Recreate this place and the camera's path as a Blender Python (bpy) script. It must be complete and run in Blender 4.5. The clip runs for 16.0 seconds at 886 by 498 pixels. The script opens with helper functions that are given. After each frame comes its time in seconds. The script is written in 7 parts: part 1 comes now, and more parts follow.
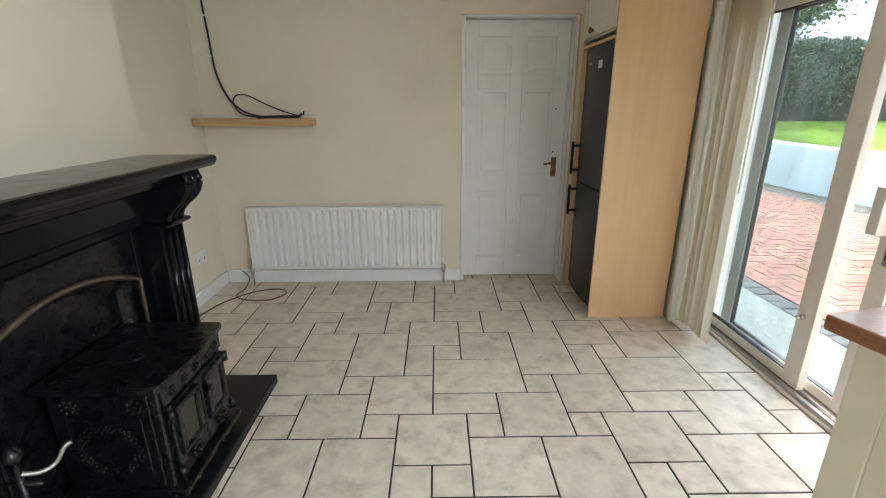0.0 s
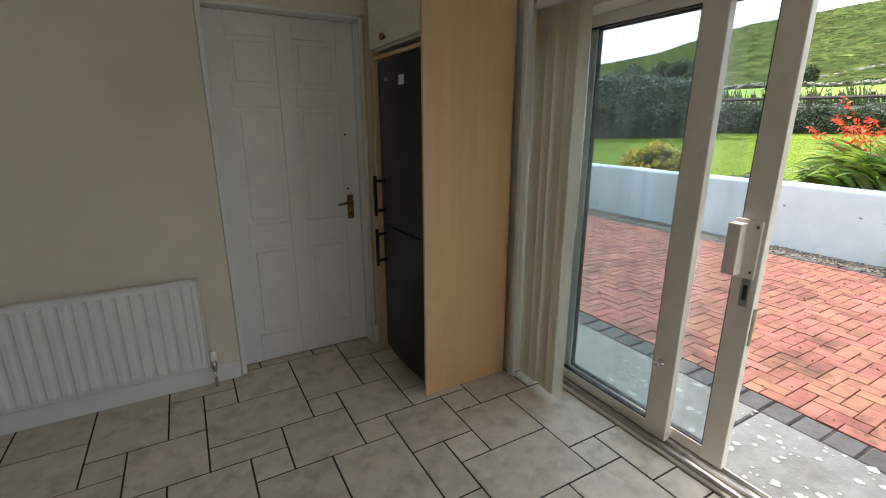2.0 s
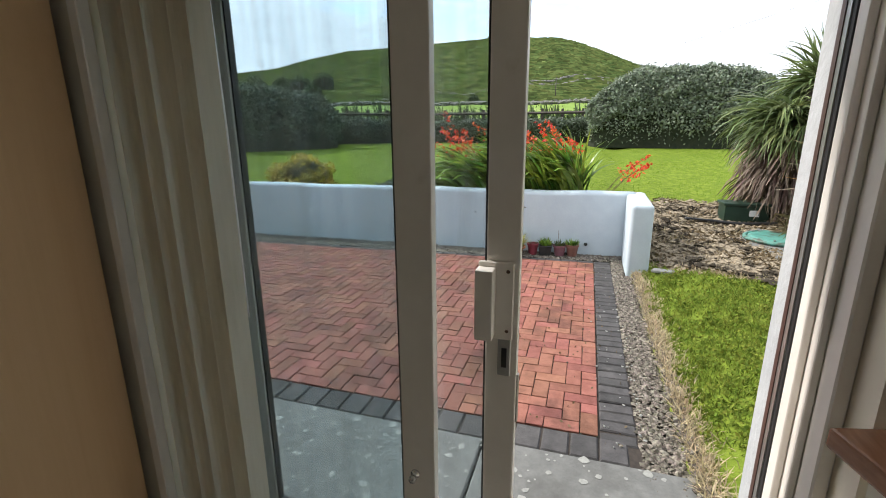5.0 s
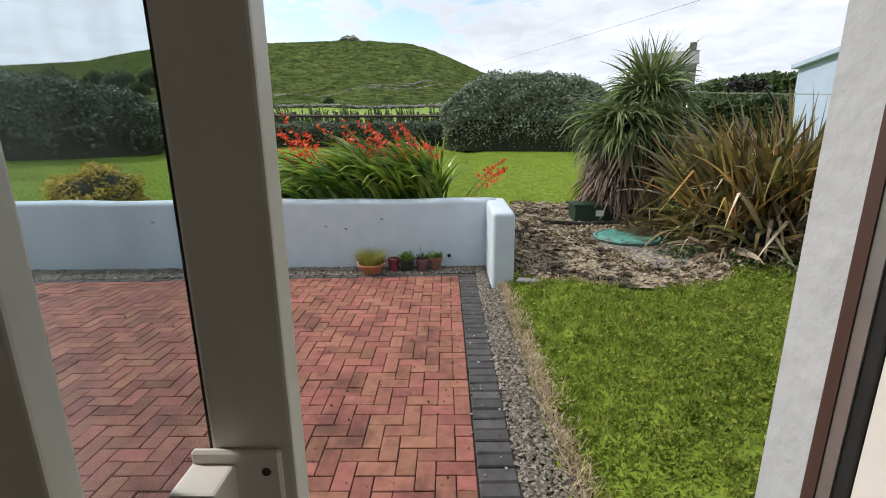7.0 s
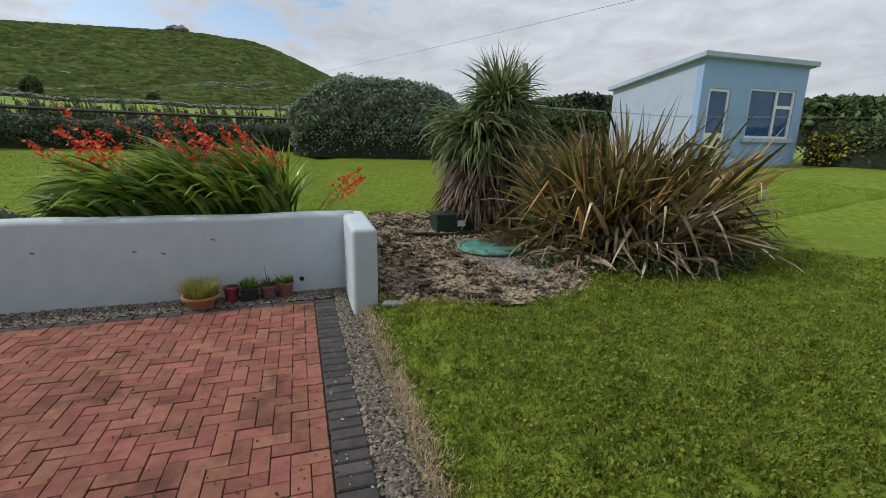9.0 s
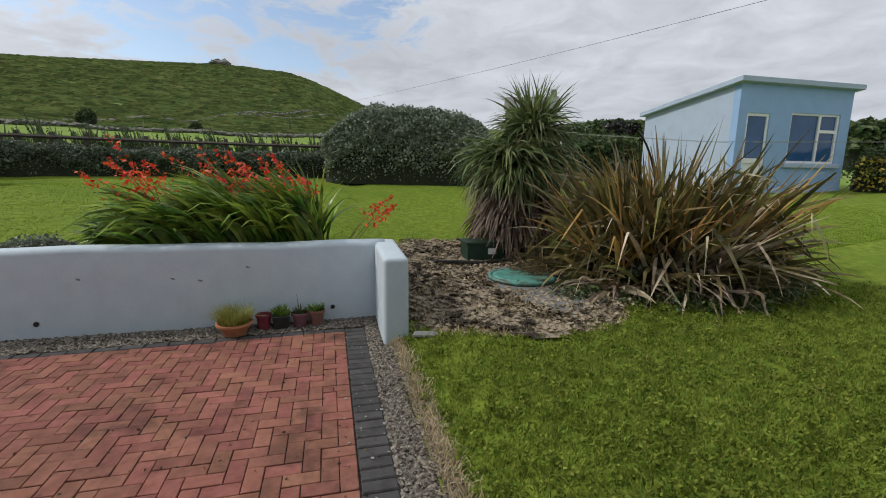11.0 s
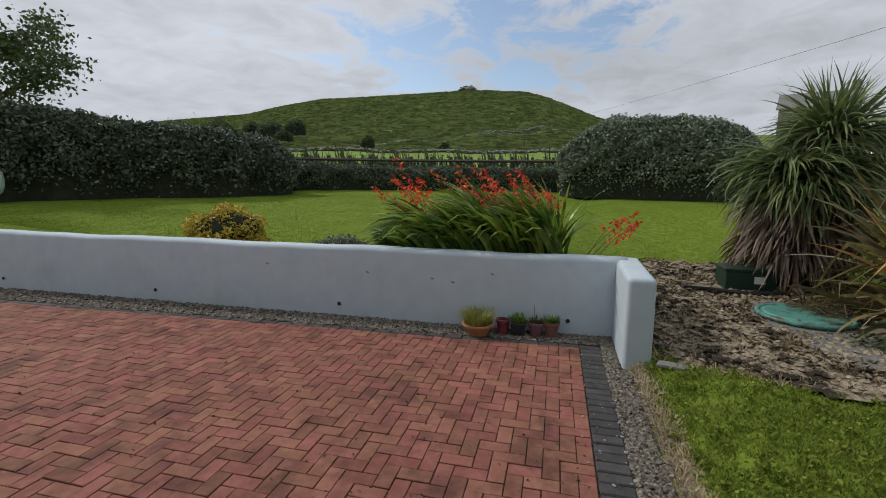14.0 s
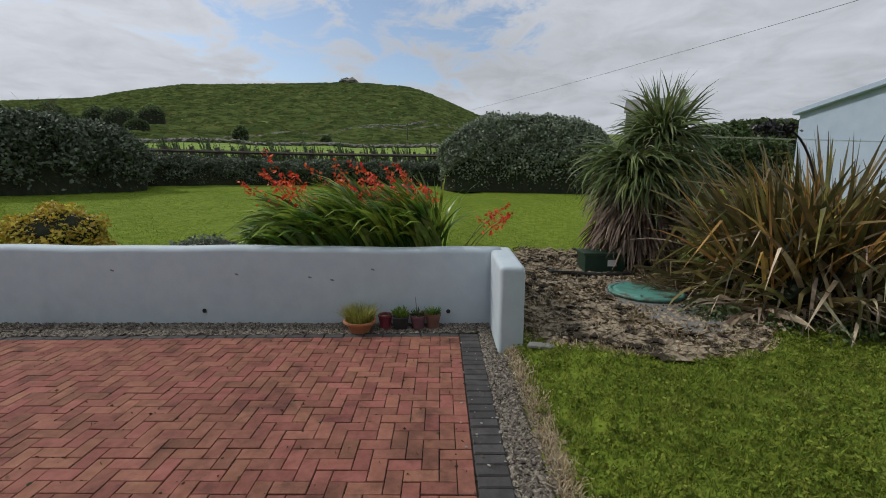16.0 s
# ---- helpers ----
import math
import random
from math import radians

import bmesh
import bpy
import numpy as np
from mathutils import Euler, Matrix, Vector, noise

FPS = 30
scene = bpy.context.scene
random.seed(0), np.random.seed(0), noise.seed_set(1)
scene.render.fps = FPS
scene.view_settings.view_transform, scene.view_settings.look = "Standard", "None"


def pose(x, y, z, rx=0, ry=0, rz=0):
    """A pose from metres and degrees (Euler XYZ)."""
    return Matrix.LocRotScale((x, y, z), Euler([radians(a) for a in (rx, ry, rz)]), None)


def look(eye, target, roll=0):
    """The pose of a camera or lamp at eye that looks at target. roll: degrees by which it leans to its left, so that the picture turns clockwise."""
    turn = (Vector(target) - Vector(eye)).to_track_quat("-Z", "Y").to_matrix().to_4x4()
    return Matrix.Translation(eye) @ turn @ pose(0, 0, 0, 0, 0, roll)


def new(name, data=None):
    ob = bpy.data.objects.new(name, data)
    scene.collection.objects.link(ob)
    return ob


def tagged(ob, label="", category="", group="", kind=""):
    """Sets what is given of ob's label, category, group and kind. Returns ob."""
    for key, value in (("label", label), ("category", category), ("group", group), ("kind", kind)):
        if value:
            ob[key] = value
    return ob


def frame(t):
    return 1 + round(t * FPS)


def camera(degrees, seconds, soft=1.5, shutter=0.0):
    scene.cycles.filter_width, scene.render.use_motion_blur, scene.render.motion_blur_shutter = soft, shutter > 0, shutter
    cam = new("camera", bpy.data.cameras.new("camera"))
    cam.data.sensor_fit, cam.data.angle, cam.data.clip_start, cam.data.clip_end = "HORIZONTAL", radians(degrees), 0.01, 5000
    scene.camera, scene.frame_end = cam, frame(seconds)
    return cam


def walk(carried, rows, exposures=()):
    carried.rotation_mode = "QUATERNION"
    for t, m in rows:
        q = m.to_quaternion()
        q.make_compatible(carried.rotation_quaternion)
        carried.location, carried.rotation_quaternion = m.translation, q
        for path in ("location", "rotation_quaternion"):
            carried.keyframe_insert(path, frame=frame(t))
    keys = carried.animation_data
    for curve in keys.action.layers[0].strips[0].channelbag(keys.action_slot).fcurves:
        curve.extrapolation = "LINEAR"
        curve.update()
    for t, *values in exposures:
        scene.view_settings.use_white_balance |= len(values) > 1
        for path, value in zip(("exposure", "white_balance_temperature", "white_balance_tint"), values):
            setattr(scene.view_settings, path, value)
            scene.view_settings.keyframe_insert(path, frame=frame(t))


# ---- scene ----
cam = camera(88.9, 16.0, soft=1.0)
# seconds, eye x y z in metres, turn about x y z in degrees
ROWS = [
    (0.0, 0.012, 0.044, 1.38, 72.36, 0.23, -0.72),
    (0.5, -0.043, 0.261, 1.403, 72.57, 0.21, -5.35),
    (1.0, -0.062, 0.456, 1.405, 73.31, 0.28, -12.01),
    (1.5, -0.005, 0.728, 1.405, 73.86, 0.21, -19.96),
    (2.0, 0.054, 0.921, 1.417, 74.42, 0.01, -29.54),
    (2.5, 0.108, 1.104, 1.406, 74.88, 0.09, -39.44),
    (3.0, 0.146, 1.27, 1.421, 74.83, 0.24, -48.5),
    (3.5, 0.246, 1.374, 1.407, 74.91, 0.33, -55.57),
    (4.0, 0.421, 1.477, 1.411, 75.17, 0.31, -61.21),
    (4.5, 0.542, 1.525, 1.409, 75.56, 0.32, -67.09),
    (5.1, 0.71, 1.563, 1.408, 75.772, 0.387, -73.551),
    (5.75, 0.932, 1.57, 1.409, 75.683, 0.504, -79.504),
    (6.4, 1.175, 1.557, 1.409, 75.667, 0.543, -84.838),
    (7.0, 1.4, 1.542, 1.407, 76.08, 0.4, -89.63),
    (7.5, 1.583, 1.532, 1.404, 76.69, 0.18, -93.68),
    (8.0, 1.768, 1.53, 1.405, 76.8, -0.22, -98.47),
    (8.5, 1.91, 1.505, 1.397, 76.82, -0.91, -103.19),
    (9.1, 1.981, 1.487, 1.403, 77.1, -1.054, -108.227),
    (9.75, 2.027, 1.472, 1.417, 77.882, -1.034, -110.612),
    (10.4, 2.048, 1.477, 1.433, 78.951, -0.932, -109.205),
    (11.0, 2.048, 1.513, 1.443, 80.0, -0.85, -104.01),
    (11.5, 2.042, 1.559, 1.448, 80.85, -0.81, -98.27),
    (12.0, 2.046, 1.589, 1.446, 81.26, -0.91, -92.66),
    (12.5, 2.043, 1.626, 1.45, 81.42, -0.91, -87.3),
    (13.0, 2.027, 1.661, 1.454, 81.47, -0.69, -82.35),
    (13.5, 1.999, 1.689, 1.453, 81.54, -0.46, -78.04),
    (14.0, 1.991, 1.692, 1.453, 81.4, -0.5, -75.98),
    (14.5, 1.996, 1.672, 1.451, 81.18, -0.5, -77.21),
    (15.0, 2.011, 1.657, 1.45, 81.08, -0.41, -80.37),
    (15.5, 2.025, 1.633, 1.449, 81.14, -0.22, -84.47),
    (16.0, 2.049, 1.601, 1.449, 80.81, -0.42, -90.24),
]
EXPOSURES = [(0.0, 2.42), (0.5, 2.36), (1.0, 1.92), (1.5, 1.5), (2.5, 1.1), (3.5, 0.92), (4.5, 0.60), (7.0, -0.18), (8.5, -0.76), (11.0, -0.84), (14.0, -1.04), (16.0, -1.04)]
walk(cam, [(t, pose(x, y, z, rx, ry, rz)) for t, x, y, z, rx, ry, rz in ROWS], EXPOSURES)

# ---- world and sun ----
SUN_AZ, SUN_EL = 76.0, 42.0


def build_world():
    w = bpy.data.worlds.new("sky_world")
    scene.world = w
    w.use_nodes = True
    nt = w.node_tree
    nt.nodes.clear()
    out = nt.nodes.new("ShaderNodeOutputWorld")
    bg = nt.nodes.new("ShaderNodeBackground")
    sky = nt.nodes.new("ShaderNodeTexSky")
    sky.sky_type = "NISHITA"
    sky.sun_disc = False
    sky.sun_elevation = radians(SUN_EL)
    sky.sun_rotation = radians(90 - SUN_AZ)
    sky.dust_density = 1.0
    tc = nt.nodes.new("ShaderNodeTexCoord")
    sep = nt.nodes.new("ShaderNodeSeparateXYZ")
    nt.links.new(tc.outputs["Generated"], sep.inputs[0])
    # clouds lie on a high flat layer: direction divided by its rise
    zz = nt.nodes.new("ShaderNodeMath")
    zz.operation = "ADD"
    zz.inputs[1].default_value = 0.16
    nt.links.new(sep.outputs["Z"], zz.inputs[0])
    div = nt.nodes.new("ShaderNodeVectorMath")
    div.operation = "DIVIDE"
    comb = nt.nodes.new("ShaderNodeCombineXYZ")
    for k in "XYZ":
        nt.links.new(zz.outputs[0], comb.inputs[k])
    nt.links.new(tc.outputs["Generated"], div.inputs[0])
    nt.links.new(comb.outputs[0], div.inputs[1])
    big = nt.nodes.new("ShaderNodeTexNoise")
    big.inputs["Scale"].default_value = 0.55
    big.inputs["Detail"].default_value = 2.0
    fine = nt.nodes.new("ShaderNodeTexNoise")
    fine.inputs["Scale"].default_value = 3.4
    fine.inputs["Detail"].default_value = 9.0
    fine.inputs["Roughness"].default_value = 0.62
    fine.inputs["Distortion"].default_value = 0.5
    off = nt.nodes.new("ShaderNodeVectorMath")
    off.operation = "ADD"
    off.inputs[1].default_value = CLOUD_SHIFT
    nt.links.new(div.outputs[0], off.inputs[0])
    nt.links.new(off.outputs[0], big.inputs["Vector"])
    nt.links.new(off.outputs[0], fine.inputs["Vector"])
    # the one clear gap in the cover, over the hill
    gap = nt.nodes.new("ShaderNodeVectorMath")
    gap.operation = "DISTANCE"
    gap.inputs[1].default_value = CLEAR_AT
    sc = nt.nodes.new("ShaderNodeVectorMath")
    sc.operation = "MULTIPLY"
    sc.inputs[1].default_value = (1.0, 0.85, 0.0)
    nt.links.new(div.outputs[0], sc.inputs[0])
    nt.links.new(sc.outputs[0], gap.inputs[0])
    gm = nt.nodes.new("ShaderNodeMapRange")
    gm.interpolation_type = "SMOOTHSTEP"
    gm.inputs["From Min"].default_value = 0.15
    gm.inputs["From Max"].default_value = 1.35
    gm.inputs["To Min"].default_value = -0.53
    gm.inputs["To Max"].default_value = -0.02
    nt.links.new(gap.outputs["Value"], gm.inputs["Value"])
    mix1 = nt.nodes.new("ShaderNodeMath")
    mix1.operation = "MULTIPLY_ADD"
    mix1.inputs[1].default_value = 0.5
    nt.links.new(big.outputs["Fac"], mix1.inputs[0])
    half = nt.nodes.new("ShaderNodeMath")
    half.operation = "MULTIPLY_ADD"
    half.inputs[1].default_value = 1.45
    nt.links.new(fine.outputs["Fac"], half.inputs[0])
    nt.links.new(gm.outputs[0], half.inputs[2])
    nt.links.new(half.outputs[0], mix1.inputs[2])
    cover = nt.nodes.new("ShaderNodeMapRange")
    cover.interpolation_type = "SMOOTHSTEP"
    cover.inputs["From Min"].default_value = 0.40
    cover.inputs["From Max"].default_value = 0.68
    cover.inputs["To Min"].default_value = 0.08
    nt.links.new(mix1.outputs[0], cover.inputs["Value"])
    tone = nt.nodes.new("ShaderNodeMapRange")
    tone.inputs["From Min"].default_value = 0.70
    tone.inputs["From Max"].default_value = 1.22
    tone.inputs["To Min"].default_value = 1.06
    tone.inputs["To Max"].default_value = 0.70
    both = nt.nodes.new("ShaderNodeMath")
    both.operation = "MULTIPLY_ADD"
    both.inputs[1].default_value = 0.9
    nt.links.new(fine.outputs["Fac"], both.inputs[0])
    nt.links.new(big.outputs["Fac"], both.inputs[2])
    nt.links.new(both.outputs[0], tone.inputs["Value"])
    cloud = nt.nodes.new("ShaderNodeVectorMath")
    cloud.operation = "SCALE"
    cloud.inputs[0].default_value = CLOUD_COLOUR
    nt.links.new(tone.outputs[0], cloud.inputs["Scale"])
    m = nt.nodes.new("ShaderNodeMix")
    m.data_type = "RGBA"
    nt.links.new(cover.outputs[0], m.inputs["Factor"])
    clear = nt.nodes.new("ShaderNodeVectorMath")
    clear.operation = "SCALE"
    clear.inputs["Scale"].default_value = 2.5
    nt.links.new(sky.outputs[0], clear.inputs[0])
    nt.links.new(clear.outputs[0], m.inputs["A"])
    nt.links.new(cloud.outputs[0], m.inputs["B"])
    nt.links.new(m.outputs["Result"], bg.inputs["Color"])
    bg.inputs["Strength"].default_value = 0.11
    nt.links.new(bg.outputs[0], out.inputs["Surface"])


CLOUD_SHIFT = (3.1, 1.7, 0.0)
CLEAR_AT = (2.4, 0.25, 0.0)
CLOUD_COLOUR = (11.2, 11.8, 12.9)
build_world()

sun = new("sun", bpy.data.lights.new("sun", "SUN"))
sun.data.energy = 3.6
sun.data.angle = radians(3)
sun.data.color = (1.0, 0.96, 0.9)
_sd = Vector((math.cos(radians(SUN_EL)) * math.cos(radians(SUN_AZ)), math.cos(radians(SUN_EL)) * math.sin(radians(SUN_AZ)), math.sin(radians(SUN_EL))))
sun.matrix_world = look(_sd * 50, (0, 0, 0))


# ---- materials ----
def mat(name, c1, c2, scale=6.0, rough=0.6, rough2=None, metal=0.0, bump=0.0, bump_scale=40.0, stretch=(1, 1, 1), detail=6.0, rand=0.0, island=0.0, stain=None, stain_scale=1.2, stain_lo=0.55, stain_hi=0.75, spec=0.5, coat=0.0, trans=0.0, sheen=0.0):
    """A procedural surface: two tones in grain, a larger stain, relief, and a small change from piece to piece."""
    m = bpy.data.materials.new(name)
    m.use_nodes = True
    nt = m.node_tree
    b = nt.nodes["Principled BSDF"]
    tc = nt.nodes.new("ShaderNodeTexCoord")
    mp = nt.nodes.new("ShaderNodeMapping")
    mp.inputs["Scale"].default_value = stretch
    geo = nt.nodes.new("ShaderNodeNewGeometry")
    nt.links.new(geo.outputs["Position"], mp.inputs["Vector"])
    n1 = nt.nodes.new("ShaderNodeTexNoise")
    n1.inputs["Scale"].default_value = scale
    n1.inputs["Detail"].default_value = detail
    n1.inputs["Roughness"].default_value = 0.6
    nt.links.new(mp.outputs[0], n1.inputs["Vector"])
    r1 = nt.nodes.new("ShaderNodeMapRange")
    r1.inputs["From Min"].default_value = 0.32
    r1.inputs["From Max"].default_value = 0.68
    nt.links.new(n1.outputs["Fac"], r1.inputs["Value"])
    mix = nt.nodes.new("ShaderNodeMix")
    mix.data_type = "RGBA"
    mix.inputs["A"].default_value = (*c1, 1)
    mix.inputs["B"].default_value = (*c2, 1)
    nt.links.new(r1.outputs[0], mix.inputs["Factor"])
    col = mix.outputs["Result"]
    if stain is not None:
        n2 = nt.nodes.new("ShaderNodeTexNoise")
        n2.inputs["Scale"].default_value = stain_scale
        n2.inputs["Detail"].default_value = 8.0
        n2.inputs["Roughness"].default_value = 0.65
        nt.links.new(geo.outputs["Position"], n2.inputs["Vector"])
        r2 = nt.nodes.new("ShaderNodeMapRange")
        r2.interpolation_type = "SMOOTHSTEP"
        r2.inputs["From Min"].default_value = stain_lo
        r2.inputs["From Max"].default_value = stain_hi
        nt.links.new(n2.outputs["Fac"], r2.inputs["Value"])
        ms = nt.nodes.new("ShaderNodeMix")
        ms.data_type = "RGBA"
        ms.inputs["B"].default_value = (*stain, 1)
        nt.links.new(r2.outputs[0], ms.inputs["Factor"])
        nt.links.new(col, ms.inputs["A"])
        col = ms.outputs["Result"]
    if rand or island:
        hv = nt.nodes.new("ShaderNodeHueSaturation")
        src = nt.nodes.new("ShaderNodeObjectInfo").outputs["Random"] if rand else geo.outputs["Random Per Island"]
        amt = rand or island
        rr = nt.nodes.new("ShaderNodeMapRange")
        rr.inputs["To Min"].default_value = 1 - amt
        rr.inputs["To Max"].default_value = 1 + amt
        nt.links.new(src, rr.inputs["Value"])
        nt.links.new(rr.outputs[0], hv.inputs["Value"])
        wn = nt.nodes.new("ShaderNodeTexWhiteNoise")
        wn.noise_dimensions = "1D"
        nt.links.new(src, wn.inputs["W"])
        rh = nt.nodes.new("ShaderNodeMapRange")
        rh.inputs["To Min"].default_value = 0.5 - 0.06 * amt
        rh.inputs["To Max"].default_value = 0.5 + 0.06 * amt
        nt.links.new(wn.outputs["Value"], rh.inputs["Value"])
        nt.links.new(rh.outputs[0], hv.inputs["Hue"])
        nt.links.new(col, hv.inputs["Color"])
        col = hv.outputs["Color"]
    nt.links.new(col, b.inputs["Base Color"])
    if rough2 is not None:
        rm = nt.nodes.new("ShaderNodeMapRange")
        rm.inputs["To Min"].default_value = rough
        rm.inputs["To Max"].default_value = rough2
        nt.links.new(r1.outputs[0], rm.inputs["Value"])
        nt.links.new(rm.outputs[0], b.inputs["Roughness"])
    else:
        b.inputs["Roughness"].default_value = rough
    b.inputs["Metallic"].default_value = metal
    b.inputs["Specular IOR Level"].default_value = spec
    b.inputs["Coat Weight"].default_value = coat
    if bump:
        nb = nt.nodes.new("ShaderNodeTexNoise")
        nb.inputs["Scale"].default_value = bump_scale
        nb.inputs["Detail"].default_value = 5.0
        nt.links.new(mp.outputs[0], nb.inputs["Vector"])
        bp = nt.nodes.new("ShaderNodeBump")
        bp.inputs["Strength"].default_value = bump
        bp.inputs["Distance"].default_value = 0.01
        nt.links.new(nb.outputs["Fac"], bp.inputs["Height"])
        nt.links.new(bp.outputs[0], b.inputs["Normal"])
    if trans:
        tr = nt.nodes.new("ShaderNodeBsdfTranslucent")
        nt.links.new(col, tr.inputs["Color"])
        mx = nt.nodes.new("ShaderNodeMixShader")
        mx.inputs[0].default_value = trans
        nt.links.new(b.outputs[0], mx.inputs[1])
        nt.links.new(tr.outputs[0], mx.inputs[2])
        nt.links.new(mx.outputs[0], nt.nodes["Material Output"].inputs["Surface"])
    return m


def glass_mat(name, tint, dirt):
    """Clear glazing with a light film of dust that scatters a little."""
    m = bpy.data.materials.new(name)
    m.use_nodes = True
    nt = m.node_tree
    nt.nodes.clear()
    out = nt.nodes.new("ShaderNodeOutputMaterial")
    tr = nt.nodes.new("ShaderNodeBsdfTransparent")
    tr.inputs["Color"].default_value = (*tint, 1)
    gl = nt.nodes.new("ShaderNodeBsdfGlossy")
    gl.inputs["Roughness"].default_value = 0.0
    lw = nt.nodes.new("ShaderNodeLayerWeight")
    lw.inputs["Blend"].default_value = 0.5
    pw = nt.nodes.new("ShaderNodeMath")
    pw.operation = "POWER"
    pw.inputs[1].default_value = 5.0
    nt.links.new(lw.outputs["Facing"], pw.inputs[0])
    fr = nt.nodes.new("ShaderNodeMath")
    fr.operation = "MULTIPLY_ADD"
    fr.inputs[1].default_value = 0.5
    fr.inputs[2].default_value = 0.03
    nt.links.new(pw.outputs[0], fr.inputs[0])
    mx = nt.nodes.new("ShaderNodeMixShader")
    nt.links.new(fr.outputs[0], mx.inputs[0])
    nt.links.new(tr.outputs[0], mx.inputs[1])
    nt.links.new(gl.outputs[0], mx.inputs[2])
    df = nt.nodes.new("ShaderNodeBsdfDiffuse")
    df.inputs["Color"].default_value = (0.8, 0.85, 0.88, 1)
    geo = nt.nodes.new("ShaderNodeNewGeometry")
    mp = nt.nodes.new("ShaderNodeMapping")
    mp.inputs["Scale"].default_value = (1, 9, 0.7)
    nt.links.new(geo.outputs["Position"], mp.inputs[0])
    no = nt.nodes.new("ShaderNodeTexNoise")
    no.inputs["Scale"].default_value = 2.5
    no.inputs["Detail"].default_value = 6
    nt.links.new(mp.outputs[0], no.inputs["Vector"])
    rg = nt.nodes.new("ShaderNodeMapRange")
    rg.inputs["From Min"].default_value = 0.35
    rg.inputs["From Max"].default_value = 0.75
    rg.inputs["To Max"].default_value = dirt
    nt.links.new(no.outputs["Fac"], rg.inputs["Value"])
    m2 = nt.nodes.new("ShaderNodeMixShader")
    nt.links.new(rg.outputs[0], m2.inputs[0])
    nt.links.new(mx.outputs[0], m2.inputs[1])
    nt.links.new(df.outputs[0], m2.inputs[2])
    nt.links.new(m2.outputs[0], out.inputs["Surface"])
    return m


M_CREAM = mat("cream_wall_paint", (0.76, 0.69, 0.57), (0.80, 0.73, 0.61), 3, 0.85, bump=0.05, bump_scale=120, stain=(0.71, 0.64, 0.52), stain_scale=0.9, stain_lo=0.5, stain_hi=0.8)
M_CEIL = mat("white_ceiling_paint", (0.80, 0.79, 0.76), (0.84, 0.83, 0.80), 3, 0.9)
M_GLOSS = mat("white_gloss_paint", (0.78, 0.78, 0.78), (0.83, 0.83, 0.82), 8, 0.35, bump=0.06, bump_scale=30, stain=(0.70, 0.69, 0.66), stain_scale=3, stain_lo=0.6, stain_hi=0.8)
M_RAD = mat("radiator_enamel", (0.80, 0.80, 0.79), (0.84, 0.84, 0.83), 6, 0.3)
M_ALU = mat("white_coated_aluminium", (0.75, 0.70, 0.64), (0.81, 0.76, 0.70), 9, 0.4, bump=0.03, bump_scale=60, stain=(0.60, 0.54, 0.47), stain_scale=5, stain_lo=0.62, stain_hi=0.85)
M_GASKET = mat("black_rubber", (0.012, 0.012, 0.012), (0.02, 0.02, 0.02), 30, 0.6)
M_HARDWOOD = mat("dark_hardwood", (0.06, 0.03, 0.022), (0.10, 0.05, 0.035), 12, 0.5, stretch=(1, 1, 0.1))
M_METAL = mat("grey_metal", (0.35, 0.34, 0.32), (0.45, 0.44, 0.42), 20, 0.4, metal=0.8)
M_BRASS = mat("tarnished_brass", (0.30, 0.18, 0.09), (0.18, 0.10, 0.05), 25, 0.38, metal=0.85)
M_CHROME = mat("chrome", (0.6, 0.6, 0.6), (0.7, 0.7, 0.7), 20, 0.2, metal=1.0)
M_BEECH = mat("beech_laminate", (0.68, 0.45, 0.25), (0.74, 0.51, 0.30), 5, 0.42, stretch=(4, 4, 0.2), bump=0.02, stain=(0.60, 0.39, 0.21), stain_scale=1.4, stain_lo=0.5, stain_hi=0.8)
M_SHELF = mat("oak_shelf", (0.50, 0.31, 0.16), (0.60, 0.39, 0.21), 8, 0.5, stretch=(0.5, 8, 8))
M_BLACK = mat("black_polished_stone", (0.004, 0.004, 0.005), (0.007, 0.007, 0.008), 14, 0.10, rough2=0.2, spec=0.24, bump=0.02, bump_scale=25)
M_IRON = mat("black_cast_iron", (0.004, 0.004, 0.0045), (0.009, 0.009, 0.010), 18, 0.22, rough2=0.34, metal=0.0, spec=0.4, bump=0.06, bump_scale=140)
M_STEEL = mat("burnished_steel_edge", (0.30, 0.24, 0.19), (0.18, 0.15, 0.13), 20, 0.35, metal=0.9)
M_STOVE_GLASS = mat("dark_stove_glass", (0.01, 0.01, 0.01), (0.03, 0.03, 0.028), 8, 0.12)
M_SLATE = mat("black_slate", (0.006, 0.006, 0.007), (0.011, 0.011, 0.012), 10, 0.3, rough2=0.45, spec=0.3, bump=0.05)
M_FRIDGE = mat("black_fridge_enamel", (0.010, 0.010, 0.011), (0.015, 0.015, 0.016), 6, 0.34, spec=0.3)
M_CABINET = mat("cream_cabinet_paint", (0.74, 0.70, 0.56), (0.78, 0.74, 0.60), 8, 0.42, stain=(0.68, 0.63, 0.48), stain_scale=4, stain_lo=0.6, stain_hi=0.85)
M_WORKTOP = mat("brown_wood_worktop", (0.24, 0.10, 0.05), (0.32, 0.15, 0.08), 10, 0.25, stretch=(1, 8, 8))
M_BLIND = mat("cream_blind_fabric", (0.82, 0.76, 0.65), (0.87, 0.81, 0.70), 60, 0.9, stretch=(1, 1, 0.05), bump=0.1, bump_scale=200, trans=0.5)
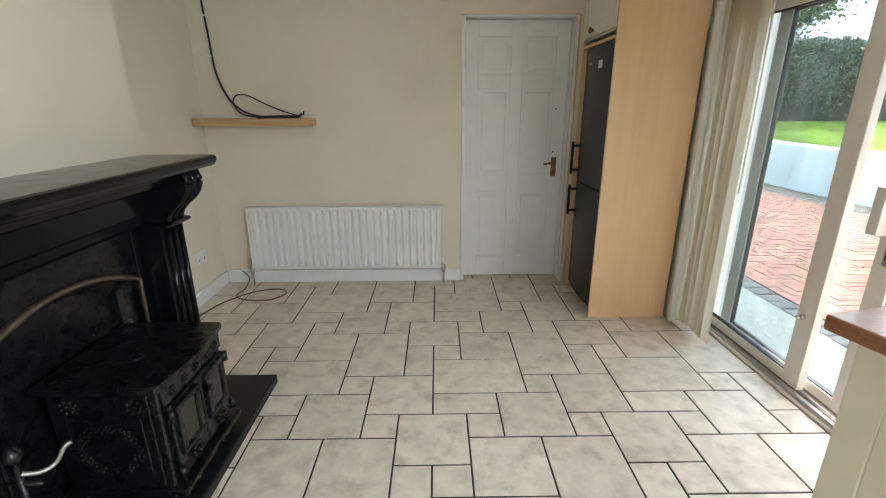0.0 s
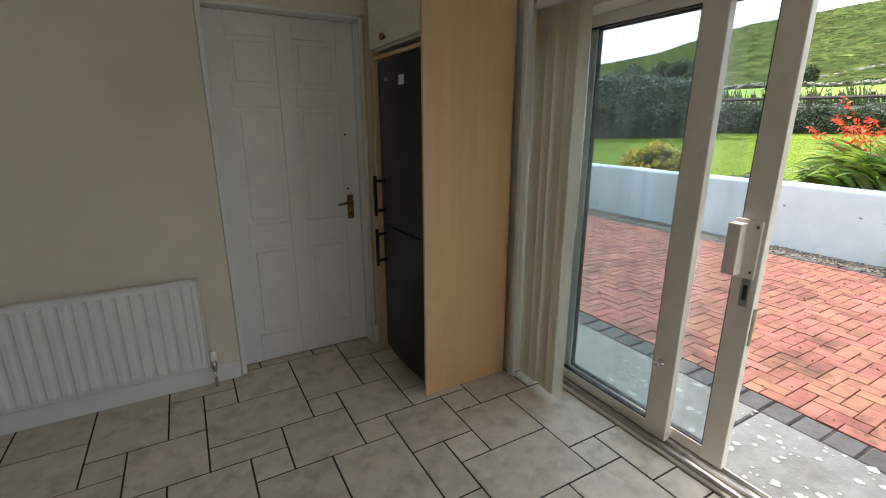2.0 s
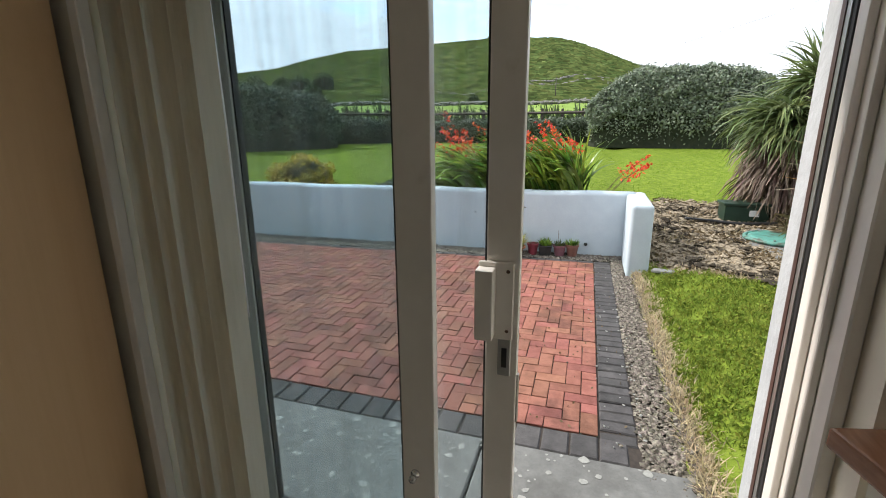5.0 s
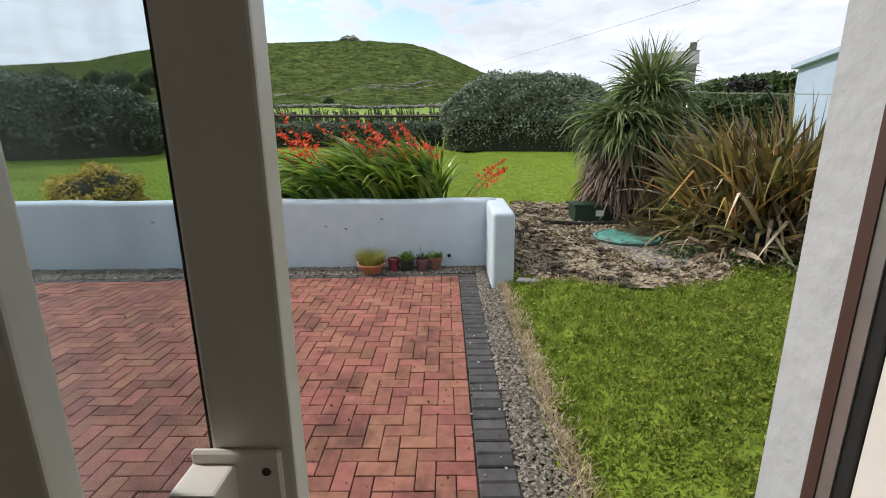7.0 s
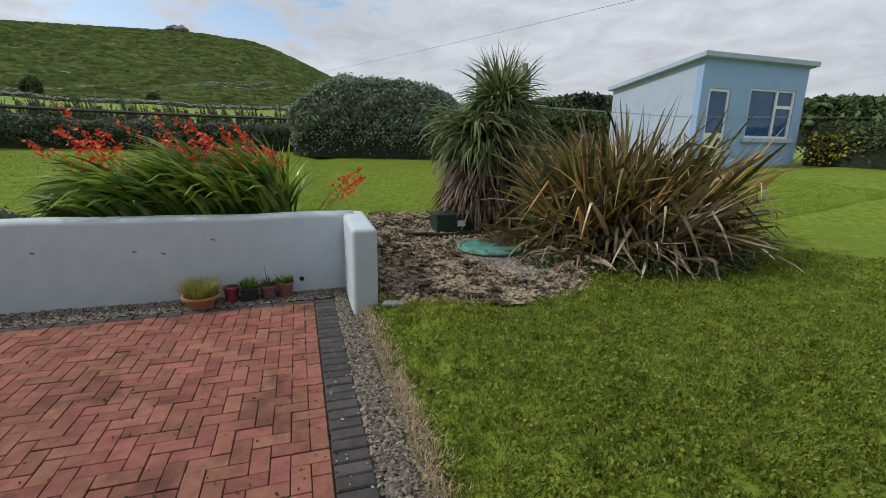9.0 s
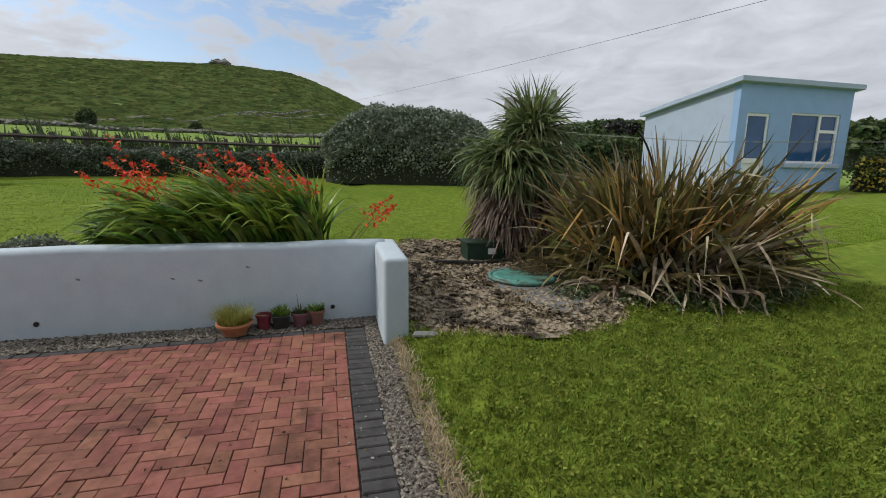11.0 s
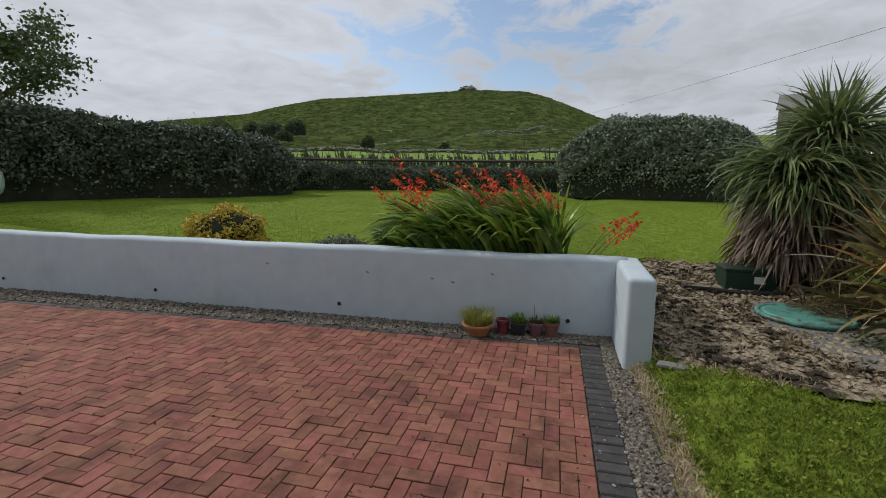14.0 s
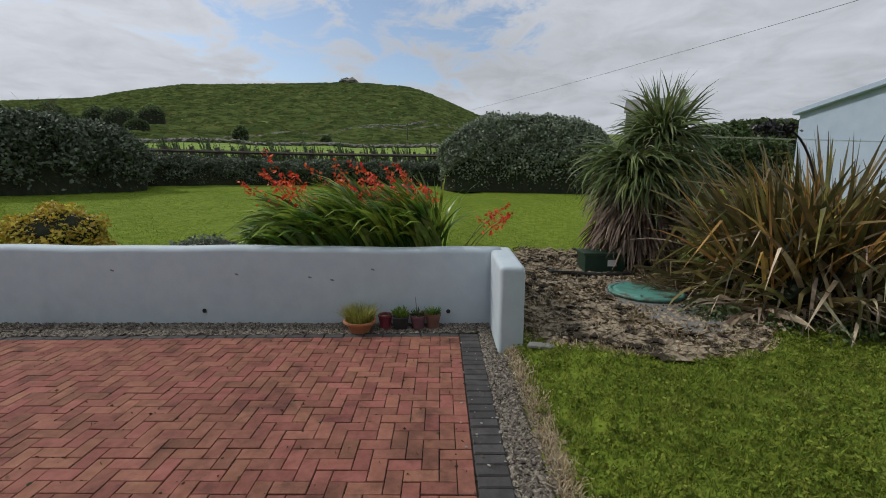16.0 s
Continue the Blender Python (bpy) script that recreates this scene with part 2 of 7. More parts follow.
M_TILE = mat("stone_floor_tile", (0.62, 0.54, 0.45), (0.78, 0.69, 0.58), 12, 0.32, rough2=0.48, bump=0.08, bump_scale=35, rand=0.07, stain=(0.47, 0.40, 0.32), stain_scale=8.0, stain_lo=0.46, stain_hi=0.74)
M_GROUT = mat("dark_grout", (0.025, 0.02, 0.016), (0.055, 0.045, 0.034), 30, 0.9)
M_CABLE = mat("black_cable", (0.012, 0.012, 0.012), (0.02, 0.02, 0.02), 30, 0.45)
M_CABLE_BROWN = mat("brown_cable", (0.16, 0.09, 0.05), (0.22, 0.13, 0.08), 30, 0.5)
M_RENDER = mat("pale_blue_masonry_paint", (0.50, 0.58, 0.635), (0.555, 0.635, 0.68), 5, 0.85, bump=0.18, bump_scale=45, stain=(0.43, 0.50, 0.535), stain_scale=1.1, stain_lo=0.50, stain_hi=0.8)
M_WHITEWASH = mat("white_masonry_paint", (0.43, 0.44, 0.45), (0.51, 0.52, 0.53), 6, 0.85, bump=0.5, bump_scale=28, stain=(0.38, 0.38, 0.37), stain_scale=4, stain_lo=0.62, stain_hi=0.85)
M_BRICK = mat("red_clay_paver", (0.225, 0.090, 0.064), (0.325, 0.138, 0.102), 13, 0.8, bump=0.4, bump_scale=90, rand=0.2, stain=(0.115, 0.052, 0.040), stain_scale=3.1, stain_lo=0.46, stain_hi=0.74, spec=0.2)
M_BRICK_FAR = mat("red_clay_paver_field", (0.225, 0.090, 0.064), (0.325, 0.138, 0.102), 13, 0.8, bump=0.4, bump_scale=90, island=0.2, stain=(0.115, 0.052, 0.040), stain_scale=3.1, stain_lo=0.46, stain_hi=0.74, spec=0.2)
M_DARKBRICK = mat("charcoal_paver", (0.045, 0.042, 0.042), (0.082, 0.077, 0.075), 12, 0.85, bump=0.35, bump_scale=80, rand=0.25, stain=(0.13, 0.12, 0.11), stain_scale=5, stain_lo=0.58, stain_hi=0.8)
M_JOINT = mat("sandy_joint", (0.03, 0.024, 0.019), (0.055, 0.042, 0.034), 40, 0.95)
M_CONCRETE = mat("weathered_concrete", (0.135, 0.135, 0.128), (0.20, 0.20, 0.188), 14, 0.9, bump=0.3, bump_scale=60, stain=(0.10, 0.097, 0.09), stain_scale=1.8, stain_lo=0.5, stain_hi=0.8)
M_LICHEN = mat("pale_lichen", (0.27, 0.27, 0.25), (0.36, 0.36, 0.33), 50, 0.95)
M_GRAVEL = mat("grey_beach_gravel", (0.07, 0.058, 0.045), (0.26, 0.23, 0.19), 30, 0.8, island=0.7, spec=0.2)
M_GRAVEL_BED = mat("gravel_bed", (0.10, 0.09, 0.075), (0.16, 0.14, 0.115), 60, 0.95, bump=0.6, bump_scale=120)
M_SOIL = mat("dry_soil", (0.19, 0.15, 0.10), (0.46, 0.385, 0.28), 30, 0.95, bump=1.0, bump_scale=60, detail=10, stain=(0.04, 0.032, 0.022), stain_scale=4.0, stain_lo=0.46, stain_hi=0.58, spec=0.2)
M_LAWN = mat("mown_grass", (0.105, 0.16, 0.018), (0.215, 0.28, 0.038), 9.0, 0.9, bump=0.8, bump_scale=70, stain=(0.13, 0.19, 0.025), stain_scale=0.6, stain_lo=0.45, stain_hi=0.75, detail=10, spec=0.08)
M_BLADE = mat("grass_blade", (0.115, 0.165, 0.022), (0.265, 0.315, 0.058), 8.0, 0.9, spec=0.12, island=0.4, trans=0.3, stain=(0.29, 0.26, 0.08), stain_scale=1.8, stain_lo=0.56, stain_hi=0.8)
M_TUSSOCK = mat("hill_tussock", (0.10, 0.14, 0.045), (0.225, 0.265, 0.09), 0.2, 0.9, island=0.45, spec=0.1)
M_BLADE_UPPER = mat("upper_lawn_blade", (0.115, 0.205, 0.014), (0.195, 0.29, 0.028), 2.0, 0.9, spec=0.08, island=0.12, trans=0.3)
M_DRY = mat("dry_grass", (0.38, 0.30, 0.175), (0.60, 0.50, 0.33), 6, 0.85, island=0.4, trans=0.2)
M_FIELD = mat("rough_pasture", (0.15, 0.24, 0.045), (0.22, 0.31, 0.065), 0.35, 0.95, bump=0.8, bump_scale=6, detail=10, stain=(0.28, 0.31, 0.11), stain_scale=0.06, stain_lo=0.45, stain_hi=0.7, spec=0.08)
M_HILL = mat("hill_pasture", (0.08, 0.125, 0.036), (0.235, 0.305, 0.085), 0.6, 0.95, bump=1.0, bump_scale=1.2, stretch=(0.45, 0.45, 2.4), detail=13, stain=(0.085, 0.115, 0.036), stain_scale=0.10, stain_lo=0.46, stain_hi=0.66, spec=0.08)
M_ROCK = mat("grey_field_stone", (0.12, 0.115, 0.10), (0.22, 0.21, 0.185), 3, 0.9, bump=0.6, bump_scale=8, island=0.3)
M_HEDGE = mat("olearia_leaf", (0.115, 0.15, 0.095), (0.29, 0.335, 0.245), 5, 0.5, island=0.5, trans=0.2)
M_HEDGE_DARK = mat("dark_olearia_leaf", (0.06, 0.085, 0.048), (0.15, 0.185, 0.125), 5, 0.5, island=0.5, trans=0.15)
# near black: inner shade of the plants put into colour; joint moss shares it
M_HEDGE_CORE = mat("inner_shade_and_moss", (0.012, 0.018, 0.008), (0.03, 0.036, 0.017), 8, 0.95)
M_SHRUB = mat("dark_shrub_leaf", (0.045, 0.075, 0.026), (0.105, 0.15, 0.05), 5, 0.6, island=0.4, trans=0.2)
M_YELLOW = mat("golden_shrub_leaf", (0.42, 0.33, 0.035), (0.62, 0.48, 0.08), 6, 0.55, island=0.4, trans=0.25)
M_CROC = mat("crocosmia_leaf", (0.035, 0.10, 0.012), (0.30, 0.42, 0.06), 4.0, 0.34, island=0.55, trans=0.3)
M_FLOWER = mat("orange_red_petal", (0.72, 0.055, 0.022), (0.80, 0.11, 0.035), 10, 0.55, island=0.25, trans=0.3)
M_STALK = mat("brown_stalk", (0.10, 0.07, 0.03), (0.16, 0.11, 0.05), 10, 0.7)
M_YUCCA = mat("cordyline_leaf", (0.06, 0.095, 0.028), (0.215, 0.265, 0.10), 3.0, 0.45, island=0.45, trans=0.25)
M_YUCCA_DEAD = mat("dead_cordyline_leaf", (0.13, 0.09, 0.07), (0.30, 0.215, 0.165), 3, 0.7, island=0.5, trans=0.1)
M_FLAX = mat("bronze_flax_leaf", (0.055, 0.058, 0.02), (0.25, 0.205, 0.075), 4.0, 0.32, island=0.6, trans=0.2)
M_FLAX_EDGE = mat("orange_flax_leaf", (0.40, 0.22, 0.055), (0.56, 0.37, 0.12), 2.2, 0.45, island=0.4, trans=0.25)
M_FLAX_DEAD = mat("dead_flax_leaf", (0.22, 0.16, 0.10), (0.60, 0.50, 0.36), 3, 0.6, island=0.5, trans=0.1)
M_BARK = mat("grey_bark", (0.07, 0.055, 0.04), (0.12, 0.10, 0.075), 10, 0.9, bump=0.6)
M_FENCE = mat("weathered_fence_timber", (0.055, 0.045, 0.035), (0.10, 0.085, 0.07), 10, 0.9)
M_TERRACOTTA = mat("terracotta", (0.42, 0.17, 0.08), (0.52, 0.24, 0.12), 10, 0.8, bump=0.1)
M_MAROON = mat("maroon_plastic", (0.20, 0.03, 0.05), (0.26, 0.05, 0.07), 10, 0.45)
M_POTBLACK = mat("black_plastic", (0.02, 0.02, 0.02), (0.035, 0.035, 0.035), 10, 0.5)
M_PURPLE = mat("plum_plastic", (0.17, 0.07, 0.09), (0.22, 0.10, 0.12), 10, 0.5)
M_BROWNPOT = mat("brown_glazed_pot", (0.20, 0.09, 0.07), (0.26, 0.13, 0.10), 10, 0.45)
M_GREENBOX = mat("dark_green_plastic", (0.012, 0.035, 0.022), (0.02, 0.05, 0.032), 10, 0.4)
M_MANHOLE = mat("turquoise_plastic_lid", (0.08, 0.27, 0.22), (0.13, 0.35, 0.29), 10, 0.5, stain=(0.07, 0.07, 0.045), stain_scale=4, stain_lo=0.44, stain_hi=0.62)
M_LABEL = mat("white_label", (0.75, 0.75, 0.75), (0.8, 0.8, 0.8), 10, 0.6)
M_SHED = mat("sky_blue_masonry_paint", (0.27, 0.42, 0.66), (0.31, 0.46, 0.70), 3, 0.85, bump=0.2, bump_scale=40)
# the shed's blue with sunlight painted in for the sides; also roof and sill
M_SHED_LIT_AND_TRIM = mat("sunlit_shed_side_and_pale_trim", (0.38, 0.46, 0.585), (0.43, 0.51, 0.635), 3, 0.85, bump=0.2, bump_scale=40)
# blue base colour paints the sky's reflection into the shed glass
M_WINGLASS = mat("glass_painted_sky_reflection", (0.022, 0.075, 0.19), (0.035, 0.11, 0.26), 2, 0.06)
M_TANK = mat("pale_green_tank_paint", (0.42, 0.55, 0.46), (0.50, 0.62, 0.53), 6, 0.45)
M_BOARD = mat("grey_slate_offcut", (0.16, 0.16, 0.15), (0.24, 0.24, 0.23), 20, 0.8)
M_BOWL_GRASS = mat("yellow_green_grass", (0.22, 0.25, 0.045), (0.44, 0.42, 0.11), 9, 0.6, island=0.4, trans=0.25)
M_GLASS = glass_mat("door_glass", (0.85, 0.90, 0.915), 0.13)


# ---- builders ----
def part(name, bm, material, parent=None, label="", smooth=False):
    """Links a bmesh as one mesh object, under a thing or a part if given."""
    me = bpy.data.meshes.new(name)
    bm.to_mesh(me)
    bm.free()
    if smooth:
        me.polygons.foreach_set("use_smooth", [True] * len(me.polygons))
    me.materials.append(material)
    ob = new(name, me)
    if parent is not None:
        ob.parent = parent
    if label:
        ob["label"] = label
    return ob


def thing(name, label, category, at=(0, 0, 0), turn=0.0, group="", kind=""):
    """An empty at the base of a thing that carries its parts."""
    e = new(name)
    e.empty_display_size = 0.1
    e.matrix_world = pose(*at, 0, 0, turn)
    return tagged(e, label, category, group, kind)


def add_box(bm, x0, x1, y0, y1, z0, z1, bevel=0.0, seg=1):
    r = bmesh.ops.create_cube(bm, size=1.0, matrix=Matrix.Translation(((x0 + x1) / 2, (y0 + y1) / 2, (z0 + z1) / 2)) @ Matrix.Diagonal((abs(x1 - x0), abs(y1 - y0), abs(z1 - z0), 1)))
    if bevel:
        ed = list({e for v in r["verts"] for e in v.link_edges})
        bmesh.ops.bevel(bm, geom=ed, offset=bevel, segments=seg, profile=0.6, affect="EDGES")
    return bm


def boxm(*a, **k):
    return add_box(bmesh.new(), *a, **k)


def box(name, ext, material, parent=None, bevel=0.0, seg=1, label=""):
    return part(name, boxm(*ext, bevel=bevel, seg=seg), material, parent, label)


def lathe(profile, n=24, at=(0, 0, 0)):
    """A turned shape from (radius, height) pairs."""
    bm = bmesh.new()
    rings = []
    for r, z in profile:
        rings.append([bm.verts.new((at[0] + r * math.cos(2 * math.pi * k / n), at[1] + r * math.sin(2 * math.pi * k / n), at[2] + z)) for k in range(n)])
    for a, b in zip(rings, rings[1:]):
        for k in range(n):
            bm.faces.new((a[k], a[(k + 1) % n], b[(k + 1) % n], b[k]))
    if profile[0][0] > 1e-4:
        bm.faces.new(rings[0][::-1])
    if profile[-1][0] > 1e-4:
        bm.faces.new(rings[-1])
    return bm


def tube(points, radius, n=8):
    """A round bar along points, its radius fixed or one for each point."""
    bm = bmesh.new()
    pts = [Vector(p) for p in points]
    rings = []
    up = Vector((0.013, 0.021, 1))
    for i, p in enumerate(pts):
        d = (pts[min(i + 1, len(pts) - 1)] - pts[max(i - 1, 0)]).normalized()
        a = d.cross(up)
        if a.length < 0.05:
            a = d.cross(Vector((1, 0.1, 0)))
        a.normalize()
        b = d.cross(a)
        r = radius[i] if isinstance(radius, (list, tuple)) else radius
        rings.append([bm.verts.new(p + a * r * math.cos(2 * math.pi * k / n) + b * r * math.sin(2 * math.pi * k / n)) for k in range(n)])
    for r0, r1 in zip(rings, rings[1:]):
        for k in range(n):
            bm.faces.new((r0[k], r0[(k + 1) % n], r1[(k + 1) % n], r1[k]))
    bm.faces.new(rings[0][::-1])
    bm.faces.new(rings[-1])
    return bm


def curve_points(ctrl, n=60):
    """A smooth run of points through the given ones."""
    p = [Vector(c) for c in ctrl]
    p = [2 * p[0] - p[1]] + p + [2 * p[-1] - p[-2]]
    out = []
    segs = len(p) - 3
    for i in range(n + 1):
        u = i / n * segs
        k = min(int(u), segs - 1)
        t = u - k
        a, b, c, d = p[k:k + 4]
        out.append(0.5 * ((2 * b) + (c - a) * t + (2 * a - 5 * b + 4 * c - d) * t * t + (3 * b - a - 3 * c + d) * t ** 3))
    return out


def extrude_profile(profile, y0, y1):
    """A moulding: (x, z) outline drawn along y."""
    bm = bmesh.new()
    a = [bm.verts.new((x, y0, z)) for x, z in profile]
    b = [bm.verts.new((x, y1, z)) for x, z in profile]
    n = len(profile)
    for i in range(n):
        bm.faces.new((a[i], a[(i + 1) % n], b[(i + 1) % n], b[i]))
    bm.faces.new(a[::-1])
    bm.faces.new(b)
    bmesh.ops.recalc_face_normals(bm, faces=bm.faces)
    return bm


def raw(name, verts, faces_per, material, parent=None, kind="", smooth=False):
    """A mesh of many loose little faces: verts in runs of faces_per corners."""
    v = np.asarray(verts, dtype=np.float32).reshape(-1, 3)
    nf = len(v) // faces_per
    me = bpy.data.meshes.new(name)
    me.vertices.add(len(v))
    me.vertices.foreach_set("co", v.ravel())
    me.loops.add(len(v))
    me.loops.foreach_set("vertex_index", np.arange(len(v), dtype=np.int32))
    me.polygons.add(nf)
    me.polygons.foreach_set("loop_start", np.arange(nf, dtype=np.int32) * faces_per)
    me.polygons.foreach_set("loop_total", np.full(nf, faces_per, dtype=np.int32))
    me.update(calc_edges=True)
    me.materials.append(material)
    ob = new(name, me)
    if parent is not None:
        ob.parent = parent
    if kind:
        ob["kind"] = kind
    return ob


def strips(name, paths, widths, material, parent=None, kind="", twist=0.25):
    """Many ribbon leaves. paths: (N, K, 3); widths: (N, K); each ribbon is one island."""
    P = np.asarray(paths, dtype=np.float64)
    W = np.asarray(widths, dtype=np.float64)
    N, K, _ = P.shape
    d = np.gradient(P, axis=1)
    d /= np.linalg.norm(d, axis=2, keepdims=True) + 1e-9
    rng = np.random.default_rng(5)
    ref = rng.normal(size=(N, 1, 3)) * twist + np.array([0, 0, 1.0])
    side = np.cross(d, np.broadcast_to(ref, d.shape))
    side /= np.linalg.norm(side, axis=2, keepdims=True) + 1e-9
    L = P + side * W[..., None] * 0.5
    R = P - side * W[..., None] * 0.5
    verts = np.stack([L, R], axis=2).reshape(-1, 3)
    base = (np.arange(N) * K * 2)[:, None] + (np.arange(K - 1) * 2)[None, :]
    quads = np.stack([base, base + 1, base + 3, base + 2], axis=2).reshape(-1, 4)
    me = bpy.data.meshes.new(name)
    me.vertices.add(len(verts))
    me.vertices.foreach_set("co", verts.astype(np.float32).ravel())
    me.loops.add(quads.size)
    me.loops.foreach_set("vertex_index", quads.astype(np.int32).ravel())
    me.polygons.add(len(quads))
    me.polygons.foreach_set("loop_start", np.arange(len(quads), dtype=np.int32) * 4)
    me.polygons.foreach_set("loop_total", np.full(len(quads), 4, dtype=np.int32))
    me.polygons.foreach_set("use_smooth", np.ones(len(quads), dtype=bool))
    me.update(calc_edges=True)
    me.materials.append(material)
    ob = new(name, me)
    if parent is not None:
        ob.parent = parent
    if kind:
        ob["kind"] = kind
    return ob


def arcs(rng, base, heading, length, rise, droop, k=7):
    """Ribbon midlines that leave base at a rise and bend down as they go."""
    n = len(base)
    s = np.linspace(0, 1, k)[None, :]
    ang = rise[:, None] - droop[:, None] * s ** 1.5
    step = length[:, None] / (k - 1)
    dx = np.cos(ang) * step
    dz = np.sin(ang) * step
    hx = np.concatenate([np.zeros((n, 1)), np.cumsum(dx[:, :-1], axis=1)], axis=1)
    hz = np.concatenate([np.zeros((n, 1)), np.cumsum(dz[:, :-1], axis=1)], axis=1)
    wob = rng.normal(size=(n, 1)) * 0.12 * s ** 2 * length[:, None]
    out = np.zeros((n, k, 3))
    out[..., 0] = base[:, None, 0] + np.cos(heading)[:, None] * hx - np.sin(heading)[:, None] * wob
    out[..., 1] = base[:, None, 1] + np.sin(heading)[:, None] * hx + np.cos(heading)[:, None] * wob
    out[..., 2] = base[:, None, 2] + hz
    return out


def taper(n, k, w, rng, tip=0.08, belly=0.35):
    s = np.linspace(0, 1, k)[None, :]
    shape = np.where(s < belly, 0.65 + 0.35 * s / belly, 1 - (1 - tip) * ((s - belly) / (1 - belly)) ** 1.6)
    return shape * (w * (0.75 + 0.5 * rng.random((n, 1))))


def leaf_cloud(rng, centres, size, aspect=2.2):
    """Small pointed leaves, four corners each, turned every way, at the given places."""
    n = len(centres)
    a = rng.normal(size=(n, 3))
    a[:, 2] = np.abs(a[:, 2]) * 0.8
    a /= np.linalg.norm(a, axis=1, keepdims=True)
    b = np.cross(a, rng.normal(size=(n, 3)))
    b /= np.linalg.norm(b, axis=1, keepdims=True)
    s = (size * (0.6 + 0.8 * rng.random(n)))[:, None]
    q = np.stack([centres - a * s * 0.5, centres + b * s * 0.5 / aspect, centres + a * s * 0.5, centres - b * s * 0.5 / aspect], axis=1)
    return q


def smooth01(x):
    x = np.clip(x, 0, 1)
    return x * x * (3 - 2 * x)


# ---- ground: one sheet from the garden to the hill and the horizon ----
RIDGE_AZ = [-180, -90, -62, -45, -28, -18, -12.8, -8, -4.1, -1.5, 0.1, 2, 4.1, 8.9, 11.6, 19.9, 28.6, 33, 36.7, 44.5, 51.3, 57.7, 75, 110, 180]
RIDGE_EL = [0.2, 0.4, 1.5, 3.2, 4.6, 5.0, 5.5, 6.3, 7.3, 8.4, 9.1, 9.8, 10.4, 10.65, 10.65, 10.0, 9.2, 8.2, 7.1, 5.9, 4.4, 3.6, 2.0, 0.4, 0.2]


def lay(x, y):
    """Height of the ground at x, y (arrays)."""
    x, y = np.asarray(x, float), np.asarray(y, float)
    r = np.hypot(x - 2.0, y - 1.5)
    az = np.degrees(np.arctan2(y - 1.5, x - 2.0))
    up = 0.42 + 0.53 * smooth01((r - 5) / 9.5)
    low = -0.19 + 0.19 * smooth01((1.0 - y) / 0.8) + 0.95 * smooth01((r - 5.2) / 10)
    w = smooth01((y + 0.6) / 2.6) * smooth01((x - 6.5) / 0.8)
    h = up * w + low * (1 - w)
    el = np.interp(az, RIDGE_AZ, RIDGE_EL)
    share = np.clip(el / 9, 0.03, 1)
    field = 0.95 + np.clip(r - 15, 0, 70) / 70 * 5.6 * share ** 0.6
    crest = 1.45 + 210 * np.tan(np.radians(el))
    s = np.clip((r - 85) / 125, 0, 1)
    rough = 0.9 * (np.sin(r * 0.31 + az * 0.21) * np.sin(az * 0.9 + 1.3) * 0.35 + np.sin(r * 0.11 - az * 0.5) * 0.5) * np.clip((r - 70) / 40, 0, 1) * np.clip((200 - r) / 60, 0, 1)
    far = field + (crest - field) * np.where(r > 85, 0.35 * s + 0.65 * smooth01(s * 0.86) / smooth01(0.86), 0) + rough * share
    far = np.where(r > 210, 3 + (far - 3) * (1 - smooth01((r - 210) / 160)), far)
    h = np.where(r > 15, far, h)
    paved = ((x < 7.08) & (y > 0.99)) | (x < 1.98)
    return np.where(paved & (r < 30), -0.34, h)


def lay1(x, y):
    return float(lay(x, y))


def grid_lines(lo, hi, step, fixed, reach, grow=1.05):
    a = list(np.arange(lo, hi + 1e-6, step)) + list(fixed)
    d, p = step, hi
    while p < reach:
        d *= grow
        p += d
        a.append(p)
    d, p = step, lo
    while p > -reach:
        d *= grow
        p -= d
        a.append(p)
    return np.unique(np.round(a, 3))


def build_ground():
    gx = grid_lines(1.9, 12.0, 0.14, (1.97, 1.98, 7.07, 7.09), 1500)
    gy = grid_lines(-8.0, 12.0, 0.14, (0.98, 1.0), 1500)
    X, Y = np.meshgrid(gx, gy, indexing="ij")
    Z = lay(X, Y)
    lawn_noise = 0.012 * np.sin(X * 3.1 + np.sin(Y * 2.3)) * np.sin(Y * 2.7 + X)
    Z = Z + np.where(Z > -0.3, lawn_noise, 0)
    nx, ny = X.shape
    v = np.stack([X, Y, Z], axis=2).reshape(-1, 3)
    i = np.arange(nx * ny).reshape(nx, ny)
    q = np.stack([i[:-1, :-1], i[1:, :-1], i[1:, 1:], i[:-1, 1:]], axis=2).reshape(-1, 4)
    c = v[q].mean(axis=1)
    r = np.hypot(c[:, 0] - 2, c[:, 1] - 1.5)
    me = bpy.data.meshes.new("ground")
    me.vertices.add(len(v))
    me.vertices.foreach_set("co", v.astype(np.float32).ravel())
    me.loops.add(q.size)
    me.loops.foreach_set("vertex_index", q.astype(np.int32).ravel())
    me.polygons.add(len(q))
    me.polygons.foreach_set("loop_start", np.arange(len(q), dtype=np.int32) * 4)
    me.polygons.foreach_set("loop_total", np.full(len(q), 4, dtype=np.int32))
    me.polygons.foreach_set("material_index", np.where(r < 17, 0, np.where(r < 83, 1, 2)).astype(np.int32))
    me.polygons.foreach_set("use_smooth", np.ones(len(q), dtype=bool))
    me.update(calc_edges=True)
    for m in (M_LAWN, M_FIELD, M_HILL):
        me.materials.append(m)
    return tagged(new("ground", me), "mown garden lawn running into rough pasture and a green hill", "ground", kind="structure")


build_ground()


# ---- patio bed, concrete path, gravel and the garden wall ----
PATIO_Z = -0.20
FIELD_X0, FIELD_X1, FIELD_Y0, FIELD_Y1 = 2.98, 6.56, 1.40, 12.0


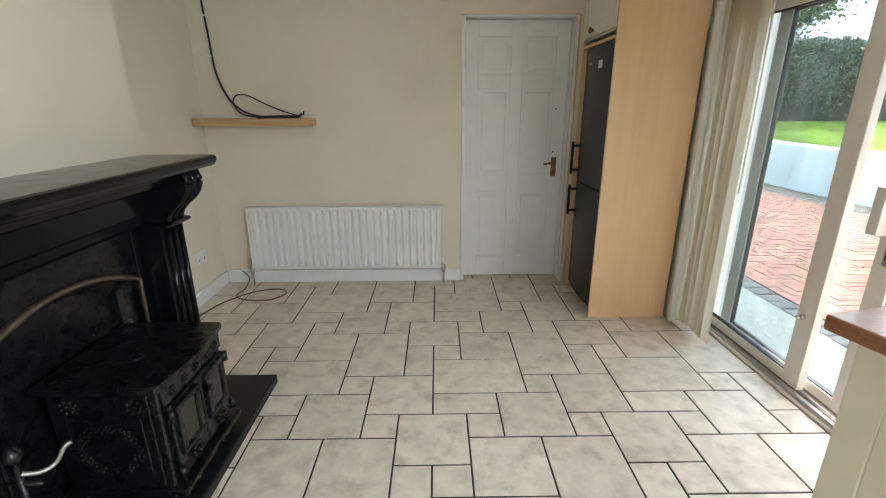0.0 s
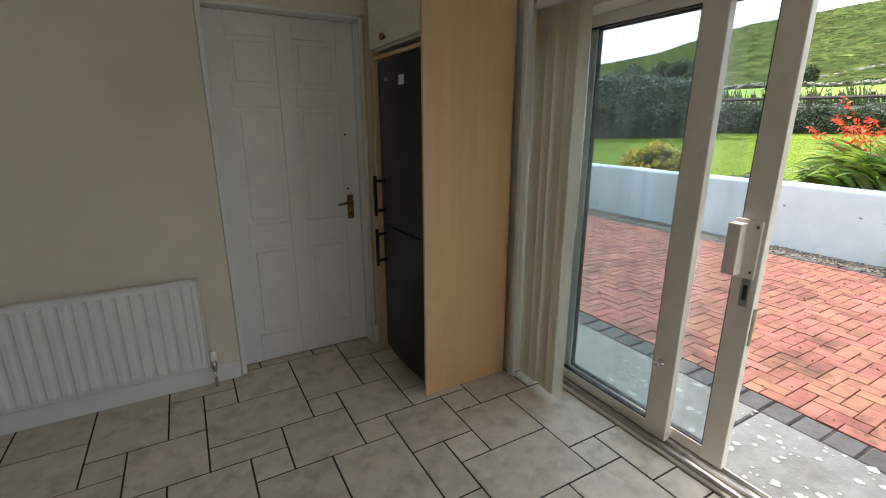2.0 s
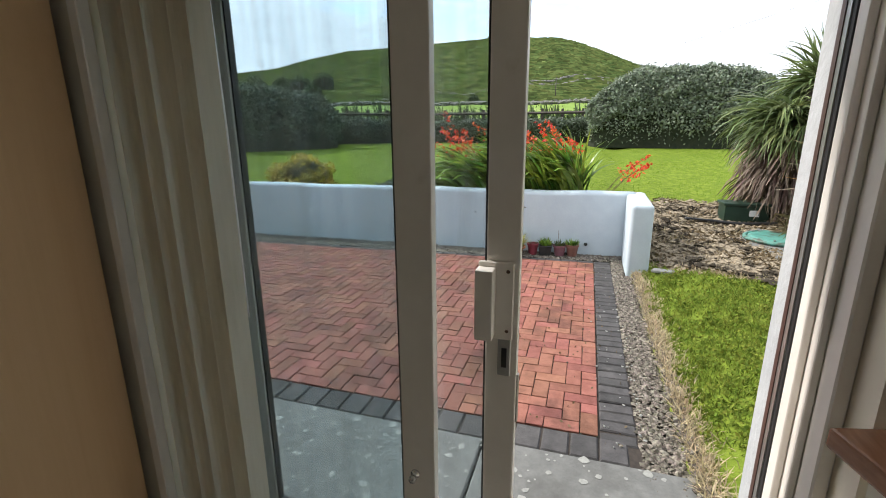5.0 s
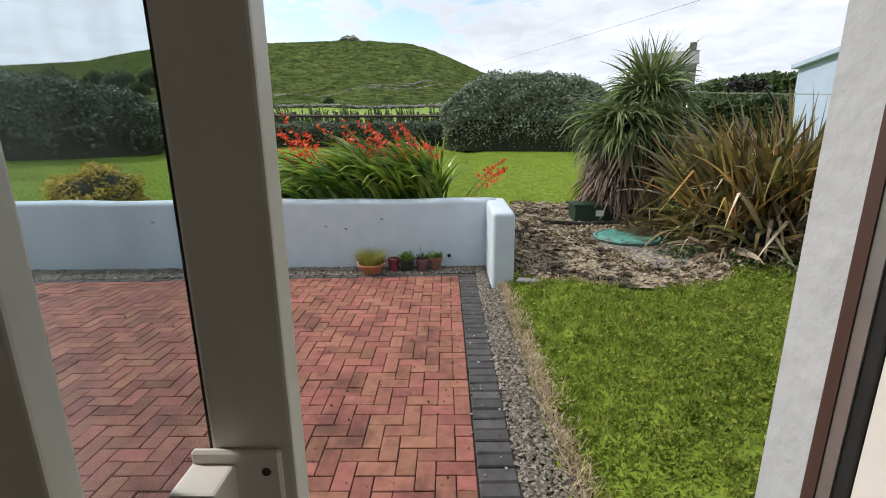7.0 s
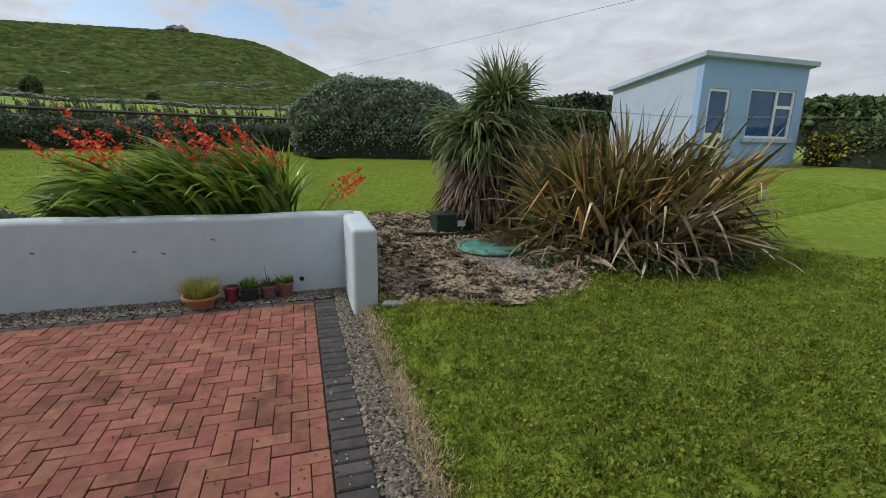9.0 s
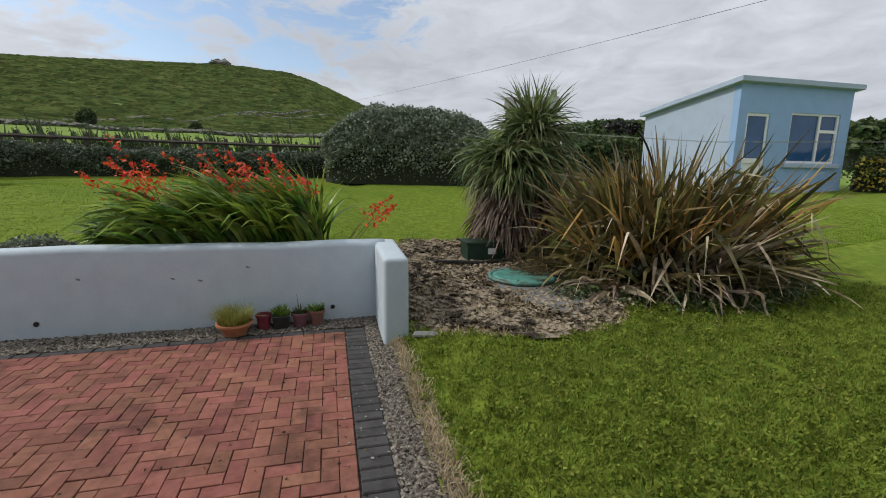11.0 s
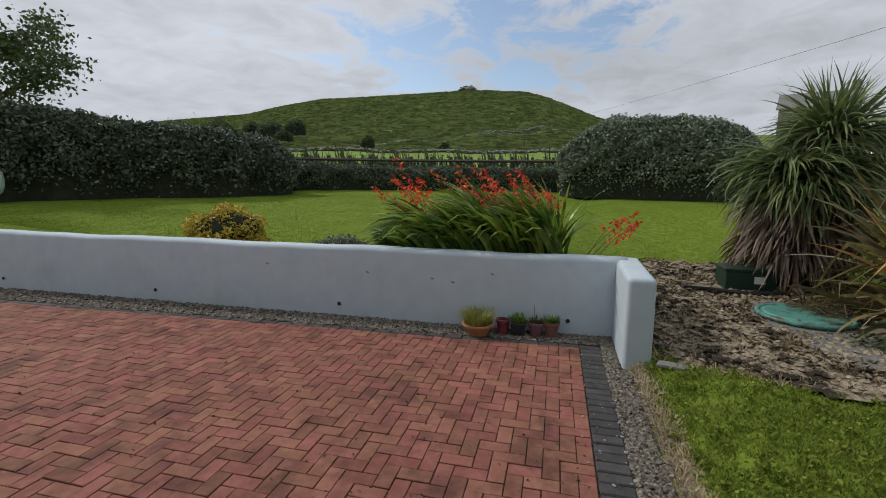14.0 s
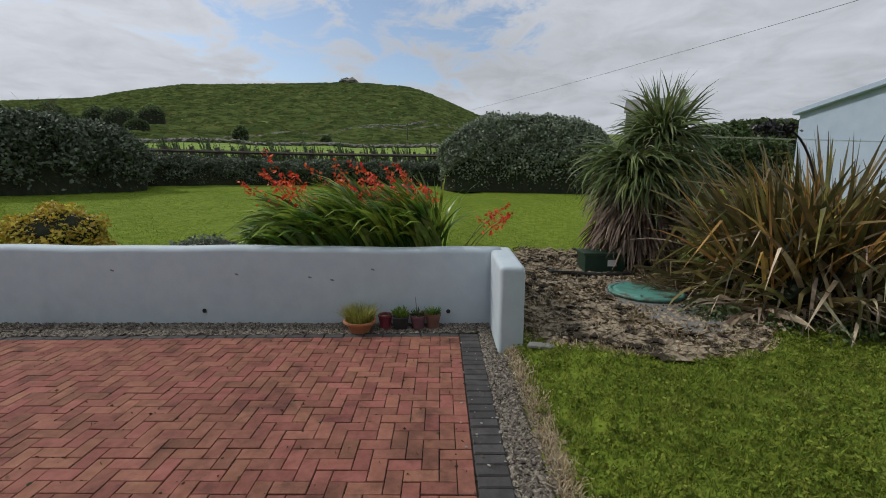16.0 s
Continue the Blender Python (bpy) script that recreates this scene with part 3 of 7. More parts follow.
def far_edge(y):
    """The far edge of the pavers runs a little out of square."""
    return FIELD_X1 - 0.042 * (np.asarray(y) - 1.4)


tagged(box("patio", (2.78, 6.66, 1.18, 12.2, -0.33, PATIO_Z - 0.012), M_JOINT), "dark sandy bed between red clay pavers", "patio", kind="structure")


def build_path():
    """Concrete strip along the house, cast in bays."""
    e = thing("pavement", "grey weathered concrete path with pale lichen spots", "path", kind="structure")
    for y0, y1 in ((-6.0, -1.2), (-1.188, 1.99), (2.002, 5.4), (5.412, 12.2)):
        box("slab", (1.985, 2.775, y0, y1, -0.33, PATIO_Z + 0.004), M_CONCRETE, e, 0.008)
    rng = np.random.default_rng(3)
    q = []
    for k in range(420):
        cx, cy = 2.0 + 0.76 * rng.random(), 0.4 + 4.4 * rng.random()
        s = 0.006 + 0.022 * rng.random() ** 2
        n = 7
        ring = [(cx + s * (0.6 + 0.6 * rng.random()) * math.cos(a), cy + s * (0.6 + 0.6 * rng.random()) * math.sin(a), PATIO_Z + 0.0062 + 0.0002 * rng.random()) for a in np.linspace(0, 2 * math.pi, n, endpoint=False)]
        q.extend(ring)
    raw("lichen", q, 7, M_LICHEN, e, "stuff")
    return e


build_path()


def wall_profile(th, top, n=6, r=0.06):
    """Upright section of the garden wall with a rounded top."""
    pts = [(-th / 2, -0.36), (-th / 2, top - r)]
    for k in range(1, n):
        a = math.pi - math.pi / 2 * k / n
        pts.append((-th / 2 + r + r * math.cos(a), top - r + r * math.sin(a)))
    for k in range(0, n):
        a = math.pi / 2 - math.pi / 2 * k / n
        pts.append((th / 2 - r + r * math.cos(a), top - r + r * math.sin(a)))
    pts += [(th / 2, top - r), (th / 2, -0.36)]
    return pts


def build_garden_wall():
    e = thing("garden_wall", "low pale blue painted garden wall with rounded top", "wall", kind="structure")
    top = 0.655
    bm = bmesh.new()
    # long run, slightly off square, then the return towards the house
    prof = wall_profile(0.24, top)
    rings = []
    n = 70
    for k in range(n + 1):
        y = 14.0 + (0.93 - 14.0) * k / n
        x = float(np.interp(y, [1.06, 4.0, 8.0, 14.0], [7.085, 7.055, 6.99, 6.91]))
        wob = 0.006 * math.sin(y * 2.1) + 0.004 * math.sin(y * 5.3)
        rings.append([bm.verts.new((x + px + wob * 0.5, y, pz + (wob if pz > 0 else 0))) for px, pz in prof])
    m = len(prof)
    for a, b in zip(rings, rings[1:]):
        for i in range(m - 1):
            bm.faces.new((a[i], a[i + 1], b[i + 1], b[i]))
    bm.faces.new(rings[0])
    bm.faces.new(rings[-1][::-1])
    bmesh.ops.recalc_face_normals(bm, faces=bm.faces)
    part("wall_run", bm, M_RENDER, e, smooth=True)
    # the return: a rounded stub
    bm = boxm(6.15, 7.19, 0.80, 1.045, -0.36, top - 0.004, 0.055, 4)
    for v in bm.verts:
        if v.co.z > 0.2:
            v.co.x += 0.02 * (7.19 - v.co.x)
            v.co.z -= 0.035 * (7.19 - v.co.x)
    part("wall_return", bm, M_RENDER, e, smooth=True)
    for y in (1.51, 4.23, 6.95, 9.7):
        x = float(np.interp(y, [1.06, 4.0, 8.0, 14.0], [7.085, 7.055, 6.99, 6.91])) - 0.121
        bm = bmesh.new()
        bmesh.ops.create_cone(bm, cap_ends=True, segments=14, radius1=0.024, radius2=0.024, depth=0.012, matrix=pose(x - 0.003, y, -0.055, 0, 90, 0))
        part("weep_hole", bm, M_GASKET, e)
        bm = bmesh.new()
        for k in range(16):
            a0, a1 = 2 * math.pi * k / 16, 2 * math.pi * (k + 1) / 16
            f = [bm.verts.new((x - 0.004, y + r * math.cos(a), -0.055 + r * math.sin(a))) for r, a in ((0.024, a0), (0.024, a1), (0.03, a1), (0.03, a0))]
            bm.faces.new(f)
        part("pipe_rim", bm, M_RENDER, e)
    return e


build_garden_wall()


def stones(rng, xy, z, s0, s1):
    """Little rounded pebbles: squashed, skewed eight-sided lumps, triangles in runs."""
    n = len(xy)
    top = np.array([[0, 0, 1.0]])
    ring = np.array([[math.cos(a), math.sin(a), 0.25] for a in np.linspace(0, 2 * math.pi, 6, endpoint=False)])
    ring2 = ring * np.array([0.8, 0.8, 1]) + np.array([0, 0, -0.5])
    tris = []
    for k in range(6):
        j = (k + 1) % 6
        tris += [ring[k], ring[j], top[0], ring2[k], ring2[j], ring[j], ring2[k], ring[j], ring[k]]
    T = np.array(tris)[None]
    s = s0 + (s1 - s0) * rng.random((n, 1, 1)) ** 2
    sc = np.concatenate([0.7 + 0.6 * rng.random((n, 1, 2)), 0.45 + 0.4 * rng.random((n, 1, 1))], axis=2) * s
    ang = rng.random(n) * 6.283
    V = T * sc
    c, sn = np.cos(ang)[:, None], np.sin(ang)[:, None]
    x = V[..., 0] * c - V[..., 1] * sn
    y = V[..., 0] * sn + V[..., 1] * c
    zz = V[..., 2] + V[..., 0] * rng.normal(size=(n, 1)) * 0.25
    return np.stack([x + xy[:, None, 0], y + xy[:, None, 1], zz + np.asarray(z)[:, None]], axis=2).reshape(-1, 3)


def build_gravel():
    rng = np.random.default_rng(8)
    tagged(box("gravel_strip", (6.662, 6.985, 1.02, 12.2, -0.33, PATIO_Z - 0.02), M_GRAVEL_BED), "dark bed of the gravel strip below the garden wall", "gravel", kind="structure")
    tagged(box("gravel_border", (2.78, 6.66, 0.985, 1.178, -0.33, PATIO_Z - 0.02), M_GRAVEL_BED), "dark bed of the gravel beside the lawn", "gravel", kind="structure")
    n = 7500
    yy = 1.05 + 9.6 * rng.random(n) ** 1.3
    xa = far_edge(yy) + 0.11
    xy = np.stack([xa + (6.985 - 0.012 * (yy - 1) - xa) * rng.random(n), yy], axis=1)
    tagged(raw("wall_gravel", stones(rng, xy, np.full(n, PATIO_Z - 0.006), 0.012, 0.03), 3, M_GRAVEL), "loose grey and brown gravel below the wall", "gravel", kind="stuff")
    n = 6500
    xy = np.stack([2.25 + 4.5 * rng.random(n), 0.90 + 0.29 * rng.random(n)], axis=1)
    keep = rng.random(n) < np.clip((xy[:, 1] - 0.88) / 0.1, 0.1, 1)
    keep &= ~((xy[:, 0] > 6.1) & (xy[:, 1] < 1.06))
    xy = xy[keep]
    z = np.where(xy[:, 1] > 0.985, PATIO_Z - 0.012, lay(xy[:, 0], xy[:, 1]) + 0.012)
    tagged(raw("border_gravel", stones(rng, xy, z, 0.009, 0.026), 3, M_GRAVEL), "loose grey gravel between pavers and lawn", "gravel", kind="stuff")


build_gravel()


# ---- the room and its walls ----
X_W, X_E, Y_S, Y_N, CEIL = -1.72, 1.57, -2.4, 3.535, 2.42
DOOR_Y0, DOOR_Y1, HEAD = 1.08, 2.76, 1.95


def wall(name, ext, material, label):
    return tagged(box(name, ext, material), label, "wall", kind="structure")


wall("wall_north", (X_W - 0.2, 0.19, Y_N, Y_N + 0.15, 0, CEIL), M_CREAM, "cream painted plaster wall behind the radiator")
wall("wall_north_side", (1.02, X_E, Y_N, Y_N + 0.15, 0, CEIL), M_CREAM, "cream painted plaster wall beside the door")
wall("wall_north_head", (0.19, 1.02, Y_N, Y_N + 0.15, 1.985, CEIL), M_CREAM, "cream painted plaster wall above the door")
wall("wall_hall", (-0.2, 1.5, Y_N + 0.35, Y_N + 0.45, 0, CEIL), M_CREAM, "plain wall closing the hall")
wall("wall_west", (X_W - 0.2, X_W, Y_S, Y_N, 0, CEIL), M_CREAM, "cream painted plaster wall in the alcove")
wall("wall_south", (X_W - 0.2, X_E, Y_S - 0.2, Y_S, 0, CEIL), M_CREAM, "cream painted plaster wall")
wall("wall_east_south", (X_E, 1.845, Y_S - 0.2, DOOR_Y0 - 0.035, -0.02, CEIL), M_CREAM, "cream painted plaster wall beside the sliding door")
wall("wall_east_north", (X_E, 1.845, DOOR_Y1 + 0.03, Y_N + 0.15, -0.02, CEIL), M_CREAM, "cream painted plaster wall by the fridge housing")
wall("wall_east_head", (X_E, 1.845, DOOR_Y0 - 0.035, DOOR_Y1 + 0.03, HEAD + 0.02, CEIL), M_CREAM, "cream painted plaster wall above the sliding door")
wall("outer_wall_south", (1.897, 1.978, -7, DOOR_Y0 - 0.004, -0.34, 2.75), M_WHITEWASH, "white rough-cast outer house wall")
wall("outer_wall_north", (1.897, 1.978, DOOR_Y1 + 0.06, 13, -0.34, 2.75), M_WHITEWASH, "white rough-cast outer house wall")
wall("outer_wall_head", (1.897, 1.978, DOOR_Y0 - 0.004, DOOR_Y1 + 0.06, HEAD + 0.03, 2.75), M_WHITEWASH, "white rough-cast wall over the sliding door")
tagged(box("ceiling", (X_W - 0.2, 1.845, Y_S - 0.2, Y_N + 0.5, CEIL, CEIL + 0.12), M_CEIL), "plain white ceiling", "ceiling", kind="structure")
tagged(box("roof", (-2.6, 2.2, -7, 13, 2.76, 2.9), M_SLATE), "dark slate roof edge", "roof", kind="structure")
tagged(box("chimney_breast", (X_W - 0.02, -1.335, 0.35, 2.16, 0, CEIL), M_CREAM, bevel=0.006), "cream painted chimney breast", "wall", kind="structure")


def skirting(name, ext):
    x0, x1, y0, y1 = ext
    bm = boxm(x0, x1, y0, y1, 0.001, 0.105, 0.006, 2)
    return tagged(part(name, bm, M_GLOSS), "white gloss skirting board", "skirting board", kind="structure")


skirting("baseboard", (X_W + 0.02, 0.186, Y_N - 0.018, Y_N + 0.001))
skirting("baseboard", (X_W - 0.001, X_W + 0.018, 2.165, Y_N - 0.02))
skirting("baseboard", (1.545, 1.571, 2.742, 2.79))

# ---- inner door ----
def build_door():
    e = thing("door_1", "closed white six-panel door with scuffed gloss paint", "door", kind="structure")
    y = 3.63
    x0, x1, z0, z1 = 0.222, 0.99, 0.008, 1.965
    bm = boxm(x0, x1, y + 0.010, y + 0.04, z0, z1)
    part("door_leaf", bm, M_GLOSS, e)
    stile, mid = 0.10, 0.09
    xm = (x0 + x1) / 2
    rails = [(z0, z0 + 0.17), (0.72, 0.86), (1.50, 1.60), (z1 - 0.11, z1)]
    for a, b in ((x0, x0 + stile), (x1 - stile, x1), (xm - mid / 2, xm + mid / 2)):
        box("stile", (a, b, y, y + 0.0115, z0, z1), M_GLOSS, e, 0.003)
    for a, b in rails:
        for c, d in ((x0 + stile, xm - mid / 2), (xm + mid / 2, x1 - stile)):
            box("rail", (c, d, y + 0.0008, y + 0.0115, a, b), M_GLOSS, e, 0.003)
    for (a, b), (c, d) in ((rails[0], rails[1]), (rails[1], rails[2]), (rails[2], rails[3])):
        for p, q in ((x0 + stile, xm - mid / 2), (xm + mid / 2, x1 - stile)):
            box("panel", (p + 0.028, q - 0.028, y + 0.004, y + 0.012, b + 0.028, c - 0.028), M_GLOSS, e, 0.004)
    for a, b in ((0.192, 0.219), (0.993, 1.018)):
        box("jamb", (a, b, Y_N - 0.004, y + 0.05, 0.002, 1.98), M_GLOSS, e, 0.003)
    box("head_lining", (0.219, 0.993, Y_N - 0.004, y + 0.05, 1.967, 1.983), M_GLOSS, e, 0.002)
    box("plinth_block", (1.0, 1.03, Y_N - 0.022, Y_N - 0.004, 0.002, 0.13), M_GLOSS, e, 0.003)
    h = box("backplate", (0.905, 0.945, y - 0.005, y + 0.001, 0.84, 0.99), M_BRASS, e, 0.002, label="tarnished brass handle plate")
    part("lever", tube(curve_points([(0.925, y - 0.004, 0.945), (0.925, y - 0.045, 0.945), (0.89, y - 0.052, 0.948), (0.835, y - 0.05, 0.94)], 20), 0.008), M_BRASS, h, smooth=True)
    part("keyhole", lathe([(0.006, 0), (0.006, 0.002)], 10), M_GASKET, h).matrix_world = pose(0.925, y - 0.005, 0.875, 90, 0, 0)
    for z in (1.28, 0.96):
        part("screw_hole", lathe([(0.006, 0), (0.006, 0.002)], 10), M_GASKET, e).matrix_world = pose(0.915, y - 0.001, z + 0.07, 90, 0, 0)
    box("latch_keep", (1.006, 1.020, Y_N - 0.012, Y_N - 0.004, 1.25, 1.34), M_GLOSS, e, 0.002)
    return e


build_door()
tagged(box("trim", (0.992, 1.03, Y_N - 0.003, Y_N, 0.13, 1.99), M_BEECH), "thin pine edging strip beside the door", "trim", kind="structure")


# ---- sliding patio door ----
def sash(parent, name, x0, x1, y0, y1, z0, z1, stile_a, stile_b):
    s = box(name, (x0, x1, y0, y0 + stile_a, z0, z1), M_ALU, parent, 0.004, 2)
    box("stile", (x0, x1, y1 - stile_b, y1, z0, z1), M_ALU, s, 0.004, 2)
    box("bottom_rail", (x0 + 0.002, x1 - 0.002, y0 + stile_a, y1 - stile_b, z0, z0 + 0.055), M_ALU, s, 0.003)
    box("top_rail", (x0 + 0.002, x1 - 0.002, y0 + stile_a, y1 - stile_b, z1 - 0.05, z1), M_ALU, s, 0.003)
    xm = (x0 + x1) / 2
    ya, yb, za, zb = y0 + stile_a, y1 - stile_b, z0 + 0.055, z1 - 0.05
    for k, ext in enumerate(((ya, ya + 0.006, za, zb), (yb - 0.006, yb, za, zb), (ya + 0.006, yb - 0.006, za, za + 0.006), (ya + 0.006, yb - 0.006, zb - 0.006, zb))):
        box("gasket", (xm - 0.012, xm + 0.012, *ext), M_GASKET, s)
    g = box("pane", (xm - 0.003, xm + 0.003, ya + 0.004, yb - 0.004, za + 0.004, zb - 0.004), M_GLASS, s)
    g.visible_shadow = False
    return s


def build_slider():
    e = thing("window_1", "white aluminium sliding patio door standing partly open", "sliding door", kind="structure")
    y0, y1 = DOOR_Y0, DOOR_Y1 + 0.03
    top = 1.89
    # frame
    box("frame_head", (1.645, 1.878, y0, y1, top, HEAD + 0.02), M_ALU, e, 0.004)
    box("frame_jamb", (1.645, 1.878, y1 - 0.03, y1, 0.03, top), M_ALU, e, 0.004)
    j = box("frame_jamb", (1.645, 1.845, y0 - 0.034, y0 - 0.004, 0.0, top), M_ALU, e, 0.004)
    for x in (1.70, 1.765):
        box("jamb_lip", (x, x + 0.012, y0 - 0.004, y0 + 0.012, 0.03, top), M_ALU, j, 0.002)
    box("weather_strip", (1.846, 1.861, y0 - 0.034, y0 - 0.002, -0.05, HEAD), M_GASKET, e)
    box("metal_strip", (1.861, 1.879, y0 - 0.034, y0 + 0.001, -0.05, HEAD), M_METAL, e)
    box("hardwood_subframe", (1.879, 1.897, y0 - 0.034, y0 + 0.003, -0.05, HEAD), M_HARDWOOD, e)
    box("window_sill", (1.727, 1.88, y0 + 0.004, y1, -0.05, 0.012), M_ALU, e, 0.004)
    box("threshold", (1.884, 1.984, y0 - 0.03, y1, -0.33, PATIO_Z + 0.002), M_CONCRETE, e, 0.004, 1)
    for x in (1.742, 1.79, 1.842):
        box("track", (x, x + 0.006, y0, y1 - 0.03, 0.012, 0.032), M_METAL, e)
    # fixed inner sash and the sliding outer sash
    sash(e, "fixed_sash", 1.772, 1.810, 1.936, y1 - 0.03, 0.03, top, 0.103, 0.035)
    s = sash(e, "sliding_sash", 1.824, 1.862, 1.71, 2.66, 0.03, top, 0.089, 0.087)
    h = part("pull_handle", boxm(1.772, 1.826, 1.772, 1.820, 0.87, 1.065, 0.004, 2), M_ALU, s, "white moulded pull handle")
    box("pull_plate", (1.817, 1.826, 1.723, 1.820, 0.858, 1.08), M_ALU, s, 0.003)
    for z in (0.885, 1.055):
        part("screw", lathe([(0.006, 0), (0.004, 0.003)], 10), M_HARDWOOD, s).matrix_world = pose(1.818, 1.739, z, 0, -90, 0)
    p = box("lock_plate", (1.819, 1.826, 1.726, 1.763, 0.748, 0.862), M_METAL, s, 0.003)
    box("keyhole", (1.8165, 1.8195, 1.737, 1.752, 0.775, 0.834), M_GASKET, p, 0.001)
    box("latch_case", (1.835, 1.852, 1.704, 1.712, 0.595, 0.748), M_METAL, s, 0.002)
    k = part("bolt_knob", lathe([(0.014, 0), (0.014, 0.006), (0.007, 0.008), (0.007, 0.02), (0.012, 0.024), (0.010, 0.034), (0.0, 0.036)], 14), M_CHROME, e, smooth=True)
    k.matrix_world = pose(1.772, 1.998, 0.40, 0, -90, 0)
    return e


build_slider()
tagged(box("trim", (1.538, 1.571, 2.735, 2.768, 0.10, HEAD + 0.3), M_GLOSS, bevel=0.003), "white painted corner batten beside the blind", "trim", kind="structure")


def build_blind():
    e = thing("vertical_blind", "cream fabric vertical blind drawn back in a stack", "blind")
    box("head_rail", (1.575, 1.625, DOOR_Y0 + 0.02, 2.73, 1.925, 1.965), M_GLOSS, e, 0.004)
    rng = random.Random(4)
    n = 5
    for i in range(n):
        y = 2.455 + 0.26 * i / (n - 1)
        bm = bmesh.new()
        turn = radians(14 + rng.uniform(-4, 4))
        half, k = 0.062, 6
        low = 0.03 + rng.uniform(0, 0.01)
        cols = []
        for a in range(k + 1):
            u = -1 + 2 * a / k
            bow = 0.009 * (1 - u * u)
            dx = math.sin(turn) * u * half - math.cos(turn) * bow
            dy = math.cos(turn) * u * half - math.sin(turn) * bow
            cols.append([bm.verts.new((1.605 + dx - 0.004 * (i % 2), y + dy, z)) for z in (low, 0.6, 1.2, 1.92)])
        for c0, c1 in zip(cols, cols[1:]):
            for v in range(3):
                bm.faces.new((c0[v], c1[v], c1[v + 1], c0[v + 1]))
        bmesh.ops.solidify(bm, geom=list(bm.faces), thickness=0.0012)
        part("vane", bm, M_BLIND, e)
    part("wand", tube([(1.628, 2.435, 1.92), (1.632, 2.43, 1.4), (1.63, 2.43, 0.92)], 0.005), M_GLOSS, e, "white plastic wand", True)
    return e


build_blind()
tagged(box("floor", (X_W - 0.1, 1.725, Y_S, Y_N + 0.4, -0.12, -0.003), M_GROUT), "dark grout bed of the tiled kitchen floor", "floor", kind="structure")


# ---- unseen fill lamps behind the walker, added to brighten the room ----
def build_fill_lamps():
    # added area lamps just inside solid walls; no window opening is built there
    for name, at, aim, w, h, power in (("fill_lamp_south", (0.1, Y_S + 0.03, 1.45), (0.1, 1.6, 0.2), 2.6, 1.3, SOUTH_POWER), ("fill_lamp_east", (X_E - 0.04, -0.7, 1.45), (X_E - 2.0, -0.2, 0.35), 1.5, 1.0, EAST_POWER)):
        ob = new(name, bpy.data.lights.new(name, "AREA"))
        ob.data.shape = "RECTANGLE"
        ob.data.size, ob.data.size_y = w, h
        ob.data.energy = power
        ob.data.spread = radians(140)
        ob.data.color = (0.82, 0.92, 1.0)
        ob.matrix_world = look(at, aim)


SOUTH_POWER, EAST_POWER = 1.2, 17.0
build_fill_lamps()


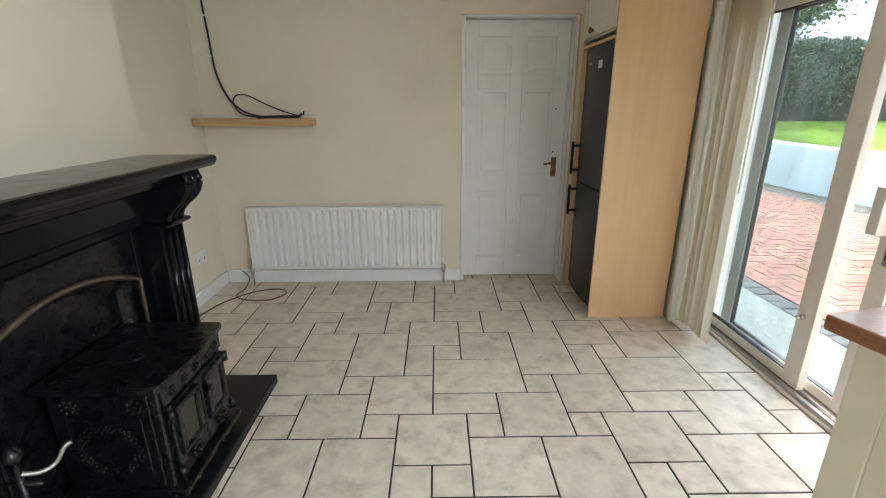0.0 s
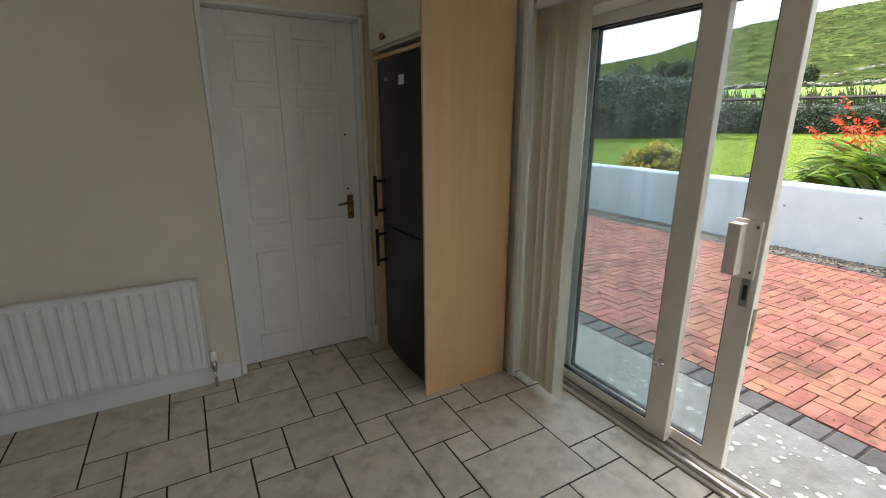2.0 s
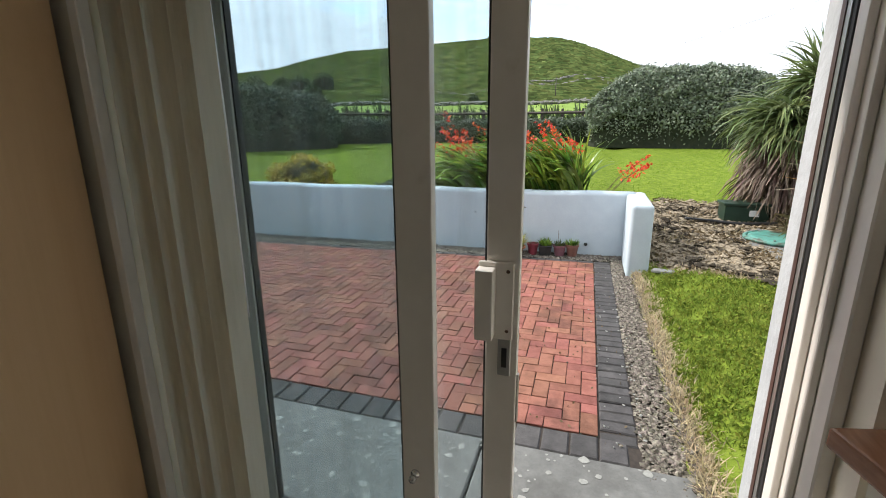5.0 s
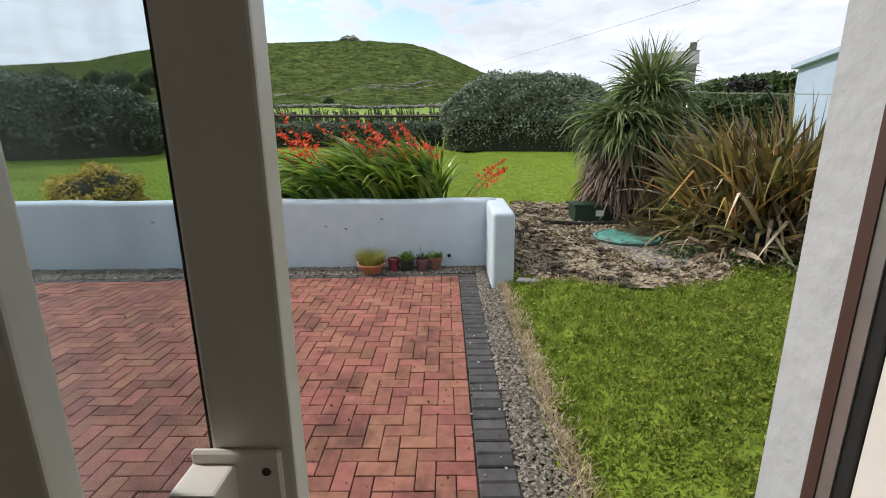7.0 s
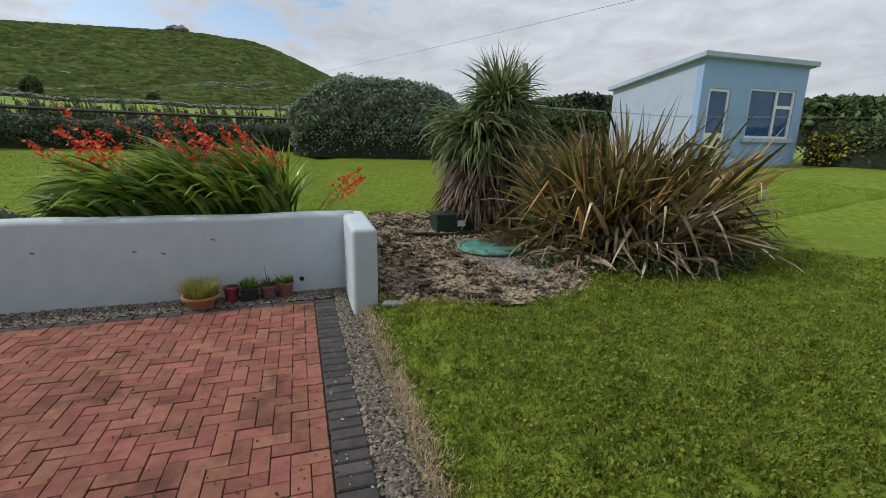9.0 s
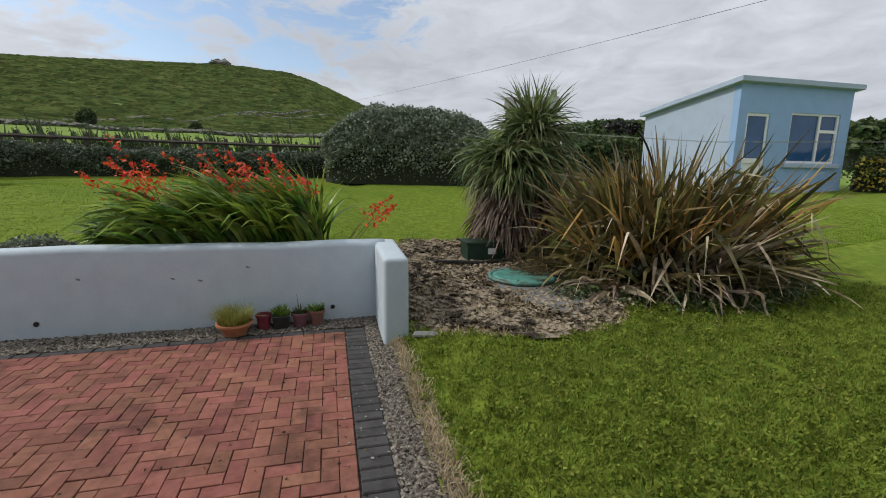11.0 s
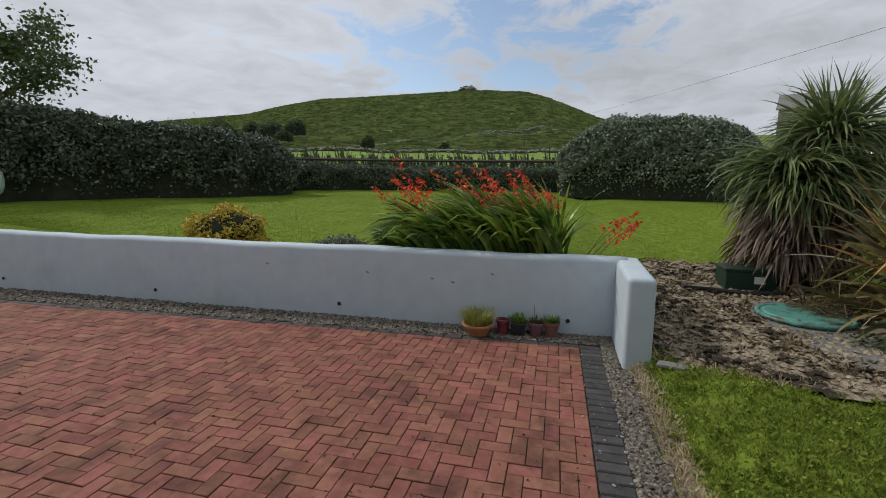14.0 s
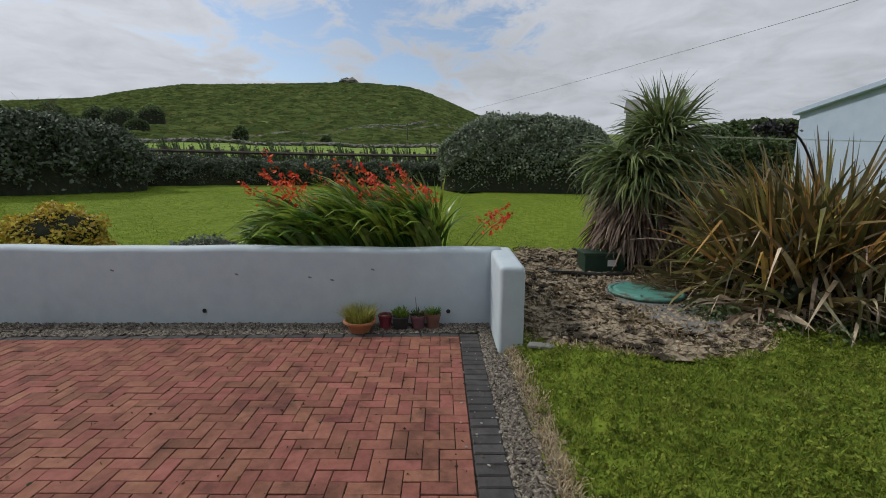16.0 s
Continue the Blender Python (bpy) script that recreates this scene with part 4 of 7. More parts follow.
# ---- fireplace ----
def build_fireplace():
    e = thing("fireplace", "glossy black carved stone fireplace surround with cast-iron arched insert", "fireplace", (0, 0, 0))
    yc, half = 1.475, 0.60
    xb = -1.335
    # mantel shelf with a moulded edge
    prof = [(xb, 1.120), (-1.03, 1.120), (-1.012, 1.126), (-1.0, 1.140), (-0.995, 1.156), (-1.0, 1.168), (-1.01, 1.172), (xb, 1.172)]
    bm = extrude_profile(prof, yc - half - 0.06, yc + half + 0.07)
    part("mantel_shelf", bm, M_BLACK, e)
    prof = [(xb, 1.06), (-1.13, 1.06), (-1.10, 1.075), (-1.09, 1.095), (-1.06, 1.105), (-1.05, 1.12), (xb, 1.12)]
    part("bed_mould", extrude_profile(prof, yc - half + 0.01, yc + half - 0.01), M_BLACK, e)
    # frieze with a stepped lower lip
    prof = [(xb, 0.90), (-1.235, 0.90), (-1.225, 0.915), (-1.235, 0.94), (-1.20, 0.96), (-1.19, 1.06), (xb, 1.06)]
    part("frieze", extrude_profile(prof, yc - half + 0.17, yc + half - 0.17), M_BLACK, e)
    for s in (-1, 1):
        c = yc + s * (half - 0.085)
        # fluted pilaster
        p = box("pilaster", (xb, -1.16, c - 0.085, c + 0.085, 0.05, 0.90), M_BLACK, e, 0.006)
        for k in range(3):
            yy = c - 0.05 + 0.05 * k
            part("reed", tube([(-1.158, yy, 0.16), (-1.158, yy, 0.88)], 0.014, 8), M_BLACK, p, smooth=True)
        box("plinth", (xb, -1.135, c - 0.095, c + 0.095, 0.05, 0.15), M_BLACK, p, 0.006)
        box("collar", (xb, -1.125, c - 0.098, c + 0.098, 0.885, 0.905), M_BLACK, p, 0.006)
        # scrolled corbel
        outline = [(xb, 0.905), (-1.15, 0.905), (-1.14, 0.94), (-1.11, 0.975), (-1.07, 1.01), (-1.045, 1.05), (-1.04, 1.085), (-1.055, 1.12), (xb, 1.12)]
        cb = part("corbel", extrude_profile(outline, c - 0.075, c + 0.075), M_BLACK, e)
        for k in range(3):
            yy = c - 0.05 + 0.05 * k
            part("scroll_rib", tube(curve_points([(-1.148, yy, 0.91), (-1.135, yy, 0.945), (-1.105, yy, 0.98), (-1.066, yy, 1.012), (-1.042, yy, 1.05), (-1.038, yy, 1.085), (-1.05, yy, 1.115)], 24), 0.016, 8), M_BLACK, cb, smooth=True)
        box("side_slip", (xb, -1.265, c - s * 0.104 - 0.018, c - s * 0.104 + 0.018, 0.05, 0.90), M_BLACK, e, 0.004)
    # cast-iron insert with an arched opening
    a, spring, rise, n = 0.385, 0.68, 0.10, 20
    arch = [(yc - a + 2 * a * k / n, spring + rise * (1 - (2 * k / n - 1) ** 2)) for k in range(n + 1)]
    bm = bmesh.new()
    y0, y1, zt = yc - 0.49, yc + 0.49, 0.90
    x = -1.275

    def quad(p):
        bm.faces.new([bm.verts.new((x, yy, zz)) for yy, zz in p])

    quad([(y0, 0.05), (arch[0][0], 0.05), (arch[0][0], arch[0][1]), (y0, arch[0][1])])
    quad([(arch[-1][0], 0.05), (y1, 0.05), (y1, arch[-1][1]), (arch[-1][0], arch[-1][1])])
    quad([(y0, arch[0][1]), arch[0], (arch[0][0], zt), (y0, zt)])
    quad([arch[-1], (y1, arch[-1][1]), (y1, zt), (arch[-1][0], zt)])
    for p, q in zip(arch, arch[1:]):
        quad([p, q, (q[0], zt), (p[0], zt)])
    bmesh.ops.remove_doubles(bm, verts=bm.verts, dist=1e-4)
    bmesh.ops.solidify(bm, geom=list(bm.faces), thickness=0.03)
    part("insert_plate", bm, M_IRON, e)
    pts = [(x + 0.004, arch[0][0], 0.06)] + [(x + 0.004, p, q) for p, q in arch] + [(x + 0.004, arch[-1][0], 0.06)]
    part("arch_trim", tube(pts, 0.014, 8), M_STEEL, e, "worn steel arch moulding", True)
    inner = [(yc + (p - yc) * 0.72, 0.62 + (q - spring) * 0.7) for p, q in arch]
    bm = bmesh.new()
    top = [bm.verts.new((x - 0.03, p, q)) for p, q in arch]
    low = [bm.verts.new((x - 0.075, p, q - 0.0)) for p, q in inner]
    for k in range(n):
        bm.faces.new((top[k], top[k + 1], low[k + 1], low[k]))
    sl = [bm.verts.new((x - 0.03, arch[0][0], 0.05)), bm.verts.new((x - 0.075, inner[0][0], 0.05))]
    sr = [bm.verts.new((x - 0.03, arch[-1][0], 0.05)), bm.verts.new((x - 0.075, inner[-1][0], 0.05))]
    bm.faces.new((sl[0], top[0], low[0], sl[1]))
    bm.faces.new((top[-1], sr[0], sr[1], low[-1]))
    part("canopy", bm, M_IRON, e)
    part("canopy_trim", tube([(x - 0.07, inner[0][0], 0.06)] + [(x - 0.07, p, q) for p, q in inner] + [(x - 0.07, inner[-1][0], 0.06)], 0.009, 8), M_IRON, e, smooth=True)
    box("firebox", (xb + 0.0, xb + 0.004, y0, y1, 0.05, 0.88), M_IRON, e)
    return e


build_fireplace()
tagged(box("hearth", (-1.333, -0.832, 0.80, 2.10, 0.001, 0.05), M_SLATE, bevel=0.005), "polished black slate hearth slab on the floor", "hearth")


def rosette(bm, c, axis, r, depth, petals=8):
    """A cast flower: a ring of small knobs round a boss."""
    for k in range(petals + 1):
        a = 2 * math.pi * k / petals
        rr = 0 if k == petals else r
        off = (rr * math.cos(a), rr * math.sin(a))
        p = (c[0], c[1] + off[0], c[2] + off[1]) if axis == "x" else (c[0] + off[0], c[1], c[2] + off[1])
        sc = (depth, r * 0.42, r * 0.42) if axis == "x" else (r * 0.42, depth, r * 0.42)
        bmesh.ops.create_icosphere(bm, subdivisions=1, radius=1.0, matrix=Matrix.Translation(p) @ Matrix.Diagonal((*sc, 1)))
    return bm


def build_stove():
    e = thing("wood_stove", "black cast-iron wood stove with two glazed doors and floral castings", "stove", (0, 0, 0.05))
    x0, x1, y0, y1, zb, zt = -1.27, -0.905, 1.305, 1.725, 0.06, 0.508

    def P(name, bm, m, par=None, label="", smooth=False):
        ob = part(name, bm, m, par or e, label, smooth)
        if par is None:
            ob.matrix_world = Matrix.Identity(4)
        return ob

    P("body", boxm(x0, x1, y0, y1, zb + 0.05, zt - 0.005, 0.006), M_IRON)
    # bowed top plate with a lip
    bm = bmesh.new()
    n = 10
    outline = [(x0 - 0.02, y0 - 0.025)] + [(x1 + 0.012 + 0.03 * math.sin(math.pi * k / n), y0 - 0.025 + (y1 - y0 + 0.05) * k / n) for k in range(n + 1)] + [(x0 - 0.02, y1 + 0.025)]
    lo = [bm.verts.new((px, py, zt - 0.004)) for px, py in outline]
    hi = [bm.verts.new((px, py, zt + 0.022)) for px, py in outline]
    m = len(outline)
    for i in range(m):
        bm.faces.new((lo[i], lo[(i + 1) % m], hi[(i + 1) % m], hi[i]))
    bm.faces.new(lo[::-1])
    bm.faces.new(hi)
    bmesh.ops.bevel(bm, geom=[ed for ed in bm.edges if all(v.co.z > zt for v in ed.verts)], offset=0.005, segments=2, affect="EDGES")
    tp = P("top_plate", bm, M_IRON)
    part("flue_ring", lathe([(0.085, zt + 0.021), (0.085, zt + 0.0255), (0.078, zt + 0.0255), (0.078, zt + 0.024), (0.0, zt + 0.024)], 28, (-1.11, 1.515, 0)), M_IRON, tp)
    P("base_plate", boxm(x0 - 0.01, x1 + 0.045, y0 - 0.015, y1 + 0.015, zb + 0.03, zb + 0.055, 0.006, 2), M_IRON)
    for ax in (x0 + 0.03, x1 - 0.03):
        for ay in (y0 + 0.03, y1 - 0.03):
            P("leg", lathe([(0.018, 0.0), (0.024, 0.012), (0.014, 0.03), (0.024, 0.045)], 10, (ax, ay, 0.05)), M_IRON)
    # apron above the doors
    P("apron", boxm(x1 - 0.002, x1 + 0.014, y0 + 0.01, y1 - 0.01, zt - 0.075, zt - 0.006, 0.004), M_IRON)
    for k in range(5):
        P("apron_rosette", rosette(bmesh.new(), (x1 + 0.016, y0 + 0.06 + 0.075 * k, zt - 0.04), "x", 0.014, 0.006, 6), M_IRON)
    ym = (y0 + y1) / 2
    for s, a, b in ((-1, y0 + 0.02, ym - 0.004), (1, ym + 0.004, y1 - 0.02)):
        z0, z1 = zb + 0.075, zt - 0.085
        d = P("stove_door", boxm(x1 + 0.002, x1 + 0.02, a, b, z0, z1, 0.004), M_IRON)
        ya, yb, za, zc = a + 0.045, b - 0.045, z0 + 0.10, z1 - 0.035
        for ext in ((a + 0.02, b - 0.02, zc, z1 - 0.012), (a + 0.02, b - 0.02, za - 0.02, za), (a + 0.02, ya, za, zc), (yb, b - 0.02, za, zc)):
            box("glass_frame", (x1 + 0.018, x1 + 0.032, *ext), M_IRON, d, 0.003)
        box("glass", (x1 + 0.0205, x1 + 0.024, ya, yb, za, zc), M_STOVE_GLASS, d)
        part("door_rosette", rosette(bmesh.new(), (x1 + 0.026, (a + b) / 2, z0 + 0.045), "x", 0.026, 0.01), M_IRON, d)
        for z in (z0 + 0.03, z1 - 0.03):
            yy = a - 0.004 if s < 0 else b + 0.004
            part("hinge", tube([(x1 + 0.024, yy, z - 0.02), (x1 + 0.024, yy, z + 0.02)], 0.012, 10), M_IRON, d, smooth=True)
        if s > 0:
            part("door_knob", lathe([(0.006, 0), (0.006, 0.02), (0.014, 0.024), (0.016, 0.034), (0.008, 0.042), (0, 0.043)], 12), M_IRON, d, smooth=True).matrix_world = pose(x1 + 0.02, a + 0.012, z1 - 0.06, 0, 90, 0)
    # side with a wreath and corner flowers
    P("side_frame", boxm(x0 + 0.03, x1 - 0.03, y0 - 0.006, y0 + 0.002, zb + 0.07, zt - 0.02, 0.003), M_IRON)
    P("side_panel", boxm(x0 + 0.06, x1 - 0.06, y0 - 0.0095, y0 - 0.005, zb + 0.10, zt - 0.10, 0.003), M_IRON)
    bm = bmesh.new()
    rng = random.Random(1)
    for k in range(18):
        t = 2 * math.pi * k / 18
        rosette(bm, (-1.09 + 0.095 * math.cos(t), y0 - 0.012, 0.285 + 0.085 * math.sin(t)), "y", 0.010 + rng.uniform(0, 0.007), 0.006, 5)
    P("wreath_casting", bm, M_IRON)
    for cx in (x0 + 0.075, x1 - 0.075):
        bm = rosette(bmesh.new(), (cx, y0 - 0.010, zt - 0.055), "y", 0.022, 0.008, 7)
        P("corner_flower", rosette(bm, (cx + 0.022, y0 - 0.010, zt - 0.06), "y", 0.014, 0.006, 6), M_IRON)
    return e


build_stove()


def build_irons():
    e = thing("companion_set", "black fire-iron stand with a curled steel hook handle", "fire irons", (-1.12, 1.03, 0.05))
    part("foot", lathe([(0.07, 0), (0.075, 0.012), (0.02, 0.03), (0.012, 0.04)], 18), M_IRON, e, smooth=True)
    part("post", tube([(0, 0, 0.03), (0, 0, 0.42)], 0.009), M_IRON, e, smooth=True)
    part("finial", lathe([(0.008, 0.42), (0.022, 0.44), (0.024, 0.455), (0.01, 0.475), (0, 0.48)], 14), M_IRON, e, smooth=True)
    part("hook", tube(curve_points([(0, 0, 0.39), (0.03, 0.03, 0.37), (0.05, 0.06, 0.375), (0.065, 0.08, 0.41), (0.075, 0.095, 0.415)], 24), 0.007), M_METAL, e, "bare steel hook", True)
    part("crossbar", tube([(-0.06, 0, 0.36), (0.06, 0, 0.36)], 0.006), M_IRON, e, smooth=True)
    part("shovel", tube([(-0.055, 0.0, 0.36), (-0.055, 0.0, 0.10)], 0.006), M_IRON, e, smooth=True)
    part("shovel_pan", boxm(-0.09, -0.02, -0.006, 0.006, 0.03, 0.12, 0.004), M_IRON, e)


build_irons()


# ---- radiator, shelf, cables ----
def build_radiator():
    e = thing("radiator", "white enamelled panel radiator on the wall above the skirting", "radiator", (0, 0, 0))
    x0, x1, z0, z1, y = -1.46, 0.025, 0.135, 0.632, 3.445
    bm = bmesh.new()
    n = 26
    pitch = (x1 - x0 - 0.05) / n
    prof = [(x0, 0.012), (x0 + 0.02, 0.006)]
    for k in range(n):
        a = x0 + 0.025 + k * pitch
        prof += [(a + pitch * 0.10, 0.019), (a + pitch * 0.32, 0.0), (a + pitch * 0.68, 0.0), (a + pitch * 0.90, 0.019)]
    prof += [(x1 - 0.02, 0.006), (x1, 0.012)]
    zs = [(z0, 0.010), (z0 + 0.018, 0.004), (z0 + 0.035, 0.0), (z1 - 0.035, 0.0), (z1 - 0.018, 0.004), (z1, 0.010)]
    rows = []
    for z, back in zs:
        flat = 1.0 if z0 + 0.03 < z < z1 - 0.03 else 0.0
        rows.append([bm.verts.new((px, y + (d if flat else 0.006) + back, z)) for px, d in prof])
    for a, b in zip(rows, rows[1:]):
        for k in range(len(prof) - 1):
            bm.faces.new((a[k], a[k + 1], b[k + 1], b[k]))
    part("front_panel", bm, M_RAD, e)
    box("back_panel", (x0 + 0.004, x1 - 0.004, y + 0.022, y + 0.05, z0, z1 - 0.002), M_RAD, e, 0.004)
    box("top_grille", (x0, x1, y + 0.008, y + 0.052, z1 - 0.004, z1 + 0.008), M_RAD, e, 0.003)
    for x in (x0 - 0.008, x1 + 0.002):
        box("end_cap", (x, x + 0.008, y + 0.004, y + 0.052, z0 + 0.01, z1 + 0.006), M_RAD, e, 0.002)
    for x in (x0 + 0.2, x1 - 0.2):
        box("bracket", (x, x + 0.03, y + 0.05, Y_N, z0 + 0.08, z1 - 0.08), M_RAD, e)
    for x in (x0 - 0.02, x1 + 0.03):
        v = part("valve", lathe([(0.012, 0.10), (0.016, 0.115), (0.016, 0.15), (0.012, 0.155), (0.012, 0.165)], 12, (x, y + 0.03, 0)), M_CHROME, e, smooth=True)
        part("valve_cap", lathe([(0.014, 0.165), (0.017, 0.17), (0.016, 0.215), (0.010, 0.222)], 12, (x, y + 0.03, 0)), M_GLOSS if x > -1 else M_CHROME, v, smooth=True)
        part("pipe", tube([(x, y + 0.03, 0.001), (x, y + 0.03, 0.105)], 0.008), M_CHROME, v, smooth=True)
        a, b = (x, x0) if x < -1 else (x1, x)
        part("union", tube([(a, y + 0.03, 0.15), (b, y + 0.03, 0.15)], 0.010), M_CHROME, v, smooth=True)


build_radiator()
tagged(box("wall_shelf", (-1.70, -0.885, 3.335, Y_N - 0.001, 1.245, 1.296), M_SHELF, bevel=0.003), "floating light oak shelf on the cream wall", "shelf")


def cable(name, label, ctrl, r, material, n=90):
    return tagged(part(name, tube(curve_points(ctrl, n), r, 6), material, smooth=True), label, "cable")


cable("aerial_cable", "black aerial cable running down the wall onto the shelf", [(-1.605, 3.528, 2.42), (-1.60, 3.527, 2.1), (-1.585, 3.527, 1.85), (-1.57, 3.525, 1.62), (-1.50, 3.50, 1.45), (-1.40, 3.45, 1.36), (-1.28, 3.43, 1.315), (-1.12, 3.42, 1.305), (-0.99, 3.42, 1.31), (-0.955, 3.43, 1.33)], 0.007, M_CABLE)
cable("coiled_lead", "black lead looped loosely on the shelf", [(-0.96, 3.42, 1.306), (-1.08, 3.41, 1.345), (-1.22, 3.43, 1.40), (-1.34, 3.44, 1.455), (-1.42, 3.45, 1.45), (-1.44, 3.45, 1.39), (-1.38, 3.44, 1.325), (-1.25, 3.41, 1.306), (-1.10, 3.40, 1.305), (-0.95, 3.40, 1.32), (-0.93, 3.39, 1.345)], 0.005, M_CABLE)
cable("coiled_lead", "short black lead with plug lying on the shelf", [(-1.26, 3.38, 1.305), (-1.15, 3.385, 1.308), (-1.05, 3.39, 1.309), (-0.97, 3.40, 1.306)], 0.011, M_CABLE)
for z in (2.25, 1.98, 1.72):
    tagged(part("cable_clip", boxm(-1.612, -1.58, 3.520, 3.535, z - 0.006, z + 0.006, 0.002), M_GLOSS), "small white cable clip on the wall", "cable clip", group="cable clips")
cable("floor_cable", "thin brown cable coiled on the tiles in the corner", [(-1.66, 2.75, 0.006), (-1.62, 2.95, 0.006), (-1.56, 3.12, 0.006), (-1.42, 3.30, 0.006), (-1.25, 3.36, 0.006), (-1.16, 3.27, 0.007), (-1.24, 3.15, 0.007), (-1.40, 3.14, 0.008), (-1.52, 3.22, 0.010), (-1.50, 3.34, 0.02), (-1.50, 3.44, 0.07), (-1.56, 3.47, 0.12)], 0.005, M_CABLE_BROWN, 120)
cable("skirting_cable", "thin white cable lying along the skirting", [(-1.695, 2.6, 0.01), (-1.69, 2.9, 0.05), (-1.685, 3.1, 0.10), (-1.68, 3.3, 0.118), (-1.66, 3.46, 0.118), (-1.5, 3.51, 0.118)], 0.005, M_GLOSS)


def build_socket():
    e = thing("wall_socket", "white double socket plate on the alcove wall", "socket", (0, 0, 0))
    box("plate", (X_W, X_W + 0.01, 3.11, 3.256, 0.285, 0.371), M_GLOSS, e, 0.003)
    for y in (3.148, 3.218):
        box("switch", (X_W + 0.009, X_W + 0.014, y - 0.008, y + 0.008, 0.345, 0.36), M_GLOSS, e, 0.001)
        box("pin_slot", (X_W + 0.0095, X_W + 0.0105, y - 0.004, y + 0.004, 0.31, 0.325), M_GASKET, e)


build_socket()


# ---- fridge and its housing ----
def build_fridge():
    e = thing("fridge_freezer", "tall black fridge-freezer with bar handles in a beech housing", "fridge", (1.3, 3.13, 0.0))

    def P(name, ext, m, par=None, bevel=0.0, seg=1, label=""):
        ob = box(name, ext, m, par or e, bevel, seg, label)
        if par is None:
            ob.matrix_world = Matrix.Identity(4)
        return ob

    P("cabinet", (1.10, 1.56, 2.87, 3.40, 0.03, 1.735), M_FRIDGE, None, 0.004)
    for name, z0, z1 in (("freezer_door", 0.05, 0.845), ("fridge_door", 0.855, 1.735)):
        bm = bmesh.new()
        n = 8
        ring = []
        for k in range(n + 1):
            u = k / n
            y = 2.87 + 0.53 * u
            ring.append((1.05 - 0.018 * math.sin(math.pi * u), y))
        lo = [bm.verts.new((px, py, z0)) for px, py in ring] + [bm.verts.new((1.096, 3.40, z0)), bm.verts.new((1.096, 2.87, z0))]
        hi = [bm.verts.new((v.co.x, v.co.y, z1)) for v in lo]
        m = len(lo)
        for i in range(m):
            bm.faces.new((lo[i], lo[(i + 1) % m], hi[(i + 1) % m], hi[i]))
        bm.faces.new(lo[::-1])
        bm.faces.new(hi)
        bmesh.ops.recalc_face_normals(bm, faces=bm.faces)
        d = part(name, bm, M_FRIDGE, e)
        d.matrix_world = Matrix.Identity(4)
        h0, h1 = (0.60, 0.82) if name == "freezer_door" else (0.90, 1.13)
        h = part("bar_handle", tube([(0.985, 3.345, h0), (0.985, 3.345, h1)], 0.010, 10), M_FRIDGE, d, smooth=True)
        for z in (h0 + 0.03, h1 - 0.03):
            part("standoff", tube([(0.985, 3.345, z), (1.05, 3.345, z)], 0.009, 8), M_FRIDGE, h, smooth=True)
        if name == "fridge_door":
            box("energy_sticker", (1.028, 1.0335, 3.03, 3.085, 1.60, 1.645), M_LABEL, d, label="small torn white sticker")
            box("badge", (1.0285, 1.034, 3.23, 3.27, 1.63, 1.645), M_METAL, d, label="small plain metal badge")
    P("plinth", (1.08, 1.14, 2.88, 3.39, 0.002, 0.05), M_FRIDGE)
    return e


build_fridge()


def build_housing():
    e = thing("tall_housing", "tall light beech laminate fridge housing panel", "cabinet", (1.03, 2.83, 0))

    def P(name, ext, m, bevel=0.0):
        ob = box(name, ext, m, e, bevel)
        ob.matrix_world = Matrix.Identity(4)
        return ob

    P("end_panel", (1.028, 1.54, 2.822, 2.84, 0.0015, 2.35), M_BEECH, 0.0015)
    P("far_panel", (1.03, 1.565, 3.43, 3.448, 0.0015, 2.35), M_BEECH, 0.0015)
    P("rail", (1.03, 1.05, 2.84, 3.43, 1.745, 1.763), M_BEECH, 0.0015)
    return e


build_housing()


def build_top_cupboard():
    e = thing("wall_cupboard", "cream painted cupboard above the fridge with small wooden knob", "cupboard", (1.3, 3.13, 1.79))

    def P(name, ext, m, bevel=0.0):
        ob = box(name, ext, m, e, bevel)
        ob.matrix_world = Matrix.Identity(4)
        return ob

    P("carcass", (1.045, 1.56, 2.845, 3.425, 1.79, 2.345), M_CABINET)
    d = P("cupboard_door", (1.018, 1.04, 2.85, 3.42, 1.80, 2.34), M_CABINET, 0.004)
    for ext in ((2.85, 2.92, 1.80, 2.34), (3.35, 3.42, 1.80, 2.34), (2.92, 3.35, 1.80, 1.865), (2.92, 3.35, 2.275, 2.34)):
        box("door_frame", (1.012, 1.0185, *ext), M_CABINET, d, 0.002)
    k = part("knob", lathe([(0.008, 0), (0.008, 0.010), (0.017, 0.016), (0.018, 0.024), (0.010, 0.030), (0, 0.031)], 14), M_BRASS, d, "brown turned knob", True)
    k.matrix_world = pose(1.013, 3.20, 1.832, 0, -90, 0)


build_top_cupboard()


